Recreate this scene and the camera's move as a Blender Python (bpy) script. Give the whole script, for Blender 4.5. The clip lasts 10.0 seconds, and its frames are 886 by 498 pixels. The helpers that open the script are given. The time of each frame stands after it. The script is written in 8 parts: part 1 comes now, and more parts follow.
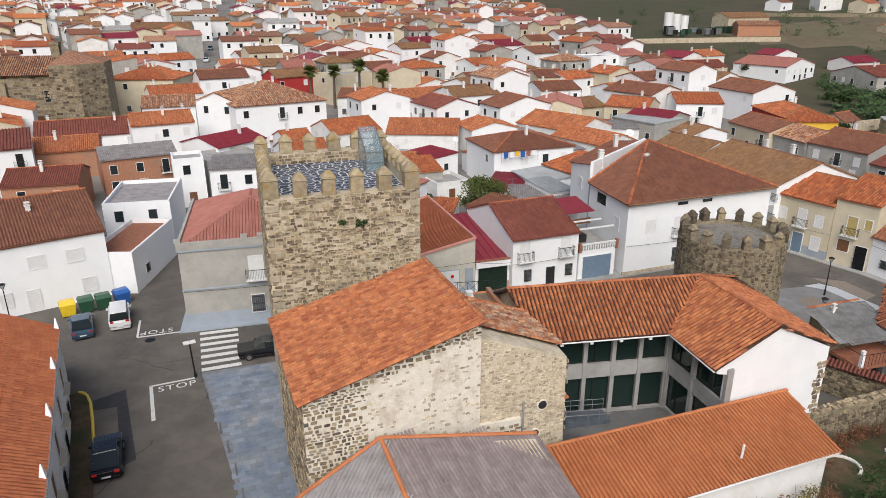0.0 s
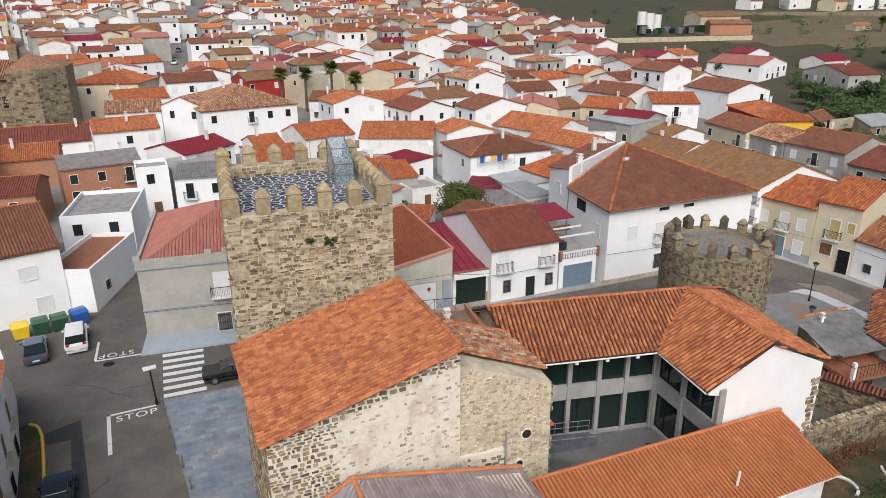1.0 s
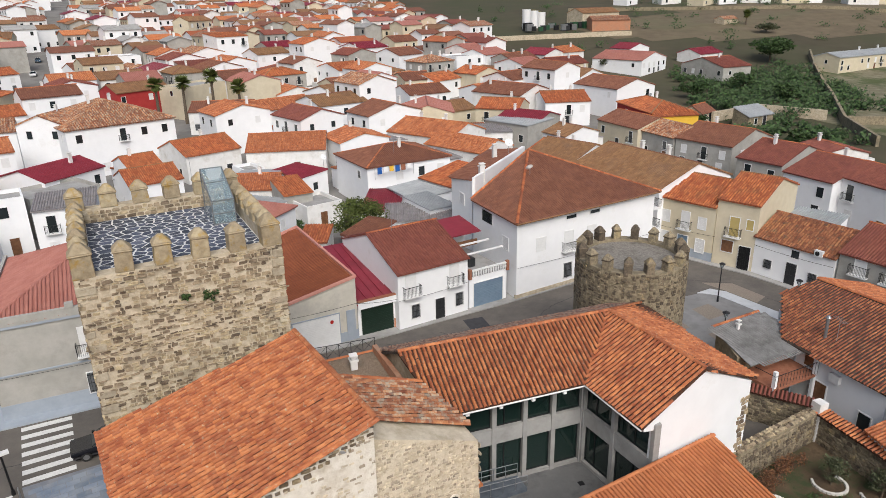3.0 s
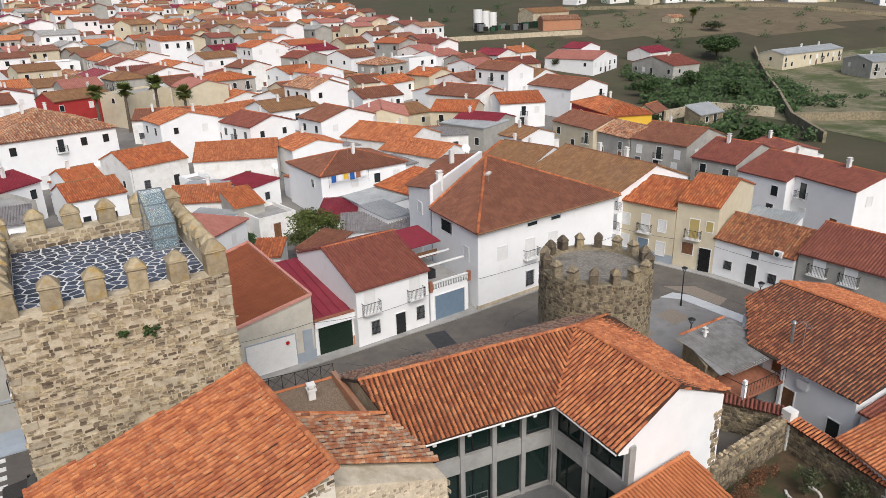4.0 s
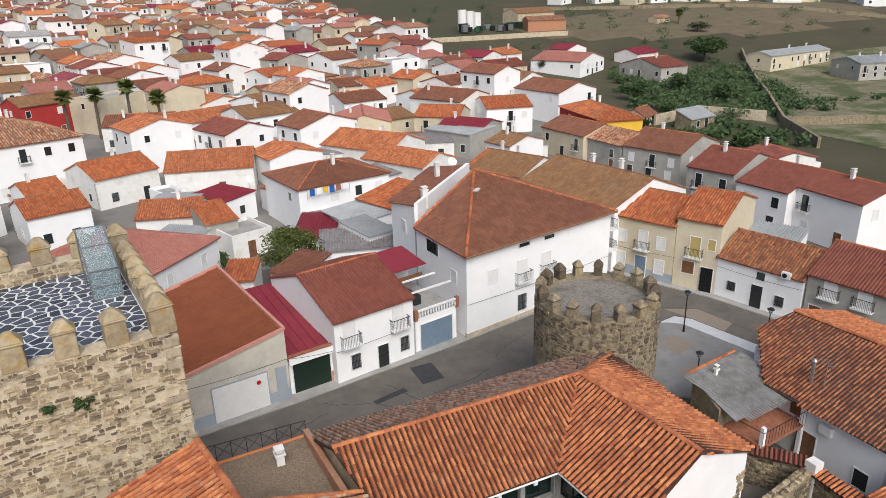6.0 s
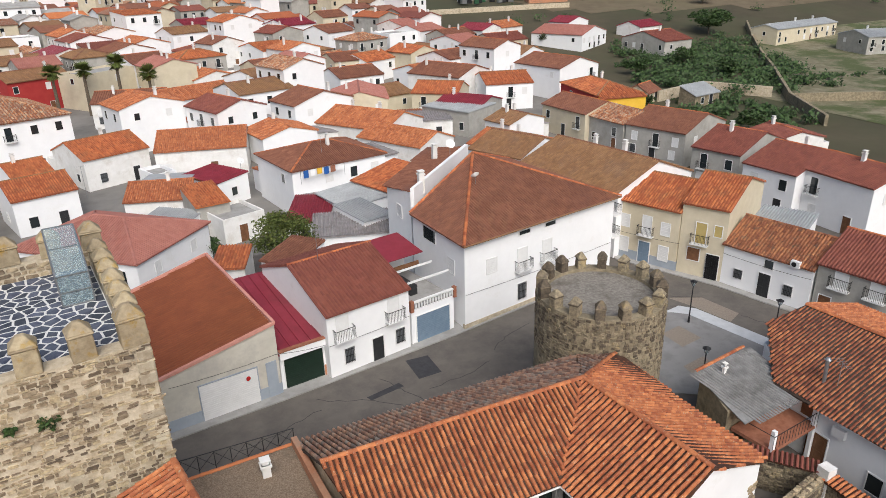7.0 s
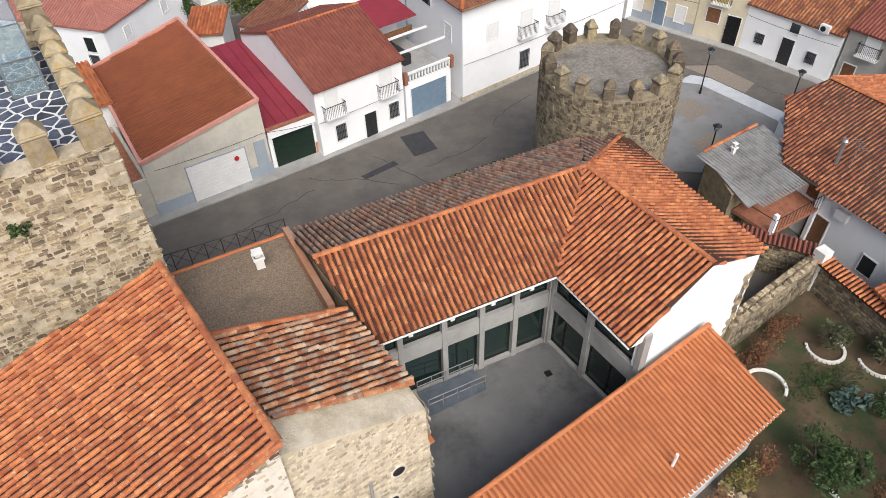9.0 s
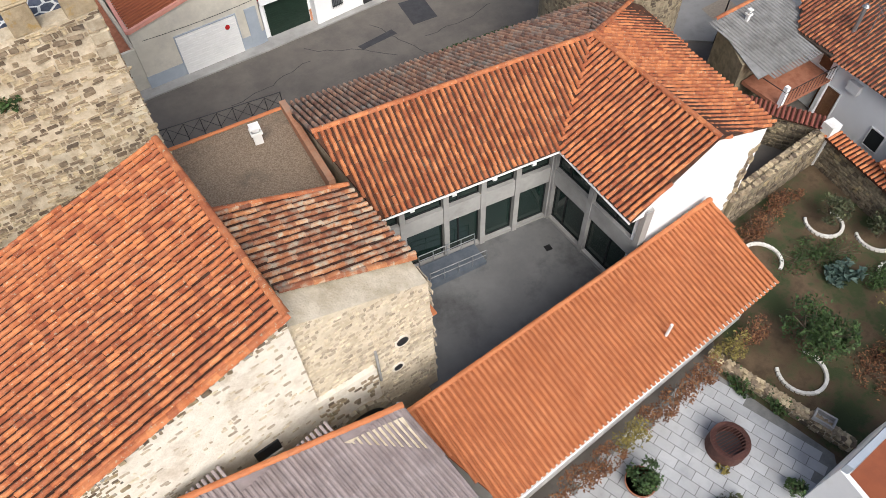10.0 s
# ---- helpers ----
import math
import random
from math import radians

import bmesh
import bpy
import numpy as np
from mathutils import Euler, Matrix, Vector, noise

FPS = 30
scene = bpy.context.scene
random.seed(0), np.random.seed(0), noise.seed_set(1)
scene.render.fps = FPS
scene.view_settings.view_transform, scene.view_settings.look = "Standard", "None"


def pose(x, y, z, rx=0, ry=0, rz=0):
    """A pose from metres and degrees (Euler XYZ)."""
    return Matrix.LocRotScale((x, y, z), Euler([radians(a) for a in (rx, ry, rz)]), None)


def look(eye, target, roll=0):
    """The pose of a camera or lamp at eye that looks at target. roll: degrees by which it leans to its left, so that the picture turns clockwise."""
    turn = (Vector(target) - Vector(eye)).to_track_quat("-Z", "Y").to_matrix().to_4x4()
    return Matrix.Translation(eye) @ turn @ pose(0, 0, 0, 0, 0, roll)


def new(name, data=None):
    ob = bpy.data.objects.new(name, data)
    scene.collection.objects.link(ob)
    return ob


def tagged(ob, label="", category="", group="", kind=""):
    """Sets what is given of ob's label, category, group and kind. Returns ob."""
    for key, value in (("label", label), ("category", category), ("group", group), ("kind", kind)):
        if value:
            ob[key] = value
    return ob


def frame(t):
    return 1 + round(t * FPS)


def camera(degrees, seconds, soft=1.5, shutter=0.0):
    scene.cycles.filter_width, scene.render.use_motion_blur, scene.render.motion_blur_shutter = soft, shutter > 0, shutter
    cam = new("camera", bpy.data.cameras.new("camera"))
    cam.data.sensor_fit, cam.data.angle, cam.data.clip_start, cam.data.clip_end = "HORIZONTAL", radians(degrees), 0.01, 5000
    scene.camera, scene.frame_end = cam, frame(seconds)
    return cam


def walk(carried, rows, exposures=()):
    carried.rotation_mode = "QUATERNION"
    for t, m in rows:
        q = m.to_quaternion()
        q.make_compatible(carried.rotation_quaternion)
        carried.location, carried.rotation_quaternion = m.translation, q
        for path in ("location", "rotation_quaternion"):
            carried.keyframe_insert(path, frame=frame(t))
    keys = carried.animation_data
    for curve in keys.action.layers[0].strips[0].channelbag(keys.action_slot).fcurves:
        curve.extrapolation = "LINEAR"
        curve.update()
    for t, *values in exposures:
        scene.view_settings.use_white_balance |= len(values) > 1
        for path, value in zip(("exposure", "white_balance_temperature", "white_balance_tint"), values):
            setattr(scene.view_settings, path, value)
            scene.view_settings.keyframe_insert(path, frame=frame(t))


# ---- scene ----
cam = camera(66.0, 10.0, soft=0.6)
PATH = [
    (0, (-20.62, -37.03, 27.72), (-14.87, 0.07, 13.92), -0.14),
    (0.5, (-20.35, -35.68, 27.80), (-14.60, 1.42, 14.00), -0.19),
    (1, (-20.04, -34.29, 27.85), (-12.98, 2.57, 14.03), -0.35),
    (1.5, (-19.74, -32.93, 27.91), (-10.97, 3.55, 14.06), -0.62),
    (2, (-19.46, -31.64, 27.98), (-9.37, 4.50, 14.10), -0.83),
    (2.5, (-19.20, -30.43, 28.16), (-7.85, 5.31, 14.24), -0.96),
    (4, (-18.21, -27.13, 28.67), (-3.33, 7.25, 14.65), -1.55),
    (4.5, (-17.71, -25.86, 28.73), (-2.10, 8.19, 14.70), -1.59),
    (5, (-17.10, -24.72, 28.73), (-1.49, 9.35, 14.74), -1.68),
    (5.5, (-16.64, -23.54, 28.85), (-0.97, 10.49, 14.84), -1.49),
    (7, (-14.86, -20.11, 29.43), (0.57, 13.36, 13.89), -1.45),
    (7.5, (-14.24, -19.03, 29.51), (0.51, 13.21, 11.00), -1.55),
    (8, (-13.65, -17.90, 29.60), (0.29, 12.69, 7.93), -1.71),
    (8.5, (-13.52, -17.62, 29.51), (-0.48, 11.10, 4.91), -1.77),
    (9, (-13.54, -17.63, 29.46), (-1.55, 8.98, 2.10), -1.90),
    (9.5, (-13.56, -17.57, 29.41), (-2.73, 6.70, -0.48), -2.11),
    (10, (-13.59, -17.48, 29.37), (-4.02, 4.23, -2.83), -2.39),
]
walk(cam, [(t, look(eye, target, roll)) for t, eye, target, roll in PATH],
     [(0, -0.04), (2.5, -0.02), (5.5, 0.06), (7, 0.08), (8.5, 0.25), (10, 0.4)])

# ---- world and sun: bright thin overcast, a veiled sun in the south ----
SUN_ELEV, SUN_AZ = radians(46), radians(189)
world = bpy.data.worlds.new("sky")
scene.world = world
world.use_nodes = True
wn = world.node_tree.nodes
sky = wn.new("ShaderNodeTexSky")
sky.sky_type, sky.sun_disc = "NISHITA", False
sky.sun_elevation, sky.sun_rotation = SUN_ELEV, SUN_AZ
sky.air_density, sky.dust_density, sky.ozone_density = 1.0, 4.0, 1.0
wash = wn.new("ShaderNodeHueSaturation")
wash.inputs["Saturation"].default_value = 1.0
world.node_tree.links.new(sky.outputs[0], wash.inputs["Color"])
world.node_tree.links.new(wash.outputs[0], wn["Background"].inputs[0])
wn["Background"].inputs[1].default_value = 0.102
sun = new("sun", bpy.data.lights.new("sun", "SUN"))
sun.data.energy, sun.data.angle, sun.data.color = 2.55, radians(46), (1.0, 0.995, 0.985)
sun_dir = Vector((math.sin(SUN_AZ) * math.cos(SUN_ELEV), math.cos(SUN_AZ) * math.cos(SUN_ELEV), math.sin(SUN_ELEV)))
sun.matrix_world = look(sun_dir * 200, (0, 0, 0))
scene.view_settings.exposure = 0.0


# ---- materials ----
def rgb(c):
    return (*c, 1.0)


def surface(name, c1, c2, scale=2.0, rough=0.85, bump=0.3, bump_scale=30.0, pieces=0.0, metal=0.0, stain=None, stain_scale=0.35, stain_lo=0.5, stain_hi=0.72, bump_dist=0.02):
    """A worn surface: two tones by fine noise, a wide stain, and a shift of tone from piece to piece."""
    m = bpy.data.materials.new(name)
    m.use_nodes = True
    if max(c2) < 0.6:                              # all but the brightest colours are scaled darker, for contrast with the whites
        c1, c2, stain = (tuple(v * 0.86 for v in c) if c else None for c in (c1, c2, stain))
    n, link = m.node_tree.nodes, m.node_tree.links.new
    b = n["Principled BSDF"]
    b.inputs["Roughness"].default_value, b.inputs["Metallic"].default_value = rough, metal
    geo = n.new("ShaderNodeNewGeometry")
    nz = n.new("ShaderNodeTexNoise")
    nz.inputs["Scale"].default_value, nz.inputs["Detail"].default_value, nz.inputs["Roughness"].default_value = scale, 6, 0.65
    link(geo.outputs["Position"], nz.inputs["Vector"])
    ramp = n.new("ShaderNodeValToRGB")
    ramp.color_ramp.elements[0].position, ramp.color_ramp.elements[1].position = 0.36, 0.64
    ramp.color_ramp.elements[0].color, ramp.color_ramp.elements[1].color = rgb(c1), rgb(c2)
    link(nz.outputs["Fac"], ramp.inputs[0])
    out = ramp.outputs[0]
    if stain:
        sz = n.new("ShaderNodeTexNoise")
        sz.inputs["Scale"].default_value, sz.inputs["Detail"].default_value, sz.inputs["Roughness"].default_value = stain_scale, 8, 0.7
        link(geo.outputs["Position"], sz.inputs["Vector"])
        sr = n.new("ShaderNodeMapRange")
        sr.inputs[1].default_value, sr.inputs[2].default_value = stain_lo, stain_hi
        link(sz.outputs["Fac"], sr.inputs[0])
        mx = n.new("ShaderNodeMix")
        mx.data_type = "RGBA"
        link(sr.outputs[0], mx.inputs[0]), link(out, mx.inputs[6])
        mx.inputs[7].default_value = rgb(stain)
        out = mx.outputs[2]
    if pieces:
        info = n.new("ShaderNodeObjectInfo")
        add = n.new("ShaderNodeMath")
        add.operation = "ADD"
        link(geo.outputs["Random Per Island"], add.inputs[0]), link(info.outputs["Random"], add.inputs[1])
        fr = n.new("ShaderNodeMath")
        fr.operation = "FRACT"
        link(add.outputs[0], fr.inputs[0])
        mr = n.new("ShaderNodeMapRange")
        mr.inputs[3].default_value, mr.inputs[4].default_value = 1 - pieces, 1 + pieces
        link(fr.outputs[0], mr.inputs[0])
        hs = n.new("ShaderNodeHueSaturation")
        link(mr.outputs[0], hs.inputs["Value"]), link(out, hs.inputs["Color"])
        h2 = n.new("ShaderNodeMath")
        h2.operation = "MULTIPLY_ADD"
        h2.inputs[1].default_value, h2.inputs[2].default_value = 0.04 * pieces, 0.5 - 0.02 * pieces
        link(fr.outputs[0], h2.inputs[0]), link(h2.outputs[0], hs.inputs["Hue"])
        out = hs.outputs[0]
    link(out, b.inputs["Base Color"])
    if bump:
        bz = n.new("ShaderNodeTexNoise")
        bz.inputs["Scale"].default_value, bz.inputs["Detail"].default_value = bump_scale, 5
        link(geo.outputs["Position"], bz.inputs["Vector"])
        bp = n.new("ShaderNodeBump")
        bp.inputs["Strength"].default_value, bp.inputs["Distance"].default_value = bump, bump_dist
        link(bz.outputs["Fac"], bp.inputs["Height"]), link(bp.outputs[0], b.inputs["Normal"])
    return m


TILE_OLD = surface("old_clay_tile", (0.42, 0.118, 0.044), (0.595, 0.220, 0.094), 2.2, 0.9, 0.5, 40, 0.26, stain=(0.48, 0.40, 0.28), stain_scale=9.0, stain_lo=0.585, stain_hi=0.65)
TILE_LICHEN = surface("lichen_clay_tile", (0.36, 0.130, 0.060), (0.52, 0.225, 0.110), 2.5, 0.95, 0.4, 40, 0.40, stain=(0.44, 0.37, 0.28), stain_scale=2.5, stain_lo=0.47, stain_hi=0.62)
TILE_GREY = surface("weathered_brown_tile", (0.31, 0.145, 0.092), (0.50, 0.285, 0.190), 2.5, 0.95, 0.4, 40, 0.40, stain=(0.30, 0.27, 0.23), stain_scale=1.2, stain_lo=0.45, stain_hi=0.65)
TILE_NEW = surface("new_clay_tile", (0.534, 0.174, 0.062), (0.589, 0.216, 0.087), 1.2, 0.75, 0.2, 40, 0.07, stain=(0.45, 0.14, 0.05), stain_scale=0.5)
TILE_ORANGE = surface("orange_clay_tile", (0.45, 0.118, 0.042), (0.56, 0.180, 0.070), 1.5, 0.85, 0.2, 40, 0.28, stain=(0.33, 0.13, 0.06), stain_scale=0.5)
TILE_BROWN = surface("brown_roof_tile", (0.215, 0.082, 0.048), (0.285, 0.118, 0.070), 1.0, 0.85, 0.2, 40, 0.14, stain=(0.22, 0.09, 0.06), stain_scale=0.4)
TILE_TAN = surface("tan_roof_tile", (0.265, 0.135, 0.062), (0.345, 0.185, 0.090), 1.0, 0.85, 0.2, 40, 0.16, stain=(0.26, 0.15, 0.09), stain_scale=0.4)
TILE_RED = surface("red_roof_tile", (0.22, 0.062, 0.042), (0.28, 0.088, 0.060), 1.0, 0.8, 0.2, 40, 0.14, stain=(0.24, 0.07, 0.055), stain_scale=0.4)
TILE_AGED = surface("aged_brown_orange_tile", (0.25, 0.085, 0.04), (0.42, 0.165, 0.08), 3.0, 0.9, 0.4, 40, 0.40, stain=(0.16, 0.10, 0.07), stain_scale=2.0, stain_lo=0.52, stain_hi=0.68)
TILE_PINK = surface("pink_roof_tile", (0.40, 0.150, 0.115), (0.46, 0.195, 0.155), 1.0, 0.8, 0.2, 40, 0.07, stain=(0.48, 0.20, 0.16))
# old roofs' channel tiles: the shade between the barrels is painted into these dark tones
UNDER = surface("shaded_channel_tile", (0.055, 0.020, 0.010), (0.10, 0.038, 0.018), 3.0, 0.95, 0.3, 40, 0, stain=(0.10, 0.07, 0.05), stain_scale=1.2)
UNDER_GREY = surface("shaded_brown_channel_tile", (0.045, 0.030, 0.022), (0.085, 0.060, 0.045), 3.0, 0.95, 0.3, 40)
UNDER_NEW = surface("new_channel_tile", (0.36, 0.105, 0.038), (0.42, 0.135, 0.052), 3.0, 0.9, 0.2, 40)
METAL_WINE = surface("wine_sheet_metal", (0.25, 0.025, 0.04), (0.30, 0.035, 0.055), 0.8, 0.55, 0.05, 20, 0.06, stain=(0.20, 0.025, 0.035))
FIBRE_GREY = surface("grey_fibre_cement", (0.30, 0.28, 0.28), (0.40, 0.37, 0.37), 1.2, 0.9, 0.3, 30, 0.10, stain=(0.22, 0.19, 0.17), stain_scale=0.8)
FIBRE_PINKGREY = surface("pinkish_corrugated_sheet", (0.27, 0.215, 0.21), (0.36, 0.30, 0.295), 1.2, 0.85, 0.2, 30, 0.14, stain=(0.21, 0.17, 0.16), stain_scale=0.8)
ZINC = surface("zinc_sheet", (0.40, 0.42, 0.43), (0.50, 0.52, 0.53), 0.7, 0.5, 0.1, 20, 0.06, stain=(0.30, 0.31, 0.32))
STONE_PALE = surface("pale_rubble_stone", (0.42, 0.35, 0.25), (0.60, 0.52, 0.40), 5.0, 0.95, 0.6, 18, 0.35, stain=(0.30, 0.24, 0.17), stain_scale=1.5, stain_lo=0.55, stain_hi=0.75)
STONE = surface("rubble_stone", (0.24, 0.180, 0.112), (0.46, 0.365, 0.245), 4.0, 0.95, 0.6, 18, 0.6, stain=(0.17, 0.15, 0.125), stain_scale=1.5, stain_lo=0.55, stain_hi=0.75)
STONE_MIX = surface("mixed_brown_rubble", (0.17, 0.125, 0.075), (0.40, 0.31, 0.20), 2.2, 0.95, 0.6, 18, 0.6, stain=(0.20, 0.20, 0.20), stain_scale=2.2, stain_lo=0.52, stain_hi=0.62)
STONE_DARK = surface("dark_rubble_stone", (0.136, 0.111, 0.081), (0.289, 0.230, 0.153), 5.0, 0.95, 0.6, 18, 0.5, stain=(0.36, 0.27, 0.14), stain_scale=1.2, stain_lo=0.55, stain_hi=0.7)
MORTAR = surface("lime_mortar", (0.44, 0.36, 0.25), (0.62, 0.54, 0.41), 2.5, 0.95, 0.8, 12, 0, stain=(0.30, 0.25, 0.18), stain_scale=0.6, bump_dist=0.05)
MORTAR_PALE = surface("pale_lime_mortar", (0.70, 0.64, 0.54), (0.80, 0.75, 0.66), 2.5, 0.95, 0.8, 12, 0, stain=(0.46, 0.38, 0.28), stain_scale=0.7, bump_dist=0.05)
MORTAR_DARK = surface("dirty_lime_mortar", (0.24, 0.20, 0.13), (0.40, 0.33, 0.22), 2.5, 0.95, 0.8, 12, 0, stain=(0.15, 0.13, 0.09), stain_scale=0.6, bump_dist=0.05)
WHITE = surface("whitewash", (0.84, 0.845, 0.85), (0.88, 0.885, 0.89), 0.7, 0.9, 0.12, 14, 0, stain=(0.70, 0.69, 0.66), stain_scale=0.35, stain_lo=0.58, stain_hi=0.85)
WHITE_OLD = surface("old_whitewash", (0.74, 0.73, 0.70), (0.82, 0.81, 0.79), 0.9, 0.9, 0.2, 10, 0, stain=(0.55, 0.51, 0.45), stain_scale=0.5, stain_lo=0.52, stain_hi=0.8)
CREAM = surface("cream_render", (0.607, 0.534, 0.386), (0.662, 0.589, 0.442), 0.8, 0.9, 0.15, 14, 0, stain=(0.55, 0.48, 0.36))
OCHRE = surface("ochre_paint", (0.52, 0.40, 0.14), (0.58, 0.45, 0.18), 0.8, 0.9, 0.1, 14)
YELLOW = surface("yellow_paint", (0.75, 0.45, 0.04), (0.80, 0.50, 0.06), 0.8, 0.8, 0.1, 14)
GREYR = surface("grey_render", (0.42, 0.41, 0.37), (0.52, 0.50, 0.46), 0.6, 0.9, 0.15, 14, 0, stain=(0.36, 0.34, 0.30), stain_scale=0.4)
GREYBLUE = surface("blue_grey_plinth", (0.36, 0.41, 0.47), (0.42, 0.47, 0.53), 0.8, 0.85, 0.15, 14)
REDWALL = surface("crimson_paint", (0.42, 0.03, 0.03), (0.48, 0.045, 0.04), 0.8, 0.85, 0.1, 14)
BRICK = surface("raw_brickwork", (0.46, 0.20, 0.11), (0.56, 0.28, 0.17), 4.0, 0.95, 0.3, 30, 0.1, stain=(0.36, 0.24, 0.17))
CONCRETE = surface("concrete", (0.360, 0.351, 0.333), (0.450, 0.441, 0.423), 0.8, 0.9, 0.2, 20, 0.06, stain=(0.30, 0.29, 0.27), stain_scale=0.5)
SQUARE = surface("worn_square_concrete", (0.23, 0.225, 0.22), (0.31, 0.305, 0.30), 0.8, 0.9, 0.2, 20, 0.06, stain=(0.19, 0.185, 0.18), stain_scale=0.4)
ASPHALT = surface("asphalt", (0.135, 0.12, 0.105), (0.175, 0.155, 0.135), 0.5, 0.93, 0.35, 60, 0, stain=(0.105, 0.095, 0.086), stain_scale=0.22, stain_lo=0.46, stain_hi=0.66)
TAR = surface("fresh_asphalt_patch", (0.035, 0.035, 0.04), (0.05, 0.05, 0.055), 2.0, 0.85, 0.3, 60)
PAINT = surface("road_paint", (0.62, 0.62, 0.60), (0.74, 0.74, 0.72), 6.0, 0.8, 0.1, 40, 0, stain=(0.36, 0.35, 0.33), stain_scale=3.0, stain_lo=0.55, stain_hi=0.75)
PAVER = surface("granite_paver", (0.17, 0.22, 0.30), (0.29, 0.33, 0.38), 0.6, 0.8, 0.15, 40, 0.20, stain=(0.36, 0.34, 0.33), stain_scale=0.5)
PAVEJOINT = surface("paving_bed", (0.20, 0.22, 0.25), (0.27, 0.28, 0.30), 1.5, 0.9, 0.2, 40)
SLATE = surface("slate_paving", (0.045, 0.056, 0.085), (0.115, 0.130, 0.17), 2.5, 0.7, 0.25, 30, 0.45)
JOINT = surface("white_joint_mortar", (0.62, 0.62, 0.60), (0.74, 0.74, 0.72), 3.0, 0.9, 0.2, 30)
GRAVEL = surface("roof_gravel", (0.200, 0.140, 0.094), (0.390, 0.300, 0.215), 14.0, 0.95, 0.9, 22, 0, stain=(0.15, 0.12, 0.09), stain_scale=0.6, bump_dist=0.06)
SOIL = surface("garden_soil", (0.080, 0.052, 0.028), (0.150, 0.102, 0.058), 1.8, 0.95, 0.6, 18, 0, stain=(0.042, 0.058, 0.018), stain_scale=0.45, stain_lo=0.47, stain_hi=0.58, bump_dist=0.05)
FIELD = surface("dry_field", (0.066, 0.054, 0.028), (0.098, 0.080, 0.044), 0.05, 0.95, 0.4, 1.0, 0, stain=(0.065, 0.068, 0.028), stain_scale=0.02, stain_lo=0.42, stain_hi=0.62)
TOWNFLOOR = surface("street_concrete", (0.20, 0.19, 0.175), (0.27, 0.255, 0.235), 0.15, 0.95, 0.2, 8, 0, stain=(0.14, 0.13, 0.12), stain_scale=0.08)
WETFLOOR = surface("damp_court_concrete", (0.160, 0.160, 0.160), (0.216, 0.216, 0.212), 0.5, 0.6, 0.1, 20, 0, stain=(0.085, 0.085, 0.085), stain_scale=0.35, stain_lo=0.48, stain_hi=0.68)
IRON = surface("black_iron", (0.02, 0.02, 0.022), (0.035, 0.035, 0.037), 3, 0.55, 0.1, 40, 0, 0.5)
WOOD = surface("brown_wood", (0.16, 0.07, 0.03), (0.24, 0.11, 0.05), 3, 0.6, 0.15, 30)
# also fills niche, arch, wall holes and well shaft, its black standing for shade
DARK_DOOR_HOLE = surface("dark_door_and_hole_shade", (0.02, 0.022, 0.024), (0.035, 0.036, 0.038), 3, 0.5, 0.1, 30)
GREENDOOR = surface("dark_green_door", (0.008, 0.024, 0.014), (0.012, 0.032, 0.02), 2, 0.45, 0.05, 30)
BLUEDOOR = surface("blue_grey_door", (0.17, 0.25, 0.34), (0.21, 0.29, 0.38), 2, 0.6, 0.05, 30)
BLIND = surface("white_roller_blind", (0.72, 0.72, 0.71), (0.78, 0.78, 0.77), 2, 0.6, 0.05, 30)
GREYBLIND = surface("shaded_grey_blind", (0.12, 0.13, 0.14), (0.19, 0.20, 0.21), 2, 0.5, 0.05, 30)
FRAMEW = surface("white_frame", (0.74, 0.74, 0.73), (0.80, 0.80, 0.79), 3, 0.5, 0.03, 30)
ALU = surface("grey_aluminium", (0.32, 0.33, 0.34), (0.38, 0.39, 0.40), 3, 0.4, 0.03, 30, 0, 0.7)
RUBBER = surface("tyre_rubber", (0.015, 0.015, 0.015), (0.025, 0.025, 0.025), 5, 0.85, 0.1, 60)
BARK = surface("bark", (0.10, 0.075, 0.05), (0.18, 0.14, 0.10), 6, 0.95, 0.6, 20)
LEAF = surface("green_leaf", (0.025, 0.055, 0.012), (0.06, 0.11, 0.025), 3, 0.7, 0, 1, 0.45)
LEAF_CITRUS = surface("yellow_green_leaf", (0.055, 0.085, 0.012), (0.13, 0.15, 0.03), 3, 0.7, 0, 1, 0.45)
LEAF_OLIVE = surface("olive_leaf", (0.05, 0.06, 0.025), (0.10, 0.11, 0.05), 3, 0.7, 0, 1, 0.4)
LEAF_RUST = surface("rusty_autumn_leaf", (0.14, 0.055, 0.025), (0.24, 0.11, 0.05), 3, 0.8, 0, 1, 0.5)
LEAF_YELLOW = surface("yellowing_leaf", (0.16, 0.13, 0.03), (0.26, 0.21, 0.06), 3, 0.8, 0, 1, 0.4)
TERRACOTTA = surface("terracotta", (0.30, 0.11, 0.06), (0.40, 0.17, 0.10), 3, 0.85, 0.2, 30)


def glass(name, tint, rough=0.05):
    m = bpy.data.materials.new(name)
    m.use_nodes = True
    b = m.node_tree.nodes["Principled BSDF"]
    b.inputs["Base Color"].default_value, b.inputs["Roughness"].default_value = rgb(tint), rough
    b.inputs["Specular IOR Level"].default_value = 0.6
    return m


GLASS = glass("window_glass", (0.018, 0.024, 0.026))
GLASS_GREEN = glass("green_tinted_glass", (0.012, 0.026, 0.022))


def clear_glass(name):
    m = bpy.data.materials.new(name)
    m.use_nodes = True
    b = m.node_tree.nodes["Principled BSDF"]
    b.inputs["Base Color"].default_value, b.inputs["Roughness"].default_value = (0.30, 0.40, 0.44, 1), 0.05
    b.inputs["Alpha"].default_value = 0.42
    return m


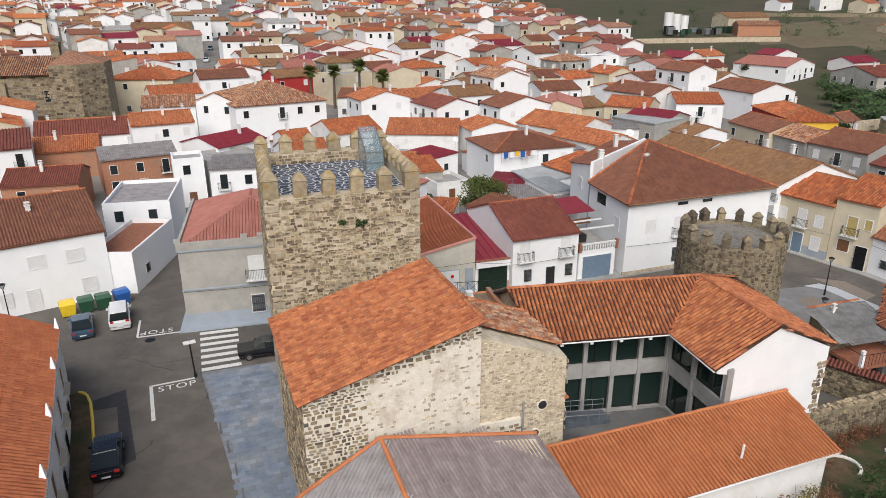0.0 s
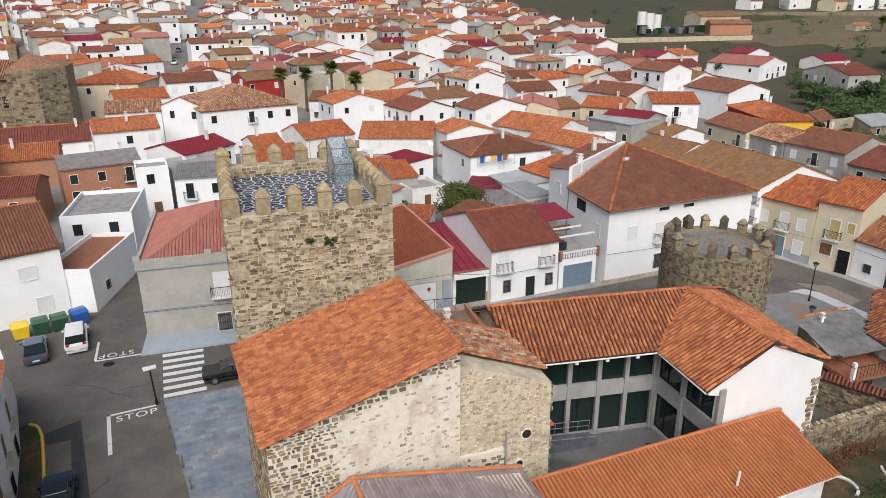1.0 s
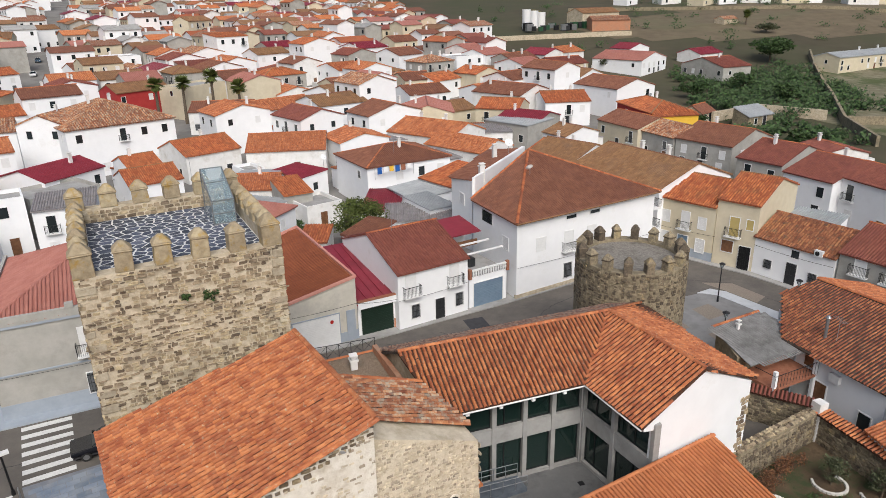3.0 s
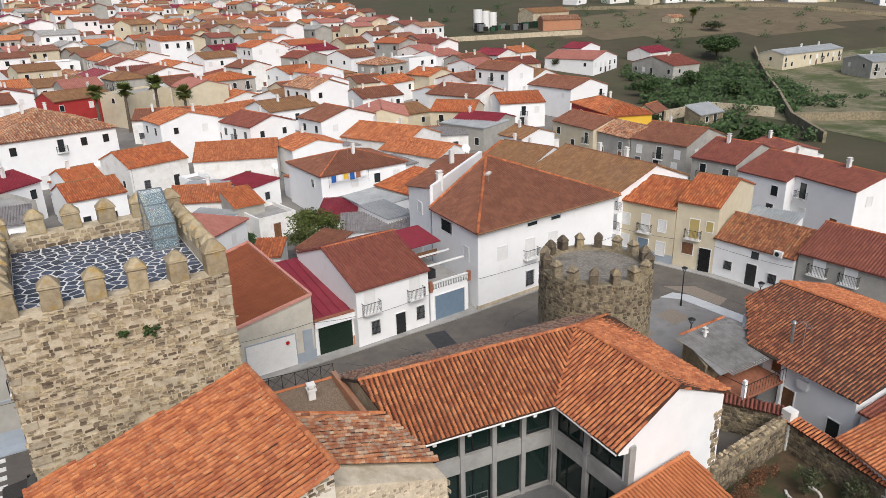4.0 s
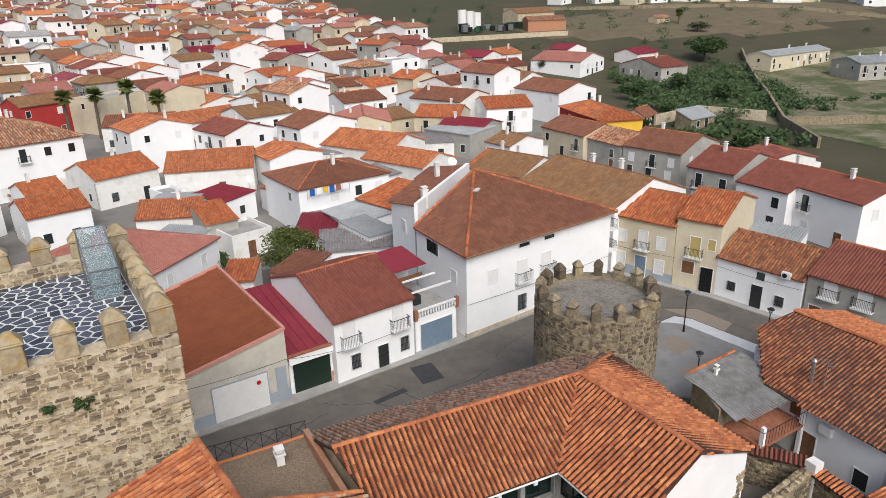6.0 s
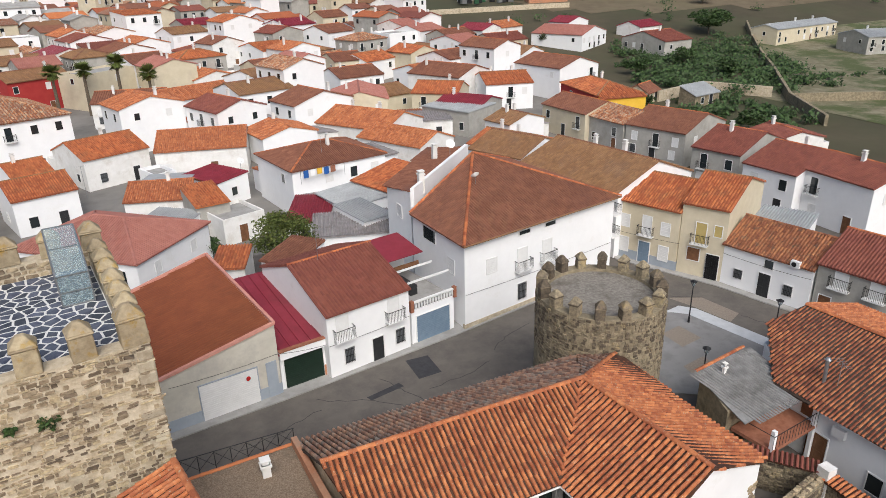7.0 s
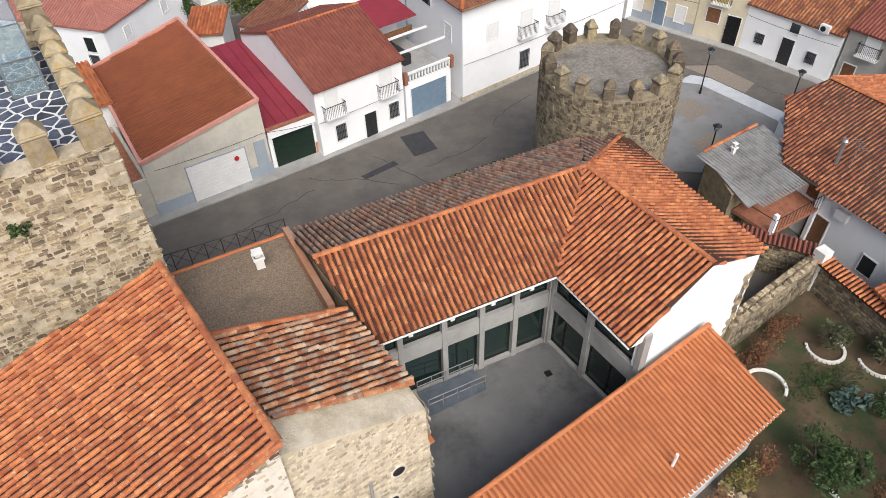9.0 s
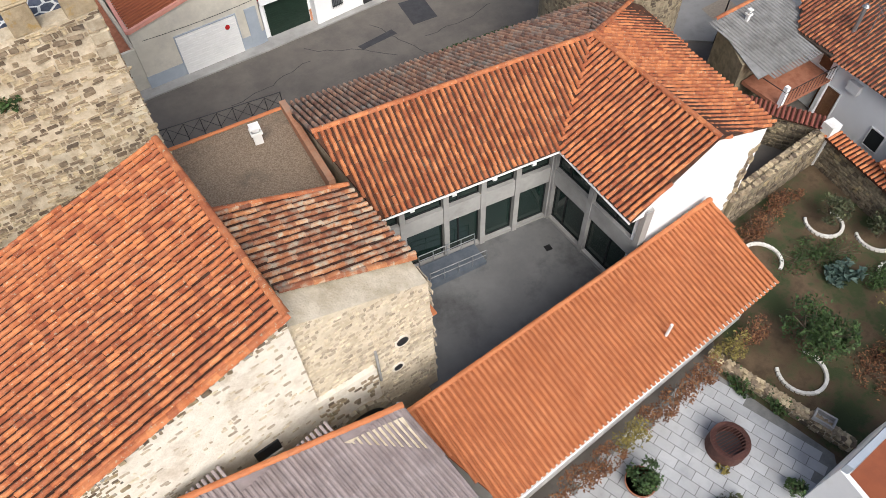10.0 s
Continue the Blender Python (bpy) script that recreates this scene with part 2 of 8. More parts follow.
GLASS_CLEAR = clear_glass("clear_glass")


def paint(name, c, rough=0.25):
    m = surface(name, c, tuple(v * 1.1 for v in c), 3, rough, 0.0, 1)
    m.node_tree.nodes["Principled BSDF"].inputs["Coat Weight"].default_value = 0.6
    return m


CAR_BLACK, CAR_WHITE, CAR_BLUE = paint("black_car_paint", (0.006, 0.006, 0.01)), paint("white_car_paint", (0.72, 0.72, 0.72)), paint("blue_car_paint", (0.05, 0.10, 0.16))
PLASTIC_Y, PLASTIC_G, PLASTIC_B = paint("yellow_plastic", (0.75, 0.52, 0.02), 0.5), paint("green_plastic", (0.02, 0.09, 0.04), 0.5), paint("blue_plastic", (0.02, 0.12, 0.42), 0.5)
LAMP_RED = paint("red_lens", (0.5, 0.02, 0.02))


# ---- building blocks ----
def mesh_of(name, verts, faces, mat, smooth=False):
    me = bpy.data.meshes.new(name)
    me.from_pydata([tuple(v) for v in verts], [], faces)
    me.materials.append(mat)
    if smooth:
        me.shade_smooth()
    me.update()
    return me


def part(name, bm, mat, parent, label="", smooth=False):
    """Links a bmesh as one mesh object under a thing or a part."""
    bmesh.ops.recalc_face_normals(bm, faces=bm.faces)
    me = bpy.data.meshes.new(name)
    bm.to_mesh(me)
    bm.free()
    me.materials.append(mat)
    if smooth:
        me.shade_smooth()
    ob = new(name, me)
    ob.parent = parent
    return tagged(ob, label)


def piece(name, me, parent, m=None):
    ob = new(name, me)
    ob.parent = parent
    if m is not None:
        ob.matrix_basis = m
    return ob


def thing(name, label, category, m=None, group="", kind=""):
    ob = new(name)
    ob.empty_display_size = 0.2
    if m is not None:
        ob.matrix_basis = m
    return tagged(ob, label, category, group, kind)


def box(bm, x0, x1, y0, y1, z0, z1):
    v = [bm.verts.new(p) for p in ((x0, y0, z0), (x1, y0, z0), (x1, y1, z0), (x0, y1, z0), (x0, y0, z1), (x1, y0, z1), (x1, y1, z1), (x0, y1, z1))]
    for f in ((0, 3, 2, 1), (4, 5, 6, 7), (0, 1, 5, 4), (1, 2, 6, 5), (2, 3, 7, 6), (3, 0, 4, 7)):
        bm.faces.new([v[i] for i in f])
    return bm


def boxes(*dims):
    bm = bmesh.new()
    for d in dims:
        box(bm, *d)
    return bm


def prism(bm, bottom, top):
    """A solid between two outlines with as many corners."""
    a, b = [bm.verts.new(p) for p in bottom], [bm.verts.new(p) for p in top]
    n = len(a)
    bm.faces.new(a[::-1]), bm.faces.new(b)
    for i in range(n):
        bm.faces.new((a[i], a[(i + 1) % n], b[(i + 1) % n], b[i]))
    return bm


def upright(bm, outline, z0, z1):
    return prism(bm, [(x, y, z0) for x, y in outline], [(x, y, z1) for x, y in outline])


def tube(bm, p, q, r, n=8, r2=None):
    p, q = Vector(p), Vector(q)
    d = (q - p).normalized()
    a = d.orthogonal().normalized()
    b = d.cross(a)
    rr = r if r2 is None else r2
    ring = lambda c, s: [c + (a * math.cos(2 * math.pi * i / n) + b * math.sin(2 * math.pi * i / n)) * s for i in range(n)]
    return prism(bm, ring(p, r), ring(q, rr))


def slab(bm, poly, thick):
    """A roof plane with thickness, straight down from its outline."""
    return prism(bm, [(p[0], p[1], p[2] - thick) for p in poly], list(poly))


def inside(poly, u, v):
    hit = np.zeros(len(u), bool)
    for (x1, y1), (x2, y2) in zip(poly, poly[1:] + poly[:1]):
        if y1 == y2:
            continue
        c = ((y1 > v) != (y2 > v)) & (u < (x2 - x1) * (v - y1) / (y2 - y1) + x1)
        hit ^= c
    return hit


def tile_shape(w, l, rise, seg):
    """One barrel tile lying along -y (down the slope), its narrow end up."""
    out = []
    for y, s, h in ((l * 0.5, 0.93, 0.0), (-l * 0.60, 1.0, 0.020)):
        for i in range(seg + 1):
            a = math.pi * i / seg
            out.append((-math.cos(a) * w * 0.325 * s, y, h + math.sin(a) * rise * s))
    faces = [(i, i + 1, seg + 2 + i, seg + 1 + i) for i in range(seg)]
    return np.array(out), faces


def tiles(parent, poly, mat, w=0.24, l=0.38, rise=0.085, seg=4, parts=0, near=(0, 0), wild=1.0, name="tile"):
    """Barrel tiles over one roof plane, its lowest edge being the eave. The nearest of them may be parts of their own."""
    p = [Vector(q) for q in poly]
    nrm = Vector((0, 0, 0))
    for a, b in zip(p, p[1:] + p[:1]):
        nrm += a.cross(b)
    nrm.normalize()
    if nrm.z < 0:
        nrm = -nrm
    down = (nrm * nrm.z - Vector((0, 0, 1))).normalized()
    across = down.cross(nrm).normalized()
    o = p[0]
    flat = [((q - o).dot(across), (q - o).dot(down)) for q in p]
    us, vs = [f[0] for f in flat], [f[1] for f in flat]
    cols, rows_ = max(1, int((max(us) - min(us)) / w)), max(1, int((max(vs) - min(vs)) / l))
    w2, l2 = (max(us) - min(us)) / cols, (max(vs) - min(vs)) / rows_
    uu, vv = np.meshgrid(min(us) + (np.arange(cols) + 0.5) * w2, min(vs) + (np.arange(rows_) + 0.5) * l2, indexing="ij")
    uu, vv = uu.ravel(), vv.ravel()
    keep = inside(flat, uu, vv)
    uu, vv = uu[keep], vv[keep]
    n = len(uu)
    if not n:
        return
    rng = np.random.RandomState(int(abs(o.x * 13 + o.y * 7 + o.z)) % 9999 + n)
    uu, vv = uu + rng.normal(0, 0.006 * wild, n), vv + rng.normal(0, 0.012 * wild, n)
    turn, lift = rng.normal(0, 0.016 * wild, n), np.abs(rng.normal(0, 0.008 * wild, n)) + 0.01
    o_, ac, up, nn = np.array(o), np.array(across), -np.array(down), np.array(nrm)
    centre = o_ + uu[:, None] * ac - vv[:, None] * up + lift[:, None] * nn
    shape, faces = tile_shape(w2, l2, rise, seg)
    chosen = np.zeros(n, bool)
    if parts:
        order = np.argsort(np.hypot(centre[:, 0] - near[0], centre[:, 1] - near[1]))
        chosen[order[:parts]] = True
        me = mesh_of(name, shape, faces, mat)
        inv = parent.matrix_basis.inverted()
        for i in np.nonzero(chosen)[0]:
            c, s = math.cos(turn[i]), math.sin(turn[i])
            x, y = ac * c + up * s, up * c - ac * s
            m = Matrix(((x[0], y[0], nn[0], centre[i, 0]), (x[1], y[1], nn[1], centre[i, 1]), (x[2], y[2], nn[2], centre[i, 2]), (0, 0, 0, 1)))
            piece(name, me, parent, m)
    rest = ~chosen
    if rest.any():
        ct, st, ce = np.cos(turn[rest])[:, None], np.sin(turn[rest])[:, None], centre[rest]
        x, y = shape[None, :, 0] * ct - shape[None, :, 1] * st, shape[None, :, 0] * st + shape[None, :, 1] * ct
        v = ce[:, None, :] + x[..., None] * ac + y[..., None] * up + shape[None, :, 2, None] * nn
        k = len(shape)
        f = (np.array(faces)[None] + (np.arange(len(ce)) * k)[:, None, None]).reshape(-1, 4)
        ob = new("roof_tiles", mesh_of("roof_tiles", v.reshape(-1, 3).tolist(), f.tolist(), mat))
        ob.parent = parent
        tagged(ob, kind="stuff")


def ridge_tiles(parent, a, b, mat, r=0.13, step=0.4):
    """A row of half-round caps from a to b."""
    a, b = Vector(a), Vector(b)
    n = max(1, int((b - a).length / step))
    d = (b - a) / n
    y = d.normalized()
    x = y.cross(Vector((0, 0, 1))).normalized()
    z = x.cross(y)
    verts, faces = [], []
    for i in range(n):
        for k, s in ((0.0, 1.0), (1.12, 0.86)):
            for j in range(6):
                t = math.pi * j / 5
                verts.append(a + d * (i + k) + x * (-math.cos(t) * r * s) + z * (math.sin(t) * r * 0.8 * s + random.uniform(0.0, 0.02)))
        q = i * 12
        faces += [(q + j, q + j + 1, q + 7 + j, q + 6 + j) for j in range(5)]
    ob = new("ridge", mesh_of("ridge", verts, faces, mat))
    ob.parent = parent
    tagged(ob, kind="stuff")


# ---- ground ----
def rise_at(x, y):
    """The land: level round the castle, climbing to the north and the north-east."""
    east = 0.05 * max(0.0, min(x, 260.0) - 60) * min(1.0, max(0.0, (y - 120) / 100))
    return 0.026 * max(0.0, y - 55) + 0.045 * max(0.0, min(y, 560.0) - 140) + east


def sheet(name, xs, ys, mat, lift, label, keep=lambda x, y: True):
    verts = [(x, y, rise_at(x, y) + lift) for y in ys for x in xs]
    n = len(xs)
    faces = [(j * n + i, j * n + i + 1, (j + 1) * n + i + 1, (j + 1) * n + i) for j in range(len(ys) - 1) for i in range(n - 1)
             if keep((xs[i] + xs[i + 1]) / 2, (ys[j] + ys[j + 1]) / 2)]
    return tagged(new(name, mesh_of(name, verts, faces, mat)), label, "ground", kind="structure")


XS = [-2500, -1200, -800] + list(range(-640, 700, 20)) + [900, 1400, 2500]
YS = [-1500, -600, -200, -100] + list(range(-60, 920, 20)) + [1300, 2600]
sheet("ground", XS, YS, FIELD, -0.06, "dry brown and green fields round the town")


def in_town(x, y):
    return y > 50 and x < min(62 + 0.35 * (y - 60), 104 if y < 175 else 84) and x > -620 and y < 900


sheet("town_ground", list(range(-630, 180, 10)), list(range(40, 910, 10)), TOWNFLOOR, 0.0, "grey concrete streets and yards between the houses", in_town)

road = tagged(new("road", mesh_of("road", [(-75, -40, 0.02), (62, -40, 0.02), (62, 58, 0.02), (-75, 58, 0.02)], [(0, 1, 2, 3)], ASPHALT)), "worn brown-grey asphalt street with cracks", "road", kind="structure")


# ---- facade openings ----
CACHE = {}


def cached(key, make):
    if key not in CACHE:
        CACHE[key] = make()
    return CACHE[key]


def solid(dims, mat, name):
    bm = boxes(*dims)
    bmesh.ops.remove_doubles(bm, verts=bm.verts, dist=0.0005)
    bmesh.ops.recalc_face_normals(bm, faces=bm.faces)
    me = bpy.data.meshes.new(name)
    bm.to_mesh(me)
    bm.free()
    me.materials.append(mat)
    return me


def opening(parent, m, w, h, kind="blind", trim=None):
    """A window or door on a facade; its foot is the origin of m and -y points out of the wall."""
    trim = trim or FRAMEW
    k = (round(w, 2), round(h, 2), kind, trim.name)
    door = kind in ("door", "wood_door", "blue_door", "gate", "green_gate", "white_gate", "blue_gate", "iron_door")
    t = 0.07
    frame_me = cached(("f",) + k, lambda: solid([(-w / 2 - t, -w / 2, -0.06, 0.04, 0 if door else -t, h + t), (w / 2, w / 2 + t, -0.06, 0.04, 0 if door else -t, h + t), (-w / 2, w / 2, -0.06, 0.04, h, h + t)]
                        + ([] if door else [(-w / 2, w / 2, -0.06, 0.04, -t, 0)]), trim, "window_frame"))
    fill = {"blind": BLIND, "glass": GLASS, "ochre": OCHRE, "door": DARK_DOOR_HOLE, "wood_door": WOOD, "wood": WOOD, "blue_door": BLUEDOOR, "blue_gate": BLUEDOOR, "green_gate": GREENDOOR, "white_gate": BLIND,
            "iron_door": IRON, "grille": GREYBLIND, "balcony": BLIND, "balcony_glass": GLASS, "balcony_ochre": OCHRE}[kind]
    ribs = [(-w / 2, w / 2, -0.022, 0.03, 0.0, h)]
    if kind.endswith("gate") or kind == "blind":
        n = max(4, int(h / 0.16))
        ribs = [(-w / 2, w / 2, -0.022 if i % 2 else -0.03, 0.03, h * i / n, h * (i + 1) / n - 0.012) for i in range(n)] + [(-w / 2, w / 2, -0.012, 0.03, 0, h)]
    elif door:
        ribs += [(-w * 0.38, -0.04, -0.04, 0.0, h * 0.1, h * 0.45), (0.04, w * 0.38, -0.04, 0.0, h * 0.1, h * 0.45), (-w * 0.38, -0.04, -0.04, 0.0, h * 0.52, h * 0.9), (0.04, w * 0.38, -0.04, 0.0, h * 0.52, h * 0.9)]
    pane_me = cached(("p",) + k, lambda: solid(ribs, fill, "pane"))
    fr = piece("door" if door else "window", frame_me, parent, m)
    piece("leaf" if door else "pane", pane_me, fr)
    if kind == "grille" or kind == "iron_door":
        g = cached(("g",) + k, lambda: solid([(-w / 2 + w * i / 6 - 0.012, -w / 2 + w * i / 6 + 0.012, -0.13, -0.105, 0, h) for i in range(7)] + [(-w / 2, w / 2, -0.135, -0.10, h * a, h * a + 0.03) for a in (0.1, 0.5, 0.9)], IRON, "grille"))
        piece("grille", g, fr)
    if kind.startswith("balcony"):
        bw = w + 0.7
        n = int(bw / 0.13)
        floor_me = cached(("bf",) + k, lambda: solid([(-bw / 2, bw / 2, -0.55, 0.0, -0.12, 0.0)], trim, "balcony_slab"))
        rail_me = cached(("br",) + k, lambda: solid([(-bw / 2 + bw * i / n - 0.01, -bw / 2 + bw * i / n + 0.01, -0.53, -0.51, 0, 0.95) for i in range(n + 1)]
                         + [(s * bw / 2 - 0.01, s * bw / 2 + 0.01, -0.53 + 0.13 * i, -0.51 + 0.13 * i, 0, 0.95) for s in (-1, 1) for i in range(4)]
                         + [(-bw / 2, bw / 2, -0.54, -0.50, 0.93, 0.97), (-bw / 2 - 0.015, -bw / 2 + 0.015, -0.54, 0, 0.93, 0.97), (bw / 2 - 0.015, bw / 2 + 0.015, -0.54, 0, 0.93, 0.97)], IRON, "railing"))
        piece("balcony_slab", floor_me, fr)
        piece("railing", rail_me, fr)
    return fr


def chimney(parent, x, y, z, h=1.0, s=0.42, mat=None):
    bm = boxes((x - s / 2, x + s / 2, y - s / 2, y + s / 2, z - 1.0, z + h), (x - s / 2 - 0.07, x + s / 2 + 0.07, y - s / 2 - 0.07, y + s / 2 + 0.07, z + h - 0.12, z + h),
               (x - s / 2 + 0.05, x + s / 2 - 0.05, y - s / 2 + 0.05, y + s / 2 - 0.05, z + h, z + h + 0.2), (x - s / 2 - 0.04, x + s / 2 + 0.04, y - s / 2 - 0.04, y + s / 2 + 0.04, z + h + 0.2, z + h + 0.27))
    part("chimney", bm, mat or WHITE_OLD, parent)


CAPS = {"brown_roof_tile": TILE_ORANGE, "red_roof_tile": TILE_ORANGE, "orange_clay_tile": TILE_TAN, "tan_roof_tile": TILE_BROWN}   # ridge tiles laid in another clay
LOD = {0: (0.24, 0.40, 0.10, 4), 1: (0.28, 0.50, 0.10, 4), 2: (0.42, 0.8, 0.13, 3), 3: None}


def house(label, x, y, rot, w, d, h, rise=1.6, roof="gable", rmat=None, wmat=None, lod=2, openings=(), chimneys=(), z=None, plinth=None, over=0.25, category="house", name="house", cap=True, band=None):
    """A house whose front runs w metres along its own x axis from (x, y); d deep behind it, eaves at h."""
    rmat, wmat = rmat or TILE_ORANGE, wmat or WHITE
    z = rise_at(x, y) if z is None else z
    top = thing(name, label, category, pose(x, y, z, 0, 0, rot))
    base = -0.6
    o, bm = over, bmesh.new()
    planes, ridges = [], []
    if roof == "gable":
        prism(bm, [(0, 0, base), (0, d, base), (0, d, h), (0, d / 2, h + rise - 0.1), (0, 0, h)], [(w, 0, base), (w, d, base), (w, d, h), (w, d / 2, h + rise - 0.1), (w, 0, h)])
        e = h - rise * o / (d / 2)
        planes = [[(-o / 2, -o, e), (w + o / 2, -o, e), (w + o / 2, d / 2, h + rise), (-o / 2, d / 2, h + rise)], [(w + o / 2, d + o, e), (-o / 2, d + o, e), (-o / 2, d / 2, h + rise), (w + o / 2, d / 2, h + rise)]]
        ridges = [((-o / 2, d / 2, h + rise), (w + o / 2, d / 2, h + rise))]
    elif roof == "gable_y":
        prism(bm, [(0, 0, base), (w, 0, base), (w, 0, h), (w / 2, 0, h + rise - 0.1), (0, 0, h)], [(0, d, base), (w, d, base), (w, d, h), (w / 2, d, h + rise - 0.1), (0, d, h)])
        e = h - rise * o / (w / 2)
        planes = [[(-o, -o / 2, e), (w / 2, -o / 2, h + rise), (w / 2, d + o / 2, h + rise), (-o, d + o / 2, e)], [(w + o, -o / 2, e), (w + o, d + o / 2, e), (w / 2, d + o / 2, h + rise), (w / 2, -o / 2, h + rise)]]
        ridges = [((w / 2, -o / 2, h + rise), (w / 2, d + o / 2, h + rise))]
    elif roof == "hip":
        box(bm, 0, w, 0, d, base, h)
        k = min(w, d) / 2
        e = h - rise * o / k
        if w >= d:
            a, b = (k, d / 2, h + rise), (w - k, d / 2, h + rise)
            c = [(-o, -o, e), (w + o, -o, e), (w + o, d + o, e), (-o, d + o, e)]
            planes = [[c[0], c[1], b, a], [c[1], c[2], b], [c[2], c[3], a, b], [c[3], c[0], a]]
        else:
            a, b = (w / 2, k, h + rise), (w / 2, d - k, h + rise)
            c = [(-o, -o, e), (w + o, -o, e), (w + o, d + o, e), (-o, d + o, e)]
            planes = [[c[0], c[1], a], [c[1], c[2], b, a], [c[2], c[3], b], [c[3], c[0], a, b]]
        ridges = [(a, b)] + [(q, a if i in ((0, 3) if w >= d else (0, 1)) else b) for i, q in enumerate(c)]
    elif roof in ("shed", "shed_back"):
        hf, hb = (h, h + rise) if roof == "shed" else (h + rise, h)
        prism(bm, [(0, 0, base), (0, d, base), (0, d, hb - 0.08), (0, 0, hf - 0.08)], [(w, 0, base), (w, d, base), (w, d, hb - 0.08), (w, 0, hf - 0.08)])
        s = (hb - hf) / d
        planes = [[(-0.1, -o, hf - s * o), (w + 0.1, -o, hf - s * o), (w + 0.1, d + o / 2, hb + s * o / 2), (-0.1, d + o / 2, hb + s * o / 2)]]
    elif roof == "flat":
        t = 0.22
        box(bm, 0, w, 0, d, base, h - 0.5)
        for q in ((0, w, 0, t), (0, w, d - t, d), (0, t, t, d - t), (w - t, w, t, d - t)):
            part("parapet", boxes((*q, h - 0.5, h)), wmat, top)
        part("terrace", boxes((t, w - t, t, d - t, h - 0.5, h - 0.46)), rmat, top)
    part("wall", bm, wmat, top)
    if planes:
        rb = bmesh.new()
        for p in planes:
            slab(rb, p, 0.12)
        part("roof", rb, rmat, top)
        if LOD[lod]:
            tw, tl, tr, ts = LOD[lod]
            for p in planes:
                tiles(top, p, rmat, tw, tl, tr, ts)
            for a, b in ridges:
                if cap and (Vector(a) - Vector(b)).length > 0.4:
                    ridge_tiles(top, a, b, CAPS.get(rmat.name, rmat), 0.15 if lod < 2 else 0.2, 0.45 if lod < 2 else 0.9)
    if plinth:
        ph, pm = plinth
        part("plinth", boxes((-0.03, w + 0.03, -0.03, d + 0.03, base, ph)), pm, top)
    if band:
        part("cornice", boxes((-0.12, w + 0.12, -0.12, 0.0, h - 0.3, h - 0.02)), band, top)
    for face, pos, oz, ow, oh, kind, *trim in openings:
        m = {"f": pose(pos, 0, oz), "b": pose(pos, d, oz, 0, 0, 180), "l": pose(0, pos, oz, 0, 0, -90), "r": pose(w, pos, oz, 0, 0, 90)}[face]
        if plinth and oz < plinth[0]:
            m = m @ pose(0, -0.03, 0)
        opening(top, m, ow, oh, kind, *trim)
    for c in chimneys:
        chimney(top, c[0], c[1], h + (c[2] if len(c) > 2 else rise * 0.7))
    return top


# ---- rubble masonry ----
def stone_shape(rng):
    """An uneven block one by one across and proud of the wall along -y."""
    x, zz = 0.5, 0.5
    j = lambda s: rng.uniform(-s, s)
    ring = [(-x * 0.92 + j(0.05), -zz + j(0.06)), (0.1 * j(1), -zz + j(0.04)), (x * 0.92 + j(0.05), -zz + j(0.08)), (x + j(0.03), j(0.2)), (x * 0.85 + j(0.08), zz + j(0.06)), (-x * 0.85 + j(0.08), zz + j(0.06)), (-x + j(0.03), j(0.2))]
    n = len(ring)
    v = [(a, 0.5, b) for a, b in ring] + [(a * 0.86, -0.5 + j(0.25), b * 0.84) for a, b in ring]
    f = [(i, (i + 1) % n, n + (i + 1) % n, n + i) for i in range(n)] + [tuple(range(n, 2 * n))]
    return np.array(v), f


def masonry(parent, origin, along, length, height_at, mat, course=(0.16, 0.34), width=(0.22, 0.6), proud=0.05, parts=0, gap=0.025, seed=1, keep=1.0, low=lambda s: 0.0):
    """Courses of rubble on an upright face: origin and unit vector along; the top may vary along it."""
    rng = random.Random(seed)
    shapes = [stone_shape(rng) for _ in range(9)]
    along = Vector((*along, 0)).normalized()
    out = Vector((along.y, -along.x, 0))
    o = Vector(origin)
    meshes = [mesh_of("stone", v, f, mat) for v, f in shapes] if parts else None
    verts, faces, done, z = [], [], 0, 0.0
    top = max(height_at(length * i / 20) for i in range(21))
    while z < top:
        hgt = rng.uniform(*course)
        s = rng.uniform(-0.3, 0)
        while s < length:
            wd = rng.uniform(*width)
            mid = s + wd / 2
            if 0.05 < mid < length - 0.05 and low(mid) <= z and z + hgt * 0.8 < height_at(min(max(mid, 0), length)) and rng.random() < keep:
                zz = z + hgt / 2 + rng.uniform(-0.03, 0.03)
                k = rng.randrange(9)
                m = Matrix.Translation(o + along * mid + Vector((0, 0, zz)) + out * rng.uniform(-0.01, 0.02)) @ Matrix((( along.x, -out.x, 0, 0), (along.y, -out.y, 0, 0), (0, 0, 1, 0), (0, 0, 0, 1))) @ pose(0, 0, 0, 0, rng.uniform(-6, 6), 0) @ Matrix.Diagonal((wd - gap, proud * 2, hgt * rng.uniform(0.8, 1.0) - gap * 0.6, 1))
                if done < parts:
                    piece("stone", meshes[k], parent, m)
                    done += 1
                else:
                    b = len(verts)
                    verts += [m @ Vector(v) for v in shapes[k][0]]
                    faces += [tuple(i + b for i in f) for f in shapes[k][1]]
            s += wd
        z += hgt
    if faces:
        ob = new("rubble", mesh_of("rubble", verts, faces, mat))
        ob.parent = parent
        tagged(ob, kind="stuff")


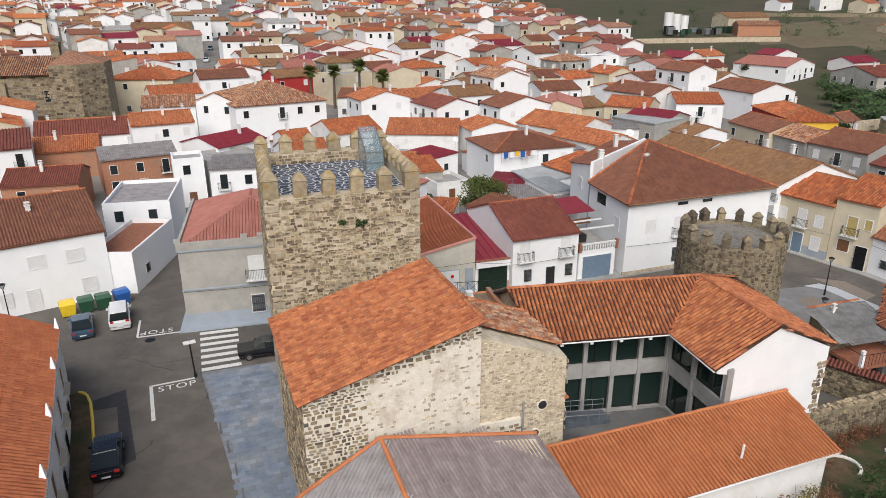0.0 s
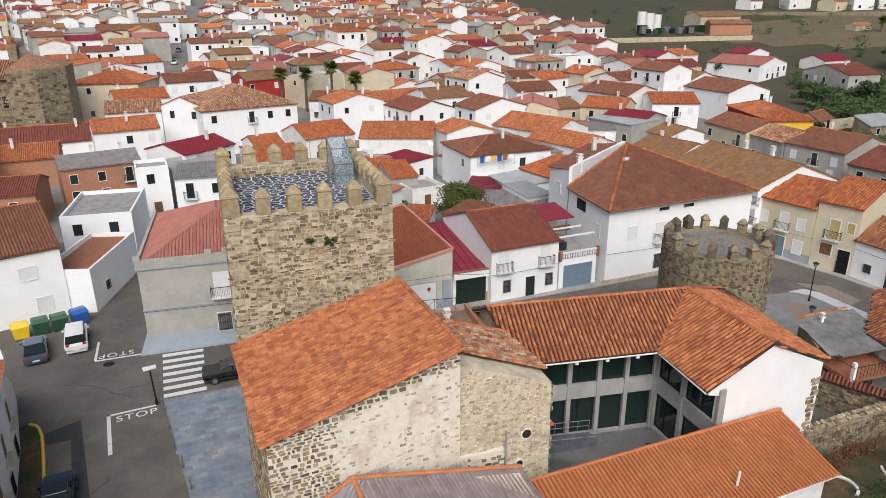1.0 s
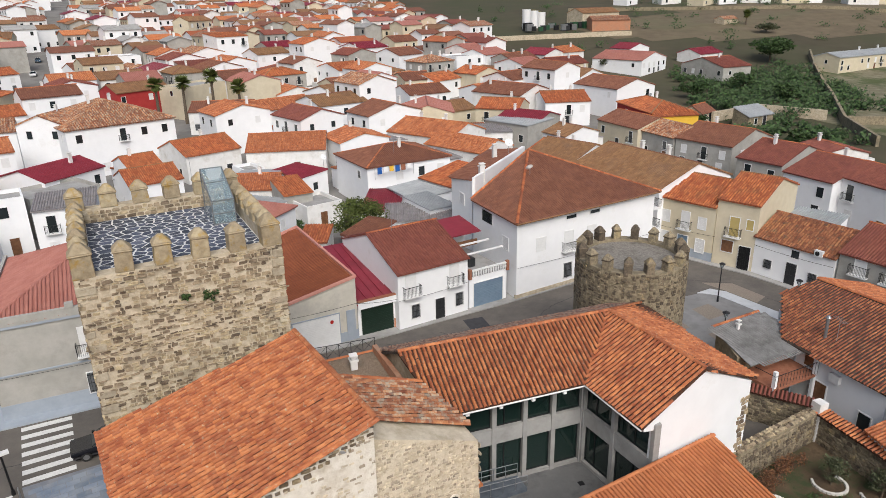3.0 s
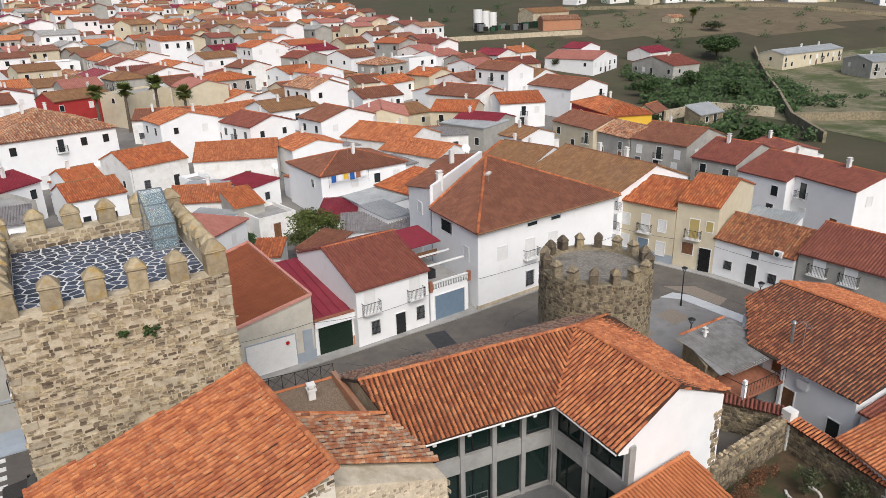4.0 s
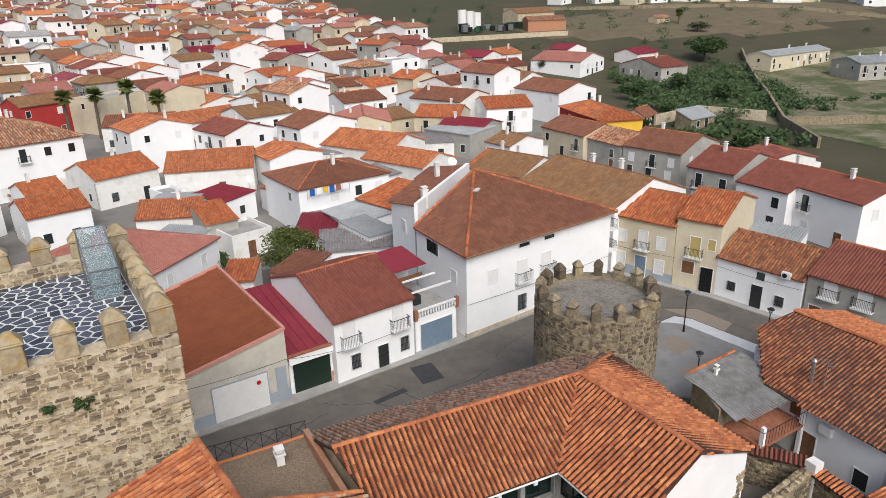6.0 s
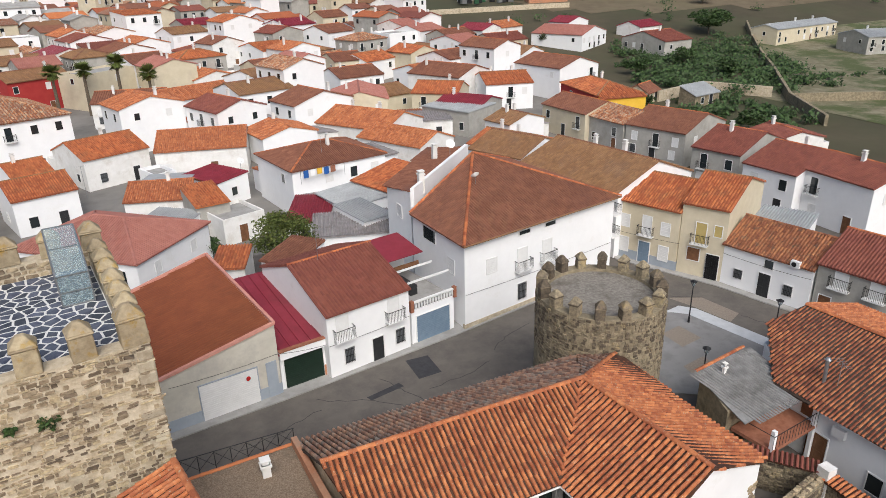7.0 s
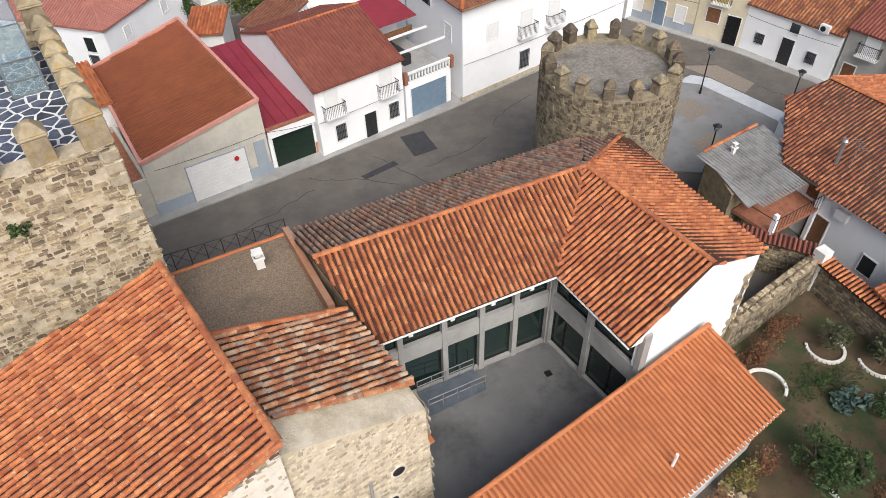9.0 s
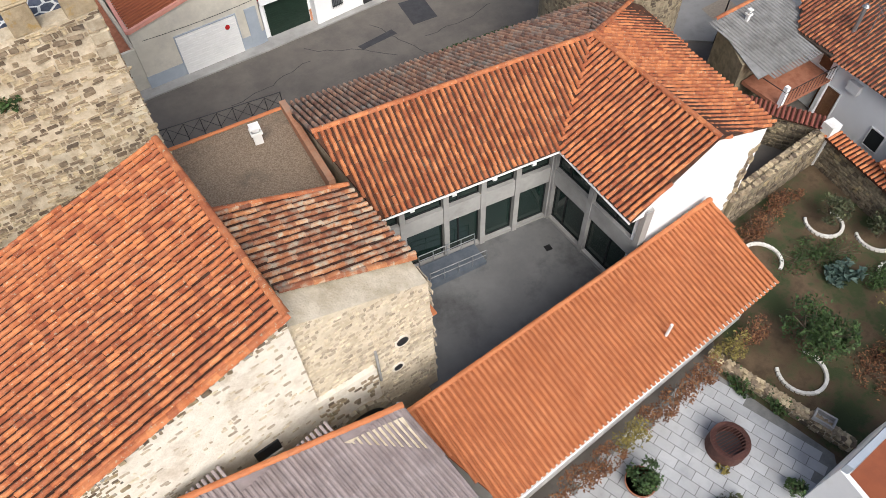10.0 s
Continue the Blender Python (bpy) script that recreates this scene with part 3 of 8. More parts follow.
def merlon(parent, x, y, z, rot, w, d, h, cap, mat, name="merlon"):
    """A battlement block with a pyramid cap."""
    bm = bmesh.new()
    r = random.uniform
    prism(bm, [(-w / 2, -d / 2, -0.05), (w / 2, -d / 2, -0.05), (w / 2, d / 2, -0.05), (-w / 2, d / 2, -0.05)], [(-w / 2 + r(0, .05), -d / 2, h), (w / 2 - r(0, .05), -d / 2, h), (w / 2 - r(0, .05), d / 2, h), (-w / 2 + r(0, .05), d / 2, h)])
    k = 0.03
    base = [(-w / 2 - k, -d / 2 - k, h), (w / 2 + k, -d / 2 - k, h), (w / 2 + k, d / 2 + k, h), (-w / 2 - k, d / 2 + k, h)]
    low = [(px, py, h + 0.1) for px, py, _ in base]
    prism(bm, base, low)
    q, tip = 0.14, h + cap
    prism(bm, low, [(-w * q, -d * q, tip), (w * q, -d * q, tip), (w * q, d * q, tip), (-w * q, d * q, tip)])
    bmesh.ops.bevel(bm, geom=list(bm.edges), offset=0.035, segments=1, affect="EDGES")
    ob = part(name, bm, mat, parent)
    ob.matrix_basis = pose(x, y, z, r(-2, 2), r(-2, 2), rot + r(-3, 3))
    return ob


# ---- leaves ----
def leafy(parent, name, centre, radii, n, size, mat, seed, clumps=7, label=""):
    """A ragged crown: small folded leaves gathered in clumps, with gaps between."""
    rng = random.Random(seed)
    hubs = [(rng.uniform(-0.75, 0.75), rng.uniform(-0.75, 0.75), rng.uniform(-0.7, 0.7)) for _ in range(clumps)]
    verts, faces = [], []
    for _ in range(n):
        hx, hy, hz = hubs[rng.randrange(clumps)]
        p = Vector((hx + rng.gauss(0, 0.22), hy + rng.gauss(0, 0.22), hz + rng.gauss(0, 0.2)))
        if p.length > 1.15:
            p *= 1.0 / p.length
        c = Vector((centre[0] + p.x * radii[0], centre[1] + p.y * radii[1], centre[2] + p.z * radii[2]))
        d = Vector((rng.gauss(0, 1), rng.gauss(0, 1), rng.gauss(0, 0.6))).normalized()
        e = d.orthogonal().normalized()
        e.rotate(Matrix.Rotation(rng.uniform(0, 6.28), 3, d))
        f = d.cross(e)
        s = size * rng.uniform(0.6, 1.4)
        b = len(verts)
        verts += [c - d * s, c + e * s * 0.5 + f * s * 0.15, c + d * s, c - e * s * 0.5 + f * s * 0.15]
        faces += [(b, b + 1, b + 2), (b, b + 2, b + 3)]
    ob = new(name, mesh_of(name, verts, faces, mat))
    ob.parent = parent
    return tagged(ob, label)


QUOIN = surface("dressed_granite", (0.44, 0.37, 0.26), (0.56, 0.49, 0.37), 4, 0.95, 0.5, 20, 0.2, stain=(0.34, 0.27, 0.18), stain_scale=1.5)

# ---- the castle: square tower ----
A12 = radians(12)
EX, EY = Vector((math.cos(A12), math.sin(A12))), Vector((-math.sin(A12), math.cos(A12)))
LIMECAP = surface("lichen_capped_mortar", (0.34, 0.27, 0.17), (0.50, 0.41, 0.27), 3.0, 0.95, 0.6, 14, 0.15, stain=(0.42, 0.27, 0.07), stain_scale=1.6, stain_lo=0.52, stain_hi=0.66, bump_dist=0.04)
TW, TD, TZ, DECK, TROT = 9.75, 10.4, 16.9, 16.2, 8   # width, depth, parapet top, deck, turn
AT = radians(TROT)
T0 = Vector((-15.6, 5.25)) - Vector((math.cos(AT), math.sin(AT))) * TW        # front left corner
tower = thing("castle_tower", "square rubble-stone castle tower with pointed battlements and a slate-paved roof", "tower", pose(T0.x, T0.y, 0, 0, 0, TROT))
part("wall", boxes((0, TW, 0, TD, -0.5, DECK - 0.1)), MORTAR, tower)
ZF = DECK + 0.12                                   # the front wall top lies almost level with the deck
for q, zt in (((0, TW, 0, 0.75), ZF), ((0, TW, TD - 0.75, TD), TZ + 0.15), ((0, 0.75, 0.75, TD - 0.75), TZ), ((TW - 0.75, TW, 0.75, TD - 0.75), TZ)):
    part("parapet", boxes((*q, DECK - 0.1, zt)), MORTAR, tower)
masonry(tower, (0, 0, 8.2), (1, 0), TW, lambda s: ZF - 8.2, STONE, (0.06, 0.24), (0.12, 0.58), 0.04, 300, seed=3, keep=0.70)
masonry(tower, (TW, 0, 6.0), (0, 1), TD, lambda s: TZ - 6.0, STONE, (0.09, 0.22), (0.16, 0.52), 0.04, 0, seed=4, keep=0.82)
masonry(tower, (0, TD, 8.0), (0, -1), TD, lambda s: TZ - 8.0, STONE, (0.14, 0.32), (0.25, 0.7), 0.045, 0, seed=14, keep=0.9)
masonry(tower, (0.75, TD - 0.75, DECK), (1, 0), TW - 1.5, lambda s: TZ + 0.15 - DECK, STONE, (0.16, 0.3), (0.25, 0.6), 0.03, 0, seed=5)
masonry(tower, (0.75, TD - 0.75, DECK), (0, -1), TD - 1.5, lambda s: TZ - DECK, STONE, (0.16, 0.3), (0.25, 0.6), 0.03, 0, seed=6)
masonry(tower, (TW - 0.75, 0.75, DECK), (0, 1), TD - 1.5, lambda s: 0.0, STONE, seed=7)
rng_q = random.Random(6)
for u, side in ((0.0, 1), (TW, -1)):              # worn dressed quoins up the two front corners
    zq = 9.0
    while zq < 15.6:
        hq, wq = rng_q.uniform(0.28, 0.6), rng_q.uniform(0.35, 0.85)
        if rng_q.random() < 0.62:
            bm = boxes((min(u, u + side * wq) - 0.04, max(u, u + side * wq) + 0.04, -0.05, 0.3, zq, zq + hq - 0.04))
            bmesh.ops.bevel(bm, geom=list(bm.edges), offset=0.05, segments=1, affect="EDGES")
            part("quoin", bm, QUOIN, tower)
        zq += hq
for i in range(6):
    u = 0.45 + (TW - 0.9) * i / 5
    big = i in (0, 5)
    merlon(tower, u, 0.4, ZF, 0, 1.0 if big else 0.86, 0.85, 1.05 if big else 0.95, 0.6 if big else 0.5, LIMECAP)
    merlon(tower, u, TD - 0.4, TZ + 0.15, 0, 0.95, 0.8, 0.75, 0.55, LIMECAP)
for i in range(1, 7):
    v = 0.38 + (TD - 0.76) * i / 7
    for u in (0.38, TW - 0.38):
        merlon(tower, u, v, TZ, 90, 0.8, 0.8, 0.45, 0.5, LIMECAP)
# caper bushes rooted in the face, and scars under two battlements
for u, zz, r_ in ((5.9, 14.3, 0.38), (4.7, 14.45, 0.2)):
    leafy(tower, "wall_plant", (u, -0.15, zz), (r_, 0.25, r_ * 0.9), 160, 0.09, LEAF, 3)


def cells(x0, x1, y0, y1, n, seed, gap):
    """Crazy paving: the rectangle cut into uneven many-sided slabs."""
    rng = random.Random(seed)
    pts = []
    while len(pts) < n:
        p = (rng.uniform(x0, x1), rng.uniform(y0, y1))
        if all((p[0] - q[0]) ** 2 + (p[1] - q[1]) ** 2 > 0.55 * (x1 - x0) * (y1 - y0) / n for q in pts[-400:]):
            pts.append(p)
    out = []
    for p in pts:
        poly = [(x0, y0), (x1, y0), (x1, y1), (x0, y1)]
        for q in sorted(pts, key=lambda q: (q[0] - p[0]) ** 2 + (q[1] - p[1]) ** 2)[1:16]:
            nx, ny = q[0] - p[0], q[1] - p[1]
            k = math.hypot(nx, ny)
            nx, ny = nx / k, ny / k
            lim = (p[0] * nx + p[1] * ny) + k / 2 - gap / 2
            res = []
            for a, b in zip(poly, poly[1:] + poly[:1]):
                da, db = a[0] * nx + a[1] * ny - lim, b[0] * nx + b[1] * ny - lim
                if da <= 0:
                    res.append(a)
                if da * db < 0:
                    t = da / (da - db)
                    res.append((a[0] + (b[0] - a[0]) * t, a[1] + (b[1] - a[1]) * t))
            poly = res
            if len(poly) < 3:
                break
        if len(poly) >= 3:
            out.append((p, poly))
    return out


deck = part("deck", boxes((0.75, TW - 0.75, 0.75, TD - 0.75, DECK - 0.1, DECK)), JOINT, tower)
for p, poly in cells(0.8, TW - 0.8, 0.8, TD - 0.8, 235, 5, 0.10):
    bm = upright(bmesh.new(), [(a - p[0], b - p[1]) for a, b in poly], -0.01, 0.012)
    s = part("slate_slab", bm, SLATE, deck)
    s.matrix_basis = pose(p[0], p[1], DECK)

# glass stair hatch on the deck: a slanting box with aluminium edges
hatch = thing("glass_stair_hatch", "slanting glass stair enclosure with grey aluminium frame on the tower roof", "glass hatch", pose(T0.x, T0.y, DECK, 0, 0, TROT) @ pose(7.35, 5.4, 0))
hw, hl, hf, hb = 1.25, 2.8, 1.4, 2.7
side = [(0, 0, 0.02), (0, hl, 0.02), (0, hl, hb), (0, 0, hf)]
for a, b in (((0, 0, 0), (0, 0, hf)), ((hw, 0, 0), (hw, 0, hf)), ((0, hl, 0), (0, hl, hb)), ((hw, hl, 0), (hw, hl, hb)), ((0, 0, hf), (0, hl, hb)), ((hw, 0, hf), (hw, hl, hb)), ((0, 0, hf), (hw, 0, hf)), ((0, hl, hb), (hw, hl, hb)), ((0, 0, 0.04), (hw, 0, 0.04)), ((0, hl * .55, hf + (hb - hf) * .55), (hw, hl * .55, hf + (hb - hf) * .55)), ((0, 0, 0.65), (hw, 0, 0.65))):
    part("frame_bar", tube(bmesh.new(), a, b, 0.04, 4), ALU, hatch)
for x in (0.0, hw):
    part("side_pane", prism(bmesh.new(), [(x - 0.006, *p[1:]) for p in side], [(x + 0.006, *p[1:]) for p in side]), GLASS_CLEAR, hatch)
part("front_pane", boxes((0.03, hw - 0.03, -0.006, 0.006, 0.03, hf)), GLASS_CLEAR, hatch)
part("top_pane", prism(bmesh.new(), [(0.03, 0, hf), (hw - 0.03, 0, hf), (hw - 0.03, hl, hb), (0.03, hl, hb)], [(0.03, 0, hf + 0.012), (hw - 0.03, 0, hf + 0.012), (hw - 0.03, hl, hb + 0.012), (0.03, hl, hb + 0.012)]), GLASS_CLEAR, hatch)

# ---- the castle hall: one tiled slope against the tower, rubble south wall ----
HX, HY = 9.5, 9.0                                  # width and depth
H0 = Vector((-13.75, -5.75)) - EX * HX
hall = thing("castle_hall", "old castle hall with lichen-spotted clay-tile roof and pale rubble wall", "building", pose(H0.x, H0.y, 0, 0, 0, 12))
ZE, ZR = 9.35, 12.1                                # eave and ridge
part("wall", prism(bmesh.new(), [(0, 0, -0.5), (HX, 0, -0.5), (HX, 0, ZR - 0.15), (0, 0, ZE - 0.15)], [(0, HY, -0.5), (HX, HY, -0.5), (HX, HY, ZR - 0.15), (0, HY, ZE - 0.15)]), MORTAR_PALE, hall)
roofp = [(-0.3, -0.25, ZE - 0.08), (-0.3, HY + 0.9, ZE - 0.08), (HX + 0.1, HY + 0.2, ZR), (HX + 0.1, -0.25, ZR)]
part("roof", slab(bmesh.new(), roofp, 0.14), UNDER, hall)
tiles(hall, roofp, TILE_OLD, 0.28, 0.36, 0.125, 5, 300, (HX, 2), 1.3)
ridge_tiles(hall, (HX + 0.05, -0.25, ZR + 0.06), (HX + 0.05, HY + 0.2, ZR + 0.06), TILE_OLD, 0.15, 0.42)
ridge_tiles(hall, (-0.3, -0.24, ZE - 0.1), (HX + 0.1, -0.24, ZR - 0.02), TILE_OLD, 0.16, 0.36)
ridge_tiles(hall, (-0.28, HY + 0.9, ZE - 0.04), (-0.28, -0.25, ZE - 0.04), TILE_OLD, 0.1, 0.36)
masonry(hall, (0, 0, 2.0), (1, 0), HX, lambda s: ZE - 2.25 + (ZR - ZE) * s / HX, STONE_MIX, (0.13, 0.30), (0.18, 0.55), 0.035, 0, 0.085, seed=8, keep=0.97, low=lambda s: 0 if s < 3.1 + 0.25 * math.sin(7 * s) else max(0, ZE - 2.95 + (ZR - ZE) * s / HX))
masonry(hall, (0, 0, 2.0), (1, 0), HX, lambda s: ZE - 2.25 + (ZR - ZE) * s / HX, STONE_PALE, (0.10, 0.2), (0.12, 0.36), 0.012, 300, seed=9, keep=0.17, low=lambda s: 0 if s >= 3.2 else 99)
masonry(hall, (0, HY, 0), (0, -1), HY, lambda s: ZE - 0.3, STONE, (0.16, 0.34), (0.25, 0.6), 0.04, 0, seed=10)

# the wall niche: a near-black block, the shade of the recess painted in
part("niche", boxes((6.6, 7.6, -0.06, 0.3, 4.2, 5.0)), DARK_DOOR_HOLE, hall)
part("niche_sill", prism(bmesh.new(), [(6.6, -0.1, 4.05), (7.6, -0.1, 4.05), (7.6, 0.1, 4.2), (6.6, 0.1, 4.2)], [(6.6, -0.12, 4.2), (7.6, -0.12, 4.2), (7.6, 0.1, 4.4), (6.6, 0.1, 4.4)]), MORTAR_PALE, hall)
# ---- the ruined annex east of the hall, with its low lichen-grey roof ----
MORTAR_ANNEX = surface("tan_lime_mortar", (0.52, 0.44, 0.32), (0.68, 0.60, 0.47), 1.6, 0.95, 0.8, 12, 0, stain=(0.40, 0.33, 0.22), stain_scale=0.9, bump_dist=0.05)
annex = thing("ruined_annex", "ruined rubble-stone annex with crumbling pale wall top and small round holes", "ruin", pose(-13.9, -5.6, 0, 0, 0, 8))
part("wall", prism(bmesh.new(), [(0, 0, -0.5), (5.45, 0.05, -0.5), (5.45, 1.5, -0.5), (0, 1.5, -0.5)], [(0, 0, 10.95), (5.3, 0.05, 8.95), (5.3, 1.5, 9.0), (0, 1.5, 11.0)]), MORTAR_ANNEX, annex)
part("core_wall", prism(bmesh.new(), [(0.1, 1.5, -0.5), (5.2, 1.5, -0.5), (4.8, 5.4, -0.5), (-0.1, 5.4, -0.5)], [(0.1, 1.5, 10.75), (5.2, 1.5, 8.85), (4.8, 5.4, 8.85), (-0.1, 5.4, 10.75)]), MORTAR, annex)
part("buttress", boxes((0.0, 2.6, -0.22, 0.05, -0.5, 5.6)), MORTAR_PALE, annex)
masonry(annex, (0, 0, 1.5), (1, 0.009), 5.4, lambda s: 9.4 - 2.0 * s / 5.4, STONE_PALE, (0.09, 0.2), (0.12, 0.36), 0.024, 260, seed=11, keep=0.62)
masonry(annex, (5.45, 0.05, 1.5), (0, 1), 1.5, lambda s: 7.3, STONE_PALE, (0.16, 0.3), (0.2, 0.5), 0.03, 0, seed=12, keep=0.5)
masonry(annex, (0, -0.22, 1.5), (1, 0), 2.6, lambda s: 4.0, STONE, (0.14, 0.3), (0.2, 0.5), 0.03, 0, seed=13, keep=0.4)
# the arch is a solid near-black fill; its colour stands for the shade in the void
part("arch_opening", prism(bmesh.new(), [(0.65 + 0.95 + 0.95 * math.cos(math.pi * k / 8), -0.28, 2.1 + 0.9 * math.sin(math.pi * k / 8)) for k in range(9)] + [(0.65, -0.28, 0.6), (2.55, -0.28, 0.6)],
     [(0.65 + 0.95 + 0.95 * math.cos(math.pi * k / 8), 0.4, 2.1 + 0.9 * math.sin(math.pi * k / 8)) for k in range(9)] + [(0.65, 0.4, 0.6), (2.55, 0.4, 0.6)]), DARK_DOOR_HOLE, annex, "arched doorway with its inner shade painted dark")
for k in range(11):
    a = math.pi * k / 10
    v = part("voussoir", boxes((-0.15, 0.15, -0.16, 0.12, -0.2, 0.2)), QUOIN, annex)
    v.matrix_basis = pose(1.6 + 1.12 * math.cos(a), -0.24, 2.1 + 1.08 * math.sin(a), 0, 90 - math.degrees(a), 0)
# round holes: dark plugs, the shade within given as colour
for hx, hz, hr in ((3.95, 6.1, 0.26), (3.6, 4.3, 0.2)):
    part("hole_rim", tube(bmesh.new(), (hx, -0.03, hz), (hx, 0.3, hz), hr + 0.09, 16), MORTAR_PALE, annex)
    part("hole", tube(bmesh.new(), (hx, -0.04, hz), (hx, 0.3, hz), hr, 16), DARK_DOOR_HOLE, annex)
part("drain_pipe", tube(bmesh.new(), (2.75, -0.08, 4.2), (2.75, -0.08, 6.6), 0.06, 6), CONCRETE, annex)
part("tile_cap", boxes((5.3, 5.75, 0.3, 1.5, 6.0, 6.12)), TILE_NEW, annex)
annex_roof = thing("annex_roof", "low lichen-grey clay-tile roof of the ruined annex", "roof")
lowp = [(-14.7, -0.1, 11.1), (-13.63, -4.25, 11.1), (-8.68, -3.75, 9.2), (-9.63, 0.6, 9.2)]
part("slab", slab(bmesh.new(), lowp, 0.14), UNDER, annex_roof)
tiles(annex_roof, lowp, TILE_LICHEN, 0.30, 0.42, 0.10, 5, 200, (-11, -2), 1.8)
ridge_tiles(annex_roof, (-13.63, -4.22, 11.05), (-8.68, -3.72, 9.15), TILE_LICHEN, 0.15, 0.4)
ridge_tiles(annex_roof, (-14.7, -0.05, 11.15), (-9.63, 0.65, 9.25), TILE_OLD, 0.13, 0.42)

# ---- flat gravel roof between hall and L-shaped building ----
flat = thing("flat_gravel_roof", "flat brown gravel roof with clay-tile edging and a small vent chimney", "roof")
FP = [(-16.4, 8.2), (-10.2, 8.6), (-9.9, 2.6), (-14.6, 2.2)]
part("wall", upright(bmesh.new(), FP, -0.5, 7.0), MORTAR, flat)
part("gravel", upright(bmesh.new(), FP, 7.0, 7.05), GRAVEL, flat)
ridge_tiles(flat, (-16.4, 8.25, 7.1), (-10.2, 8.65, 7.1), TILE_NEW, 0.12, 0.4)
part("edge_wall", prism(bmesh.new(), [(-10.3, 8.7, 7.0), (-10.0, 8.7, 7.0), (-9.7, 2.4, 7.0), (-10.0, 2.4, 7.0)], [(-10.3, 8.7, 7.5), (-10.0, 8.7, 7.5), (-9.7, 2.4, 7.9), (-10.0, 2.4, 7.9)]), BRICK, flat)
chimney(flat, -11.9, 7.0, 7.0, 0.75, 0.4)

# ---- the L-shaped building round the courtyard ----
lshape = thing("courtyard_building", "white L-shaped two-storey building with old clay-tile roofs and glazed courtyard fronts", "building")
ZL, ZLR = 7.15, 9.35
NW, NE, NE2 = (-10.1, 8.9), (7.6, 9.35), (9.75, 8.1)
SE, SW, IN = (9.75, -2.95), (0.55, -4.75), (0.15, 0.15)
RW, RJ, RS = (-9.95, 3.95), (4.1, 4.1), (4.95, -4.0)
WS = (-8.6, 0.1)
e3 = lambda p, z: (p[0], p[1], z)
lp = {
    "south": [e3(WS, ZL), e3(IN, ZL), e3(RJ, ZLR), e3(RW, ZLR)],
    "wing_west": [e3(IN, ZL), e3(SW, ZL), e3(RS, ZLR), e3(RJ, ZLR)],
    "wing_east": [e3(SE, ZL), e3(NE2, ZL), e3(RJ, ZLR), e3(RS, ZLR)],
    "north": [e3(NE, ZL - 0.3), e3(NW, ZL - 0.3), e3(RW, ZLR), e3(RJ, ZLR)],
    "corner": [e3(NE2, ZL), e3(NE, ZL - 0.3), e3(RJ, ZLR)],
}
near_l = {"south": (-2, 0), "wing_west": (1, -4), "wing_east": (8, -3)}
for k, p in lp.items():
    mat = TILE_GREY if k in ("north", "corner") else TILE_OLD
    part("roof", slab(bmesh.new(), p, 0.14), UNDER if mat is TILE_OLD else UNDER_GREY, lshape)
    tiles(lshape, p, mat, 0.28, 0.36, 0.125, 5, 100 if k in near_l else 0, near_l.get(k, (0, 0)), 1.3)
for a, b in ((RW, RJ), (RJ, RS)):
    ridge_tiles(lshape, e3(a, ZLR + 0.05), e3(b, ZLR + 0.05), TILE_OLD, 0.15, 0.42)
ridge_tiles(lshape, e3(RJ, ZLR + 0.05), e3(NE2, ZL + 0.08), TILE_OLD, 0.14, 0.42)
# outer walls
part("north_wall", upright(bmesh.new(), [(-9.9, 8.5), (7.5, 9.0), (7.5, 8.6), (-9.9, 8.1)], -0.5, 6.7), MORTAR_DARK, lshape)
part("east_wall", upright(bmesh.new(), [(7.5, 9.0), (9.4, 7.9), (9.4, -2.85), (9.0, -2.9), (9.0, 7.7), (7.3, 8.6)], -0.5, 7.0), WHITE, lshape)
part("gable_wall", prism(bmesh.new(), [(1.6, -4.45, -0.5), (9.4, -2.9, -0.5), (9.4, -2.9, 7.0), (4.95, -3.85, 9.15), (0.8, -4.6, 7.05), (0.8, -4.6, 6.8), (1.6, -4.45, 6.6)],
     [(1.55, -4.1, -0.5), (9.35, -2.55, -0.5), (9.35, -2.55, 7.0), (4.9, -3.5, 9.15), (0.75, -4.25, 7.05), (0.75, -4.25, 6.8), (1.55, -4.1, 6.6)]), WHITE, lshape)
part("west_wall", prism(bmesh.new(), [(-9.75, 8.5, -0.5), (-8.6, 0.5, -0.5), (-8.6, 0.5, 7.0), (-9.6, 3.95, 9.2), (-9.75, 8.5, 6.8)], [(-9.4, 8.5, -0.5), (-8.3, 0.5, -0.5), (-8.3, 0.5, 7.0), (-9.25, 3.95, 9.2), (-9.4, 8.5, 6.8)]), MORTAR, lshape)
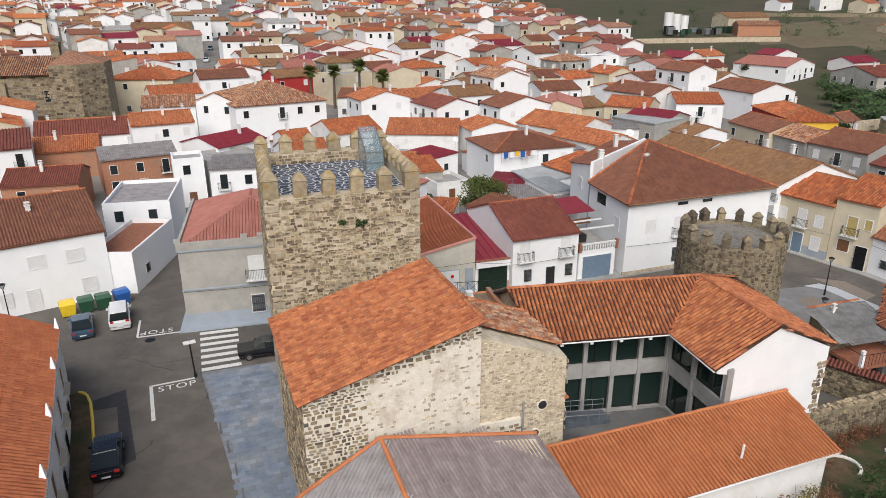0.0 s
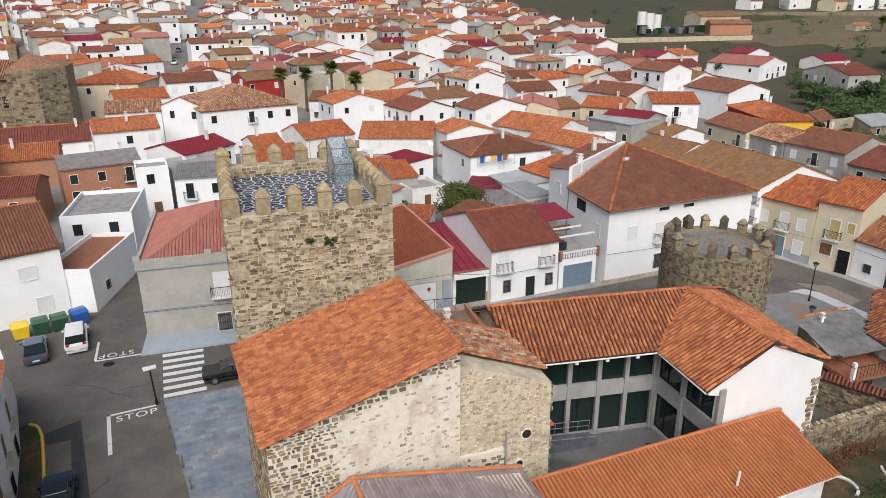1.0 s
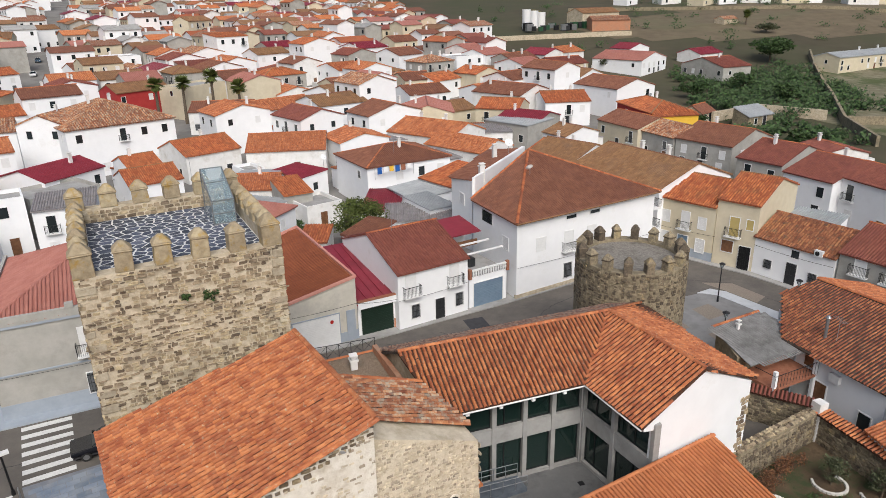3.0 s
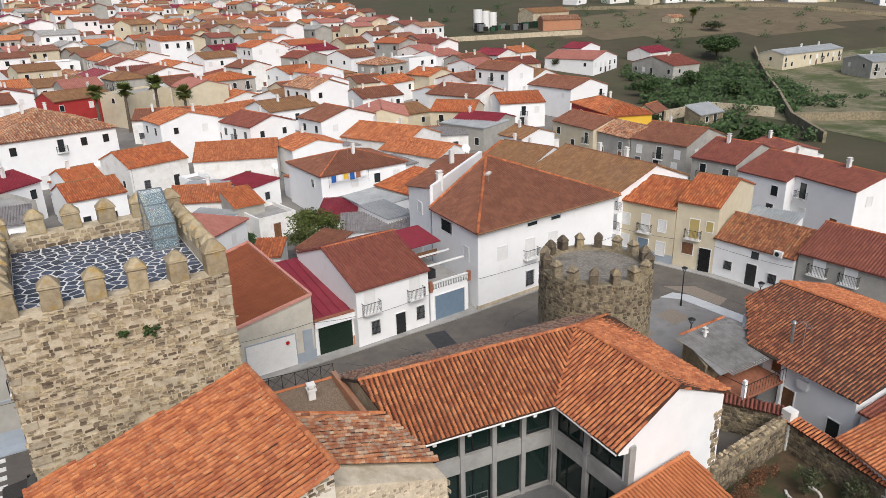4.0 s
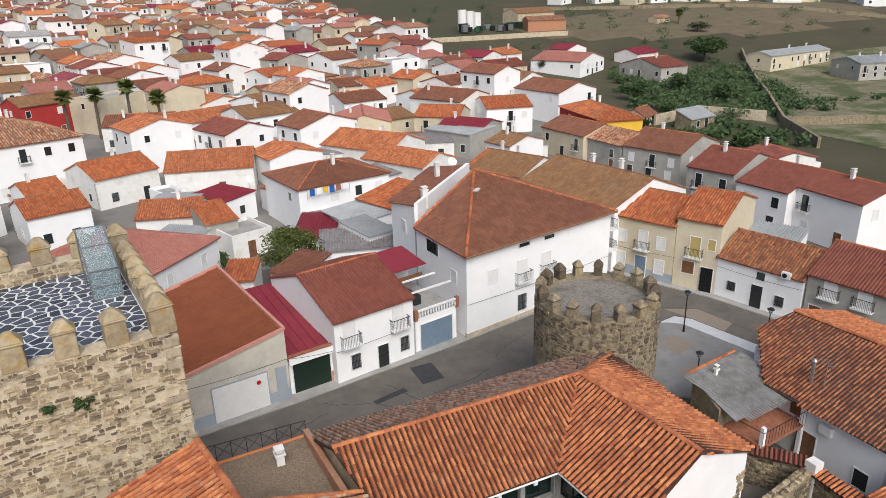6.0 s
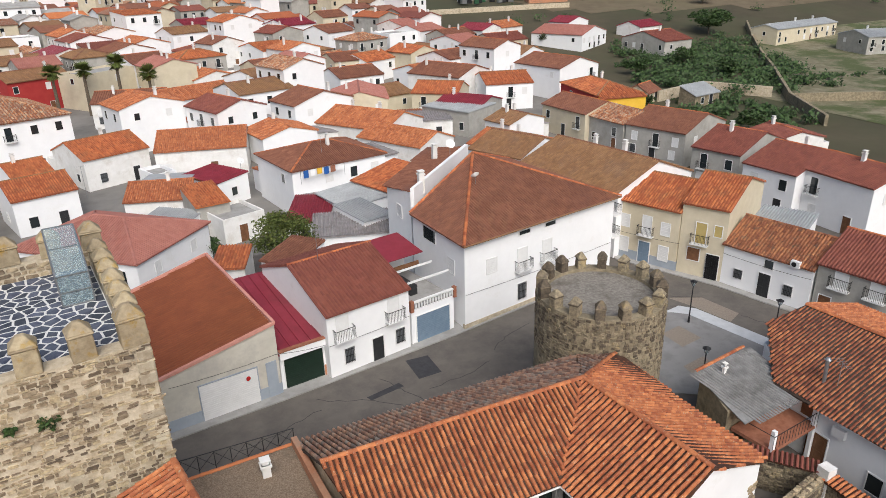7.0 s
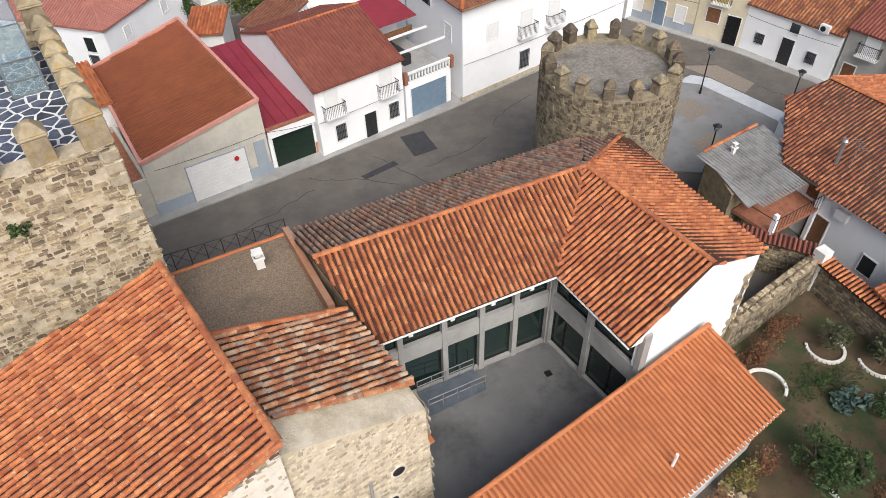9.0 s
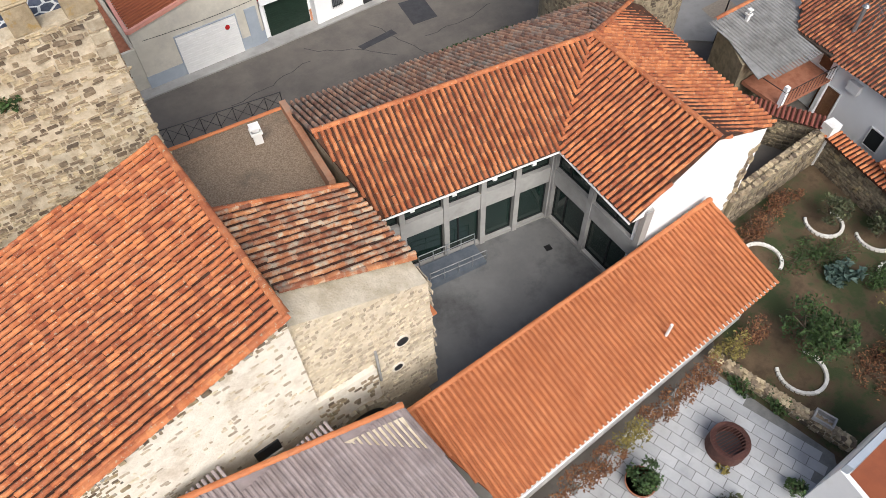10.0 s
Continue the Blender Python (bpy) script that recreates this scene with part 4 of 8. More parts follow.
# courtyard fronts: concrete posts and beams with dark glass between
def glazed_front(a, b, posts, mull):
    """Concrete posts and beams with dark glass set back between them."""
    a, b = Vector(a), Vector(b)
    L = (b - a).length
    ang = math.degrees(math.atan2(b.y - a.y, b.x - a.x))
    m = pose(a.x, a.y, 0, 0, 0, ang)
    obs = []
    for z0, z1 in ((0.2, 0.95), (3.6, 4.66), (6.6, 7.0)):
        obs.append(part("beam", boxes((0, L, -0.06, 0.3, z0, z1)), CONCRETE, lshape))
    for x in posts:
        obs.append(part("post", boxes((x - 0.14, x + 0.14, -0.12, 0.3, 0.3, 6.95)), CONCRETE, lshape))
    for k, (x0, x1) in enumerate(zip(posts, posts[1:])):
        x0, x1 = x0 + 0.14, x1 - 0.14
        for z0, z1 in ((0.95, 3.6), (4.66, 6.6)):
            obs.append(part("glazing", boxes((x0, x1, 0.2, 0.22, z0, z1)), GLASS_GREEN, lshape))
            xm = x0 + (x1 - x0) * (0.5 if k % 2 else 0.35)
            obs.append(part("glazing_bar", boxes((x0, x1, 0.15, 0.24, z0, z0 + 0.05), (x0, x1, 0.15, 0.24, z1 - 0.05, z1), (x0, x0 + 0.05, 0.15, 0.24, z0, z1), (x1 - 0.05, x1, 0.15, 0.24, z0, z1), *([(xm - 0.03, xm + 0.03, 0.15, 0.24, z0, z1)] if k in mull else [])), IRON, lshape))
    for ob in obs:
        ob.matrix_basis = m
glazed_front((-8.35, 1.3), (0.85, 1.35), [0.1, 1.0, 3.25, 5.25, 7.15, 9.15], (2,))
glazed_front((0.85, 1.3), (1.65, -4.55), [0.05, 2.75, 5.8], (0, 1))
for x in (-7.2, -5.2, -3.2, -1.2):
    part("floodlight", boxes((x - 0.1, x + 0.1, 0.05, 0.2, 6.82, 6.98)), FRAMEW, lshape)
part("gutter", tube(bmesh.new(), (-8.6, 0.05, 7.03), (0.1, 0.1, 7.03), 0.05, 6), FRAMEW, lshape)
part("gutter", tube(bmesh.new(), (0.1, 0.1, 7.03), (0.5, -4.75, 7.03), 0.05, 6), FRAMEW, lshape)
part("inner_wall", boxes((-8.0, 9.0, 4.0, 4.2, 0.0, 6.8)), WHITE_OLD, lshape)
masonry(lshape, (8.6, -3.08, 0.0), (0.98, 0.2), 0.8, lambda s: 6.3, STONE, (0.2, 0.4), (0.25, 0.5), 0.03, 0, seed=31)
masonry(lshape, (9.4, -2.85, 0.0), (0, 1), 3.5, lambda s: 5.5 - s, STONE, (0.2, 0.4), (0.25, 0.5), 0.03, 0, seed=32)

# court floor
court = tagged(new("court_floor", mesh_of("court_floor", [(-9, -7.4, 0.75), (2.4, -5.2, 0.75), (1.4, 1.7, 0.75), (-9, 1.7, 0.75)], [(0, 1, 2, 3)], WETFLOOR)), "damp stained concrete courtyard floor", "floor", kind="structure")

# ---- the long low building with the new orange roof ----
long_ = thing("long_outbuilding", "long low outbuilding with bright new orange clay-tile roof and white fascia", "building")
OR = [(-8.9, -11.65, 3.45), (6.65, -8.3, 3.45), (6.15, -3.95, 4.75), (-11.1, -7.3, 4.75)]
part("roof", slab(bmesh.new(), OR, 0.12), UNDER_NEW, long_)
tiles(long_, OR, TILE_NEW, 0.25, 0.42, 0.085, 5, 300, (-2, -10), 0.25)
ridge_tiles(long_, (6.15, -3.95, 4.8), (-11.1, -7.3, 4.8), TILE_NEW, 0.12, 0.42)
part("wall", prism(bmesh.new(), [(-8.6, -11.3, -0.5), (6.2, -8.1, -0.5), (5.8, -4.1, -0.5), (-10.8, -7.4, -0.5)], [(-8.6, -11.3, 3.3), (6.2, -8.1, 3.3), (5.8, -4.1, 4.55), (-10.8, -7.4, 4.55)]), WHITE_OLD, long_)
part("fascia", tube(bmesh.new(), (-8.9, -11.75, 3.38), (6.7, -8.4, 3.38), 0.06, 6), FRAMEW, long_)

# ---- the grey corrugated roof in front of the hall ----
barn = thing("barn", "stone barn with weathered pinkish-grey corrugated roof and orange ridge", "barn")
B1 = [(-11.0, -7.4, 5.9), (-19.3, -7.5, 6.6), (-17.0, -16.0, 4.2), (-8.4, -16.2, 3.4)]
B2 = [(-19.3, -7.5, 6.6), (-24.2, -9.9, 4.8), (-21.5, -18.0, 2.6), (-17.0, -16.0, 4.2)]
for p, mat in ((B1, FIBRE_PINKGREY), (B2, FIBRE_GREY)):
    part("roof", slab(bmesh.new(), p, 0.08), mat, barn)
    tiles(barn, p, mat, 0.2, 1.2, 0.06, 5, 0, (0, 0), 0.3)
ridge_tiles(barn, (-11.0, -7.4, 5.95), (-19.3, -7.5, 6.65), TILE_NEW, 0.13, 0.42)
ridge_tiles(barn, (-19.3, -7.5, 6.65), (-24.2, -9.9, 4.85), TILE_NEW, 0.13, 0.42)
ridge_tiles(barn, (-19.3, -7.5, 6.65), (-17.0, -16.0, 4.25), TILE_NEW, 0.13, 0.42)
part("wall", prism(bmesh.new(), [(-11.2, -7.8, -0.5), (-19.2, -7.8, -0.5), (-23.8, -10.0, -0.5), (-21.2, -17.6, -0.5), (-8.8, -15.8, -0.5)], [(-11.2, -7.8, 5.9), (-19.2, -7.8, 6.3), (-23.8, -10.0, 4.5), (-21.2, -17.6, 2.3), (-8.8, -15.8, 3.1)]), MORTAR, barn)

# ---- round tower ----
RC, RO, RI, RZ = (10.85, 11.5), 4.12, 3.42, 9.6
rtower = thing("round_tower", "round rubble-stone castle tower with pointed battlements and a grey gravel roof", "tower", pose(*RC, 0))
circle = lambda r, n=40: [(r * math.cos(2 * math.pi * i / n), r * math.sin(2 * math.pi * i / n)) for i in range(n)]
part("wall", prism(bmesh.new(), [(x, y, -0.5) for x, y in circle(RO + 0.1)], [(x, y, RZ - 0.7) for x, y in circle(RO)]), MORTAR_DARK, rtower)
bm = bmesh.new()
for i in range(40):
    a, b = 2 * math.pi * i / 40, 2 * math.pi * (i + 1) / 40
    q = [(RI * math.cos(a), RI * math.sin(a)), (RO * math.cos(a), RO * math.sin(a)), (RO * math.cos(b), RO * math.sin(b)), (RI * math.cos(b), RI * math.sin(b))]
    upright(bm, q, RZ - 0.7, RZ)
bmesh.ops.remove_doubles(bm, verts=bm.verts, dist=0.001)
part("parapet", bm, MORTAR_DARK, rtower)
part("deck", upright(bmesh.new(), circle(RI), RZ - 0.72, RZ - 0.22), surface("grey_gravel", (0.20, 0.18, 0.15), (0.34, 0.31, 0.27), 6, 0.95, 0.6, 18, 0, stain=(0.14, 0.12, 0.10), stain_scale=0.7), rtower)
for i in range(40):
    a, b = 2 * math.pi * i / 40, 2 * math.pi * (i + 1) / 40
    p, q = Vector((RO * math.cos(a), RO * math.sin(a))), Vector((RO * math.cos(b), RO * math.sin(b)))
    masonry(rtower, (p.x, p.y, 2.5 if i > 18 else 6.0), q - p, (q - p).length, lambda s: RZ - (2.5 if i > 18 else 6.0), STONE_DARK, (0.16, 0.3), (0.2, 0.45), 0.05, 0, seed=40 + i)
for i in range(16):
    a = 2 * math.pi * (i + 0.3) / 16
    merlon(rtower, 3.77 * math.cos(a), 3.77 * math.sin(a), RZ, math.degrees(a) + 90, 0.62, 0.7, 0.65, 0.5, STONE_DARK)


# ---- houses along the street north of the castle ----
TILE_FLAT = surface("plain_brown_orange_roof", (0.27, 0.070, 0.026), (0.32, 0.090, 0.034), 0.8, 0.8, 0.1, 40, 0.06, stain=(0.23, 0.06, 0.025))
COPING = surface("pink_coping", (0.55, 0.24, 0.19), (0.62, 0.30, 0.24), 2, 0.85, 0.1, 30)
PALEGREY = surface("pale_grey_cream_render", (0.52, 0.49, 0.42), (0.60, 0.57, 0.49), 0.8, 0.9, 0.15, 14, 0, stain=(0.42, 0.40, 0.36), stain_scale=0.5)
ghouse = thing("garage_house", "cream and grey rendered garage with plain brown-orange roof and white gate", "house")
G = [(-16.2, 22.6), (-8.0, 23.9), (-10.6, 39.4), (-18.0, 37.4)]
part("wall", prism(bmesh.new(), [(x, y, -0.5) for x, y in G], [(*G[0], 4.2), (*G[1], 5.85), (*G[2], 5.85), (*G[3], 4.2)]), PALEGREY, ghouse)
part("roof", slab(bmesh.new(), [(-16.0, 22.9, 4.32), (-8.2, 24.2, 5.88), (-10.7, 39.2, 5.88), (-17.8, 37.2, 4.32)], 0.1), TILE_FLAT, ghouse)
tiles(ghouse, [(-16.0, 22.9, 4.32), (-8.2, 24.2, 5.88), (-10.7, 39.2, 5.88), (-17.8, 37.2, 4.32)], TILE_FLAT, 0.30, 0.6, 0.05, 3, 0, (0, 0), 0.2)
for a, b, za, zb in ((G[0], G[1], 4.2, 5.85), (G[1], G[2], 5.85, 5.85), (G[2], G[3], 5.85, 4.2), (G[3], G[0], 4.2, 4.2)):
    part("coping", tube(bmesh.new(), (*a, za + 0.15), (*b, zb + 0.15), 0.16, 4), COPING, ghouse)
part("plinth", upright(bmesh.new(), [(-16.25, 22.55), (-7.95, 23.87), (-8.0, 24.2), (-16.2, 23.0)], -0.3, 1.0), GREYBLUE, ghouse)
opening(ghouse, pose(-11.7, 23.25, 0.05, 0, 0, 9), 4.1, 2.9, "white_gate", GREYBLUE)
part("gate_disc", tube(bmesh.new(), (-10.35, 23.36, 2.35), (-10.34, 23.33, 2.35), 0.17, 16), LAMP_RED, ghouse, "round red no-parking disc")
part("pier", prism(bmesh.new(), [(-9.0, 23.65, 0), (-8.2, 23.78, 0), (-8.2, 24.0, 0), (-9.0, 23.9, 0)], [(-9.0, 23.65, 3.0), (-8.2, 23.78, 3.0), (-8.2, 24.0, 3.0), (-9.0, 23.9, 3.0)]), GREYBLUE, ghouse)
house("low walled terrace with red-brown floor tiles beside the garage", -19.3, 22.3, 9, 3.2, 8, 3.0, 0, "flat", TERRACOTTA, PALEGREY, 3, [])
house("small white house with orange lean-to roof and barred window", -20.4, 30.6, 9, 3.4, 6, 4.6, 0.5, "shed", TILE_ORANGE, WHITE, 1, [("f", 1.7, 3.2, 1.0, 1.0, "grille")])
wine = house("white garage with dark green door and wine-red sheet roof", -7.9, 24.2, 9, 3.7, 11, 3.3, 1.6, "shed", METAL_WINE, WHITE, 3, [("f", 1.85, 0.05, 3.1, 2.6, "green_gate")])
for i in range(5):
    u = 0.2 + 0.82 * i
    part("standing_seam", prism(bmesh.new(), [(u, -0.2, 3.26), (u + 0.05, -0.2, 3.26), (u + 0.05, 11.1, 4.9), (u, 11.1, 4.9)], [(u, -0.2, 3.35), (u + 0.05, -0.2, 3.35), (u + 0.05, 11.1, 4.99), (u, 11.1, 4.99)]), METAL_WINE, wine)
part("front_parapet", boxes((-0.02, 3.72, -0.3, -0.02, 2.75, 3.42)), WHITE, wine)
part("coping", boxes((-0.05, 3.75, -0.36, 0.02, 3.42, 3.52)), TERRACOTTA, wine, "row of terracotta coping tiles")
part("brick_pier", boxes((3.42, 3.72, -0.07, 0.0, 0.0, 1.0)), BRICK, wine)
house("white two-storey house with brown-red tiled roof and small iron balconies", -4.2, 24.0, 12, 7.4, 11.5, 5.6, 2.1, "gable", TILE_RED, WHITE, 1,
      [("f", 1.3, 3.2, 0.95, 2.0, "balcony"), ("f", 5.9, 3.2, 0.95, 2.0, "balcony"), ("f", 1.7, 0.9, 0.8, 1.3, "grille"), ("f", 4.3, 0.1, 1.0, 2.05, "door"), ("f", 6.4, 0.9, 0.8, 1.3, "grille")])
house("white terrace house with blue-grey garage gate", 3.3, 25.8, 12, 4.4, 8, 3.2, 0, "flat", CONCRETE, WHITE, 3, [("f", 2.2, 0.05, 3.4, 2.5, "blue_gate")])
white = thing("house", "large white three-storey house with brown hipped tile roof", "house")
WF, WR, WB, WD, WL = (8.35, 26.05), (26.75, 30.0), (24.4, 46.5), (19.4, 47.4), (7.6, 35.2)      # corners, turning from the street corner
WTOP = (15.4, 38.0, 12.0)
part("wall", upright(bmesh.new(), [WF, WR, WB, WD, WL], -0.6, 8.0), WHITE, white)
eave = lambda q, o=0.045: (q[0] + (q[0] - WTOP[0]) * o, q[1] + (q[1] - WTOP[1]) * o, 8.02)
ring_w = [eave(q) for q in (WF, WR, WB, WD, WL)]
roof_w = bmesh.new()
for a, b in zip(ring_w, ring_w[1:] + ring_w[:1]):
    slab(roof_w, [a, b, WTOP], 0.12)
part("roof", roof_w, TILE_BROWN, white)
for a, b in zip(ring_w, ring_w[1:] + ring_w[:1]):
    tiles(white, [a, b, WTOP], TILE_BROWN, 0.28, 0.44, 0.085, 4, 0, (0, 0), 0.3)
for a in ring_w[:3] + ring_w[4:]:
    ridge_tiles(white, (a[0], a[1], a[2] + 0.06), (*WTOP[:2], WTOP[2] + 0.06), TILE_ORANGE, 0.16, 0.45)
for a, b in zip(ring_w, ring_w[1:2]):
    part("eaves_trim", tube(bmesh.new(), (a[0], a[1] - 0.02, a[2] - 0.02), (b[0], b[1] - 0.02, b[2] - 0.02), 0.09, 6), TILE_TAN, white)
part("plinth", upright(bmesh.new(), [(8.3, 26.0), (26.8, 29.95), (26.75, 30.2), (8.25, 26.25)], -0.4, 0.5), MORTAR, white, "bare rubble plinth")
front_w = pose(*WF, 0, 0, 0, math.degrees(math.atan2(WR[1] - WF[1], WR[0] - WF[0])))
for u, z0, w0, h0, k0 in ((3.0, 4.6, 1.1, 1.3, "blind"), (6.6, 3.9, 1.1, 2.0, "balcony"), (9.7, 3.9, 1.1, 2.0, "balcony"), (6.6, 0.9, 1.0, 1.6, "grille"), (6.8, 7.2, 1.3, 0.36, "glass"), (10.0, 7.2, 1.3, 0.36, "glass"), (14.2, 0.9, 1.0, 1.6, "grille")):
    opening(white, front_w @ pose(u, 0, z0), w0, h0, k0)
side_w = pose(*WL, 0, 0, 0, math.degrees(math.atan2(WF[1] - WL[1], WF[0] - WL[0])))
for u, z0, w0, h0, k0 in ((7.0, 4.6, 1.0, 1.3, "blind"), (3.2, 6.3, 2.2, 1.2, "glass")):
    opening(white, side_w @ pose(u, 0, z0), w0, h0, k0)
# corner gallery with two iron balconies at the street corner
for z0 in (3.7, 6.0):
    part("gallery_slab", boxes((-0.1, 1.9, -1.0, 0.0, z0 - 0.14, z0)), FRAMEW, white).matrix_basis = pose(WR[0], WR[1], 0, 0, 0, 98)
    part("gallery_railing", boxes(*[(u * 0.13 - 0.1, u * 0.13 - 0.075, -1.0, -0.975, z0, z0 + 0.95) for u in range(16)], (-0.1, 1.9, -1.01, -0.965, z0 + 0.93, z0 + 0.97)), IRON, white).matrix_basis = pose(WR[0], WR[1], 0, 0, 0, 98)
part("roof_hatch", boxes((-0.35, 0.35, -0.3, 0.3, 0.0, 0.22)), DARK_DOOR_HOLE, white).matrix_basis = pose(20.0, 35.4, 10.2, -14, 0, 12)
chimney(white, 9.6, 37.6, 9.9, 1.0, 0.55)

# the narrow block behind it, its lean-to roof closed by a white parapet
block = thing("house", "narrow white house with brown lean-to roof and white parapet", "house")
BB, BA, BC, BD = (7.75, 35.9), (7.45, 41.3), (17.4, 53.0), (19.6, 47.9)
part("wall", prism(bmesh.new(), [(*q, -0.6) for q in (BA, BB, BD, BC)], [(*BA, 8.9), (*BB, 9.8), (*BD, 9.8), (*BC, 8.9)]), WHITE, block)
plane_b = [(7.2, 41.5, 8.95), (*BB, 9.9), (*BD, 9.9), (17.2, 53.3, 8.95)]
part("roof", slab(bmesh.new(), plane_b, 0.1), TILE_BROWN, block)
tiles(block, plane_b, TILE_BROWN, 0.28, 0.44, 0.085, 4, 0, (0, 0), 0.3)
part("parapet", prism(bmesh.new(), [(7.7, 35.75, 7.9), (8.0, 35.6, 7.9), (19.8, 47.6, 7.9), (19.5, 47.9, 7.9)], [(7.7, 35.75, 10.2), (8.0, 35.6, 10.2), (19.8, 47.6, 10.2), (19.5, 47.9, 10.2)]), WHITE, block)
chimney(block, 15.0, 46.3, 9.6, 1.3, 0.5)
opening(block, pose(7.58, 38.4, 6.6, 0, 0, -90), 1.2, 1.2, "blind")

# ---- houses along the square to the east ----
house("cream two-storey house with blue door and wooden balcony", 29.6, 33.6, -68, 7.4, 9, 6.5, 2.0, "gable", TILE_ORANGE, CREAM, 1,
      [("f", 1.6, 3.6, 0.9, 1.3, "blind"), ("f", 4.0, 3.2, 0.95, 2.0, "balcony"), ("f", 6.0, 3.6, 0.9, 1.3, "blind"), ("f", 1.6, 0.9, 1.0, 1.5, "blind"), ("f", 3.9, 0.1, 1.2, 2.3, "blue_door"), ("f", 6.0, 0.9, 1.0, 1.5, "blind")], plinth=(1.1, GREYBLUE))
house("tan two-storey house with ochre shutters and iron balcony", 32.5, 26.7, -64, 4.4, 11, 7.5, 1.8, "gable", TILE_ORANGE, CREAM, 1,
      [("f", 2.0, 3.6, 1.0, 2.1, "balcony_ochre"), ("f", 3.6, 4.6, 0.7, 1.1, "ochre"), ("f", 1.5, 1.7, 1.2, 1.3, "wood"), ("f", 3.4, 0.1, 1.2, 2.6, "iron_door")])
house("low white house with old clay-tile roof", 34.4, 22.8, -76, 8.3, 7, 4.3, 1.9, "gable", TILE_AGED, WHITE, 1,
      [("f", 1.7, 1.1, 0.8, 0.9, "grille"), ("f", 4.2, 0.1, 1.1, 2.3, "door"), ("f", 6.4, 1.0, 0.8, 1.0, "grille"), ("f", 4.4, 3.0, 0.8, 0.8, "glass")])
house("grey house with red tiled roof and two iron balconies", 36.6, 14.6, -78, 9, 9, 5.0, 2.0, "gable", TILE_RED, GREYR, 1,
      [("f", 1.0, 0.1, 1.0, 2.0, "wood_door"), ("f", 2.0, 3.2, 1.0, 1.5, "balcony"), ("f", 4.8, 3.2, 1.0, 1.5, "balcony"), ("f", 4.2, 1.0, 0.9, 1.0, "grille")])
# ---- west side ----
grey = house("grey rendered two-storey corner house with pink tiled roof", -34.8, 20.9, 5, 12.5, 15, 7.5, 2.6, "hip", TILE_PINK, GREYR, 1, [("f", 6.4, 4.2, 1.2, 2.1, "balcony"), ("f", 6.3, 0.95, 1.1, 1.65, "grille")], plinth=(1.3, GREYBLUE), band=GREYBLUE, over=0.05)
part("string_course", boxes((-0.06, 12.56, -0.07, 0.0, 3.55, 3.68)), GREYBLUE, grey)
part("parapet", boxes((-0.1, 12.6, -0.14, 0.16, 7.4, 8.05), (-0.1, 0.16, 0.16, 15.0, 7.4, 7.9)), GREYR, grey)
for u in (0.1, 5.6, 7.0, 12.2):
    part("parapet_pier", boxes((u - 0.28, u + 0.28, -0.2, 0.22, 8.05, 8.4)), GREYR, grey)
house("long white house with brown tiled roof and orange eaves board", -59.5, 21.6, 27, 18.0, 15, 6.9, 2.4, "gable", TILE_BROWN, WHITE, 1, [("f", 12.0, 4.2, 1.4, 1.2, "blind"), ("f", 15.2, 4.2, 1.4, 1.2, "blind"), ("f", 9.0, 1.0, 0.9, 1.3, "blind"), ("f", 11.2, 0.1, 1.0, 2.1, "blind"), ("f", 16.0, 1.0, 1.2, 1.3, "blind"), ("f", 6.0, 4.2, 1.4, 1.2, "blind")], chimneys=((12.5, 5.0, 1.2),), band=TERRACOTTA)
house("white corner house with a walled terracotta roof terrace", -41.2, 29.6, 82, 11.0, 4.6, 4.4, 0, "flat", TERRACOTTA, WHITE, 3, [("f", 3.0, 1.2, 0.8, 0.9, "grille")])
pale = house("pale rendered two-storey house with orange roof and shuttered balconies", -33.35, -14.58, 107.3, 23.6, 10, 7.0, 2.6, "gable", TILE_SMOOTH := surface("smooth_orange_tile", (0.40, 0.115, 0.045), (0.48, 0.155, 0.065), 1.2, 0.8, 0.2, 40, 0.1, stain=(0.34, 0.10, 0.045), stain_scale=0.4), WHITE, 1,
      [("f", 22.4 - 4.1 * i, 2.9, 1.0, 1.6, "wood") for i in range(6)] + [("f", 22.0 - 4.1 * i, 0.7, 0.9, 1.3, "grille") for i in range(6)], band=TERRACOTTA, over=0.35)
part("gutter", tube(bmesh.new(), (-0.1, -0.42, 6.78), (23.7, -0.42, 6.78), 0.07, 8), ZINC, pale)
for i in range(6):
    part("balcony_slab", boxes((22.4 - 4.1 * i - 0.85, 22.4 - 4.1 * i + 0.85, -0.4, 0.0, 2.72, 2.82)), CREAM, pale)
for u in (23.5, 17.6, 12.0, 6.4):
    part("gutter_ornament", prism(bmesh.new(), [(u - 0.28, -0.42, 6.9), (u + 0.28, -0.42, 6.9), (u + 0.28, -0.1, 6.9), (u - 0.28, -0.1, 6.9)], [(u - 0.03, -0.3, 7.6), (u + 0.03, -0.3, 7.6), (u + 0.03, -0.24, 7.6), (u - 0.03, -0.24, 7.6)]), WHITE, pale)
part("side_wall", prism(bmesh.new(), [(23.6, 0.0, -0.3), (30.3, 0.45, -0.3), (30.3, 0.45, 1.6), (23.6, 0.0, 6.2)], [(23.6, 0.4, -0.3), (30.3, 0.85, -0.3), (30.3, 0.85, 1.6), (23.6, 0.4, 6.2)]), WHITE_OLD, pale, "stained white wall stepping down to the street")

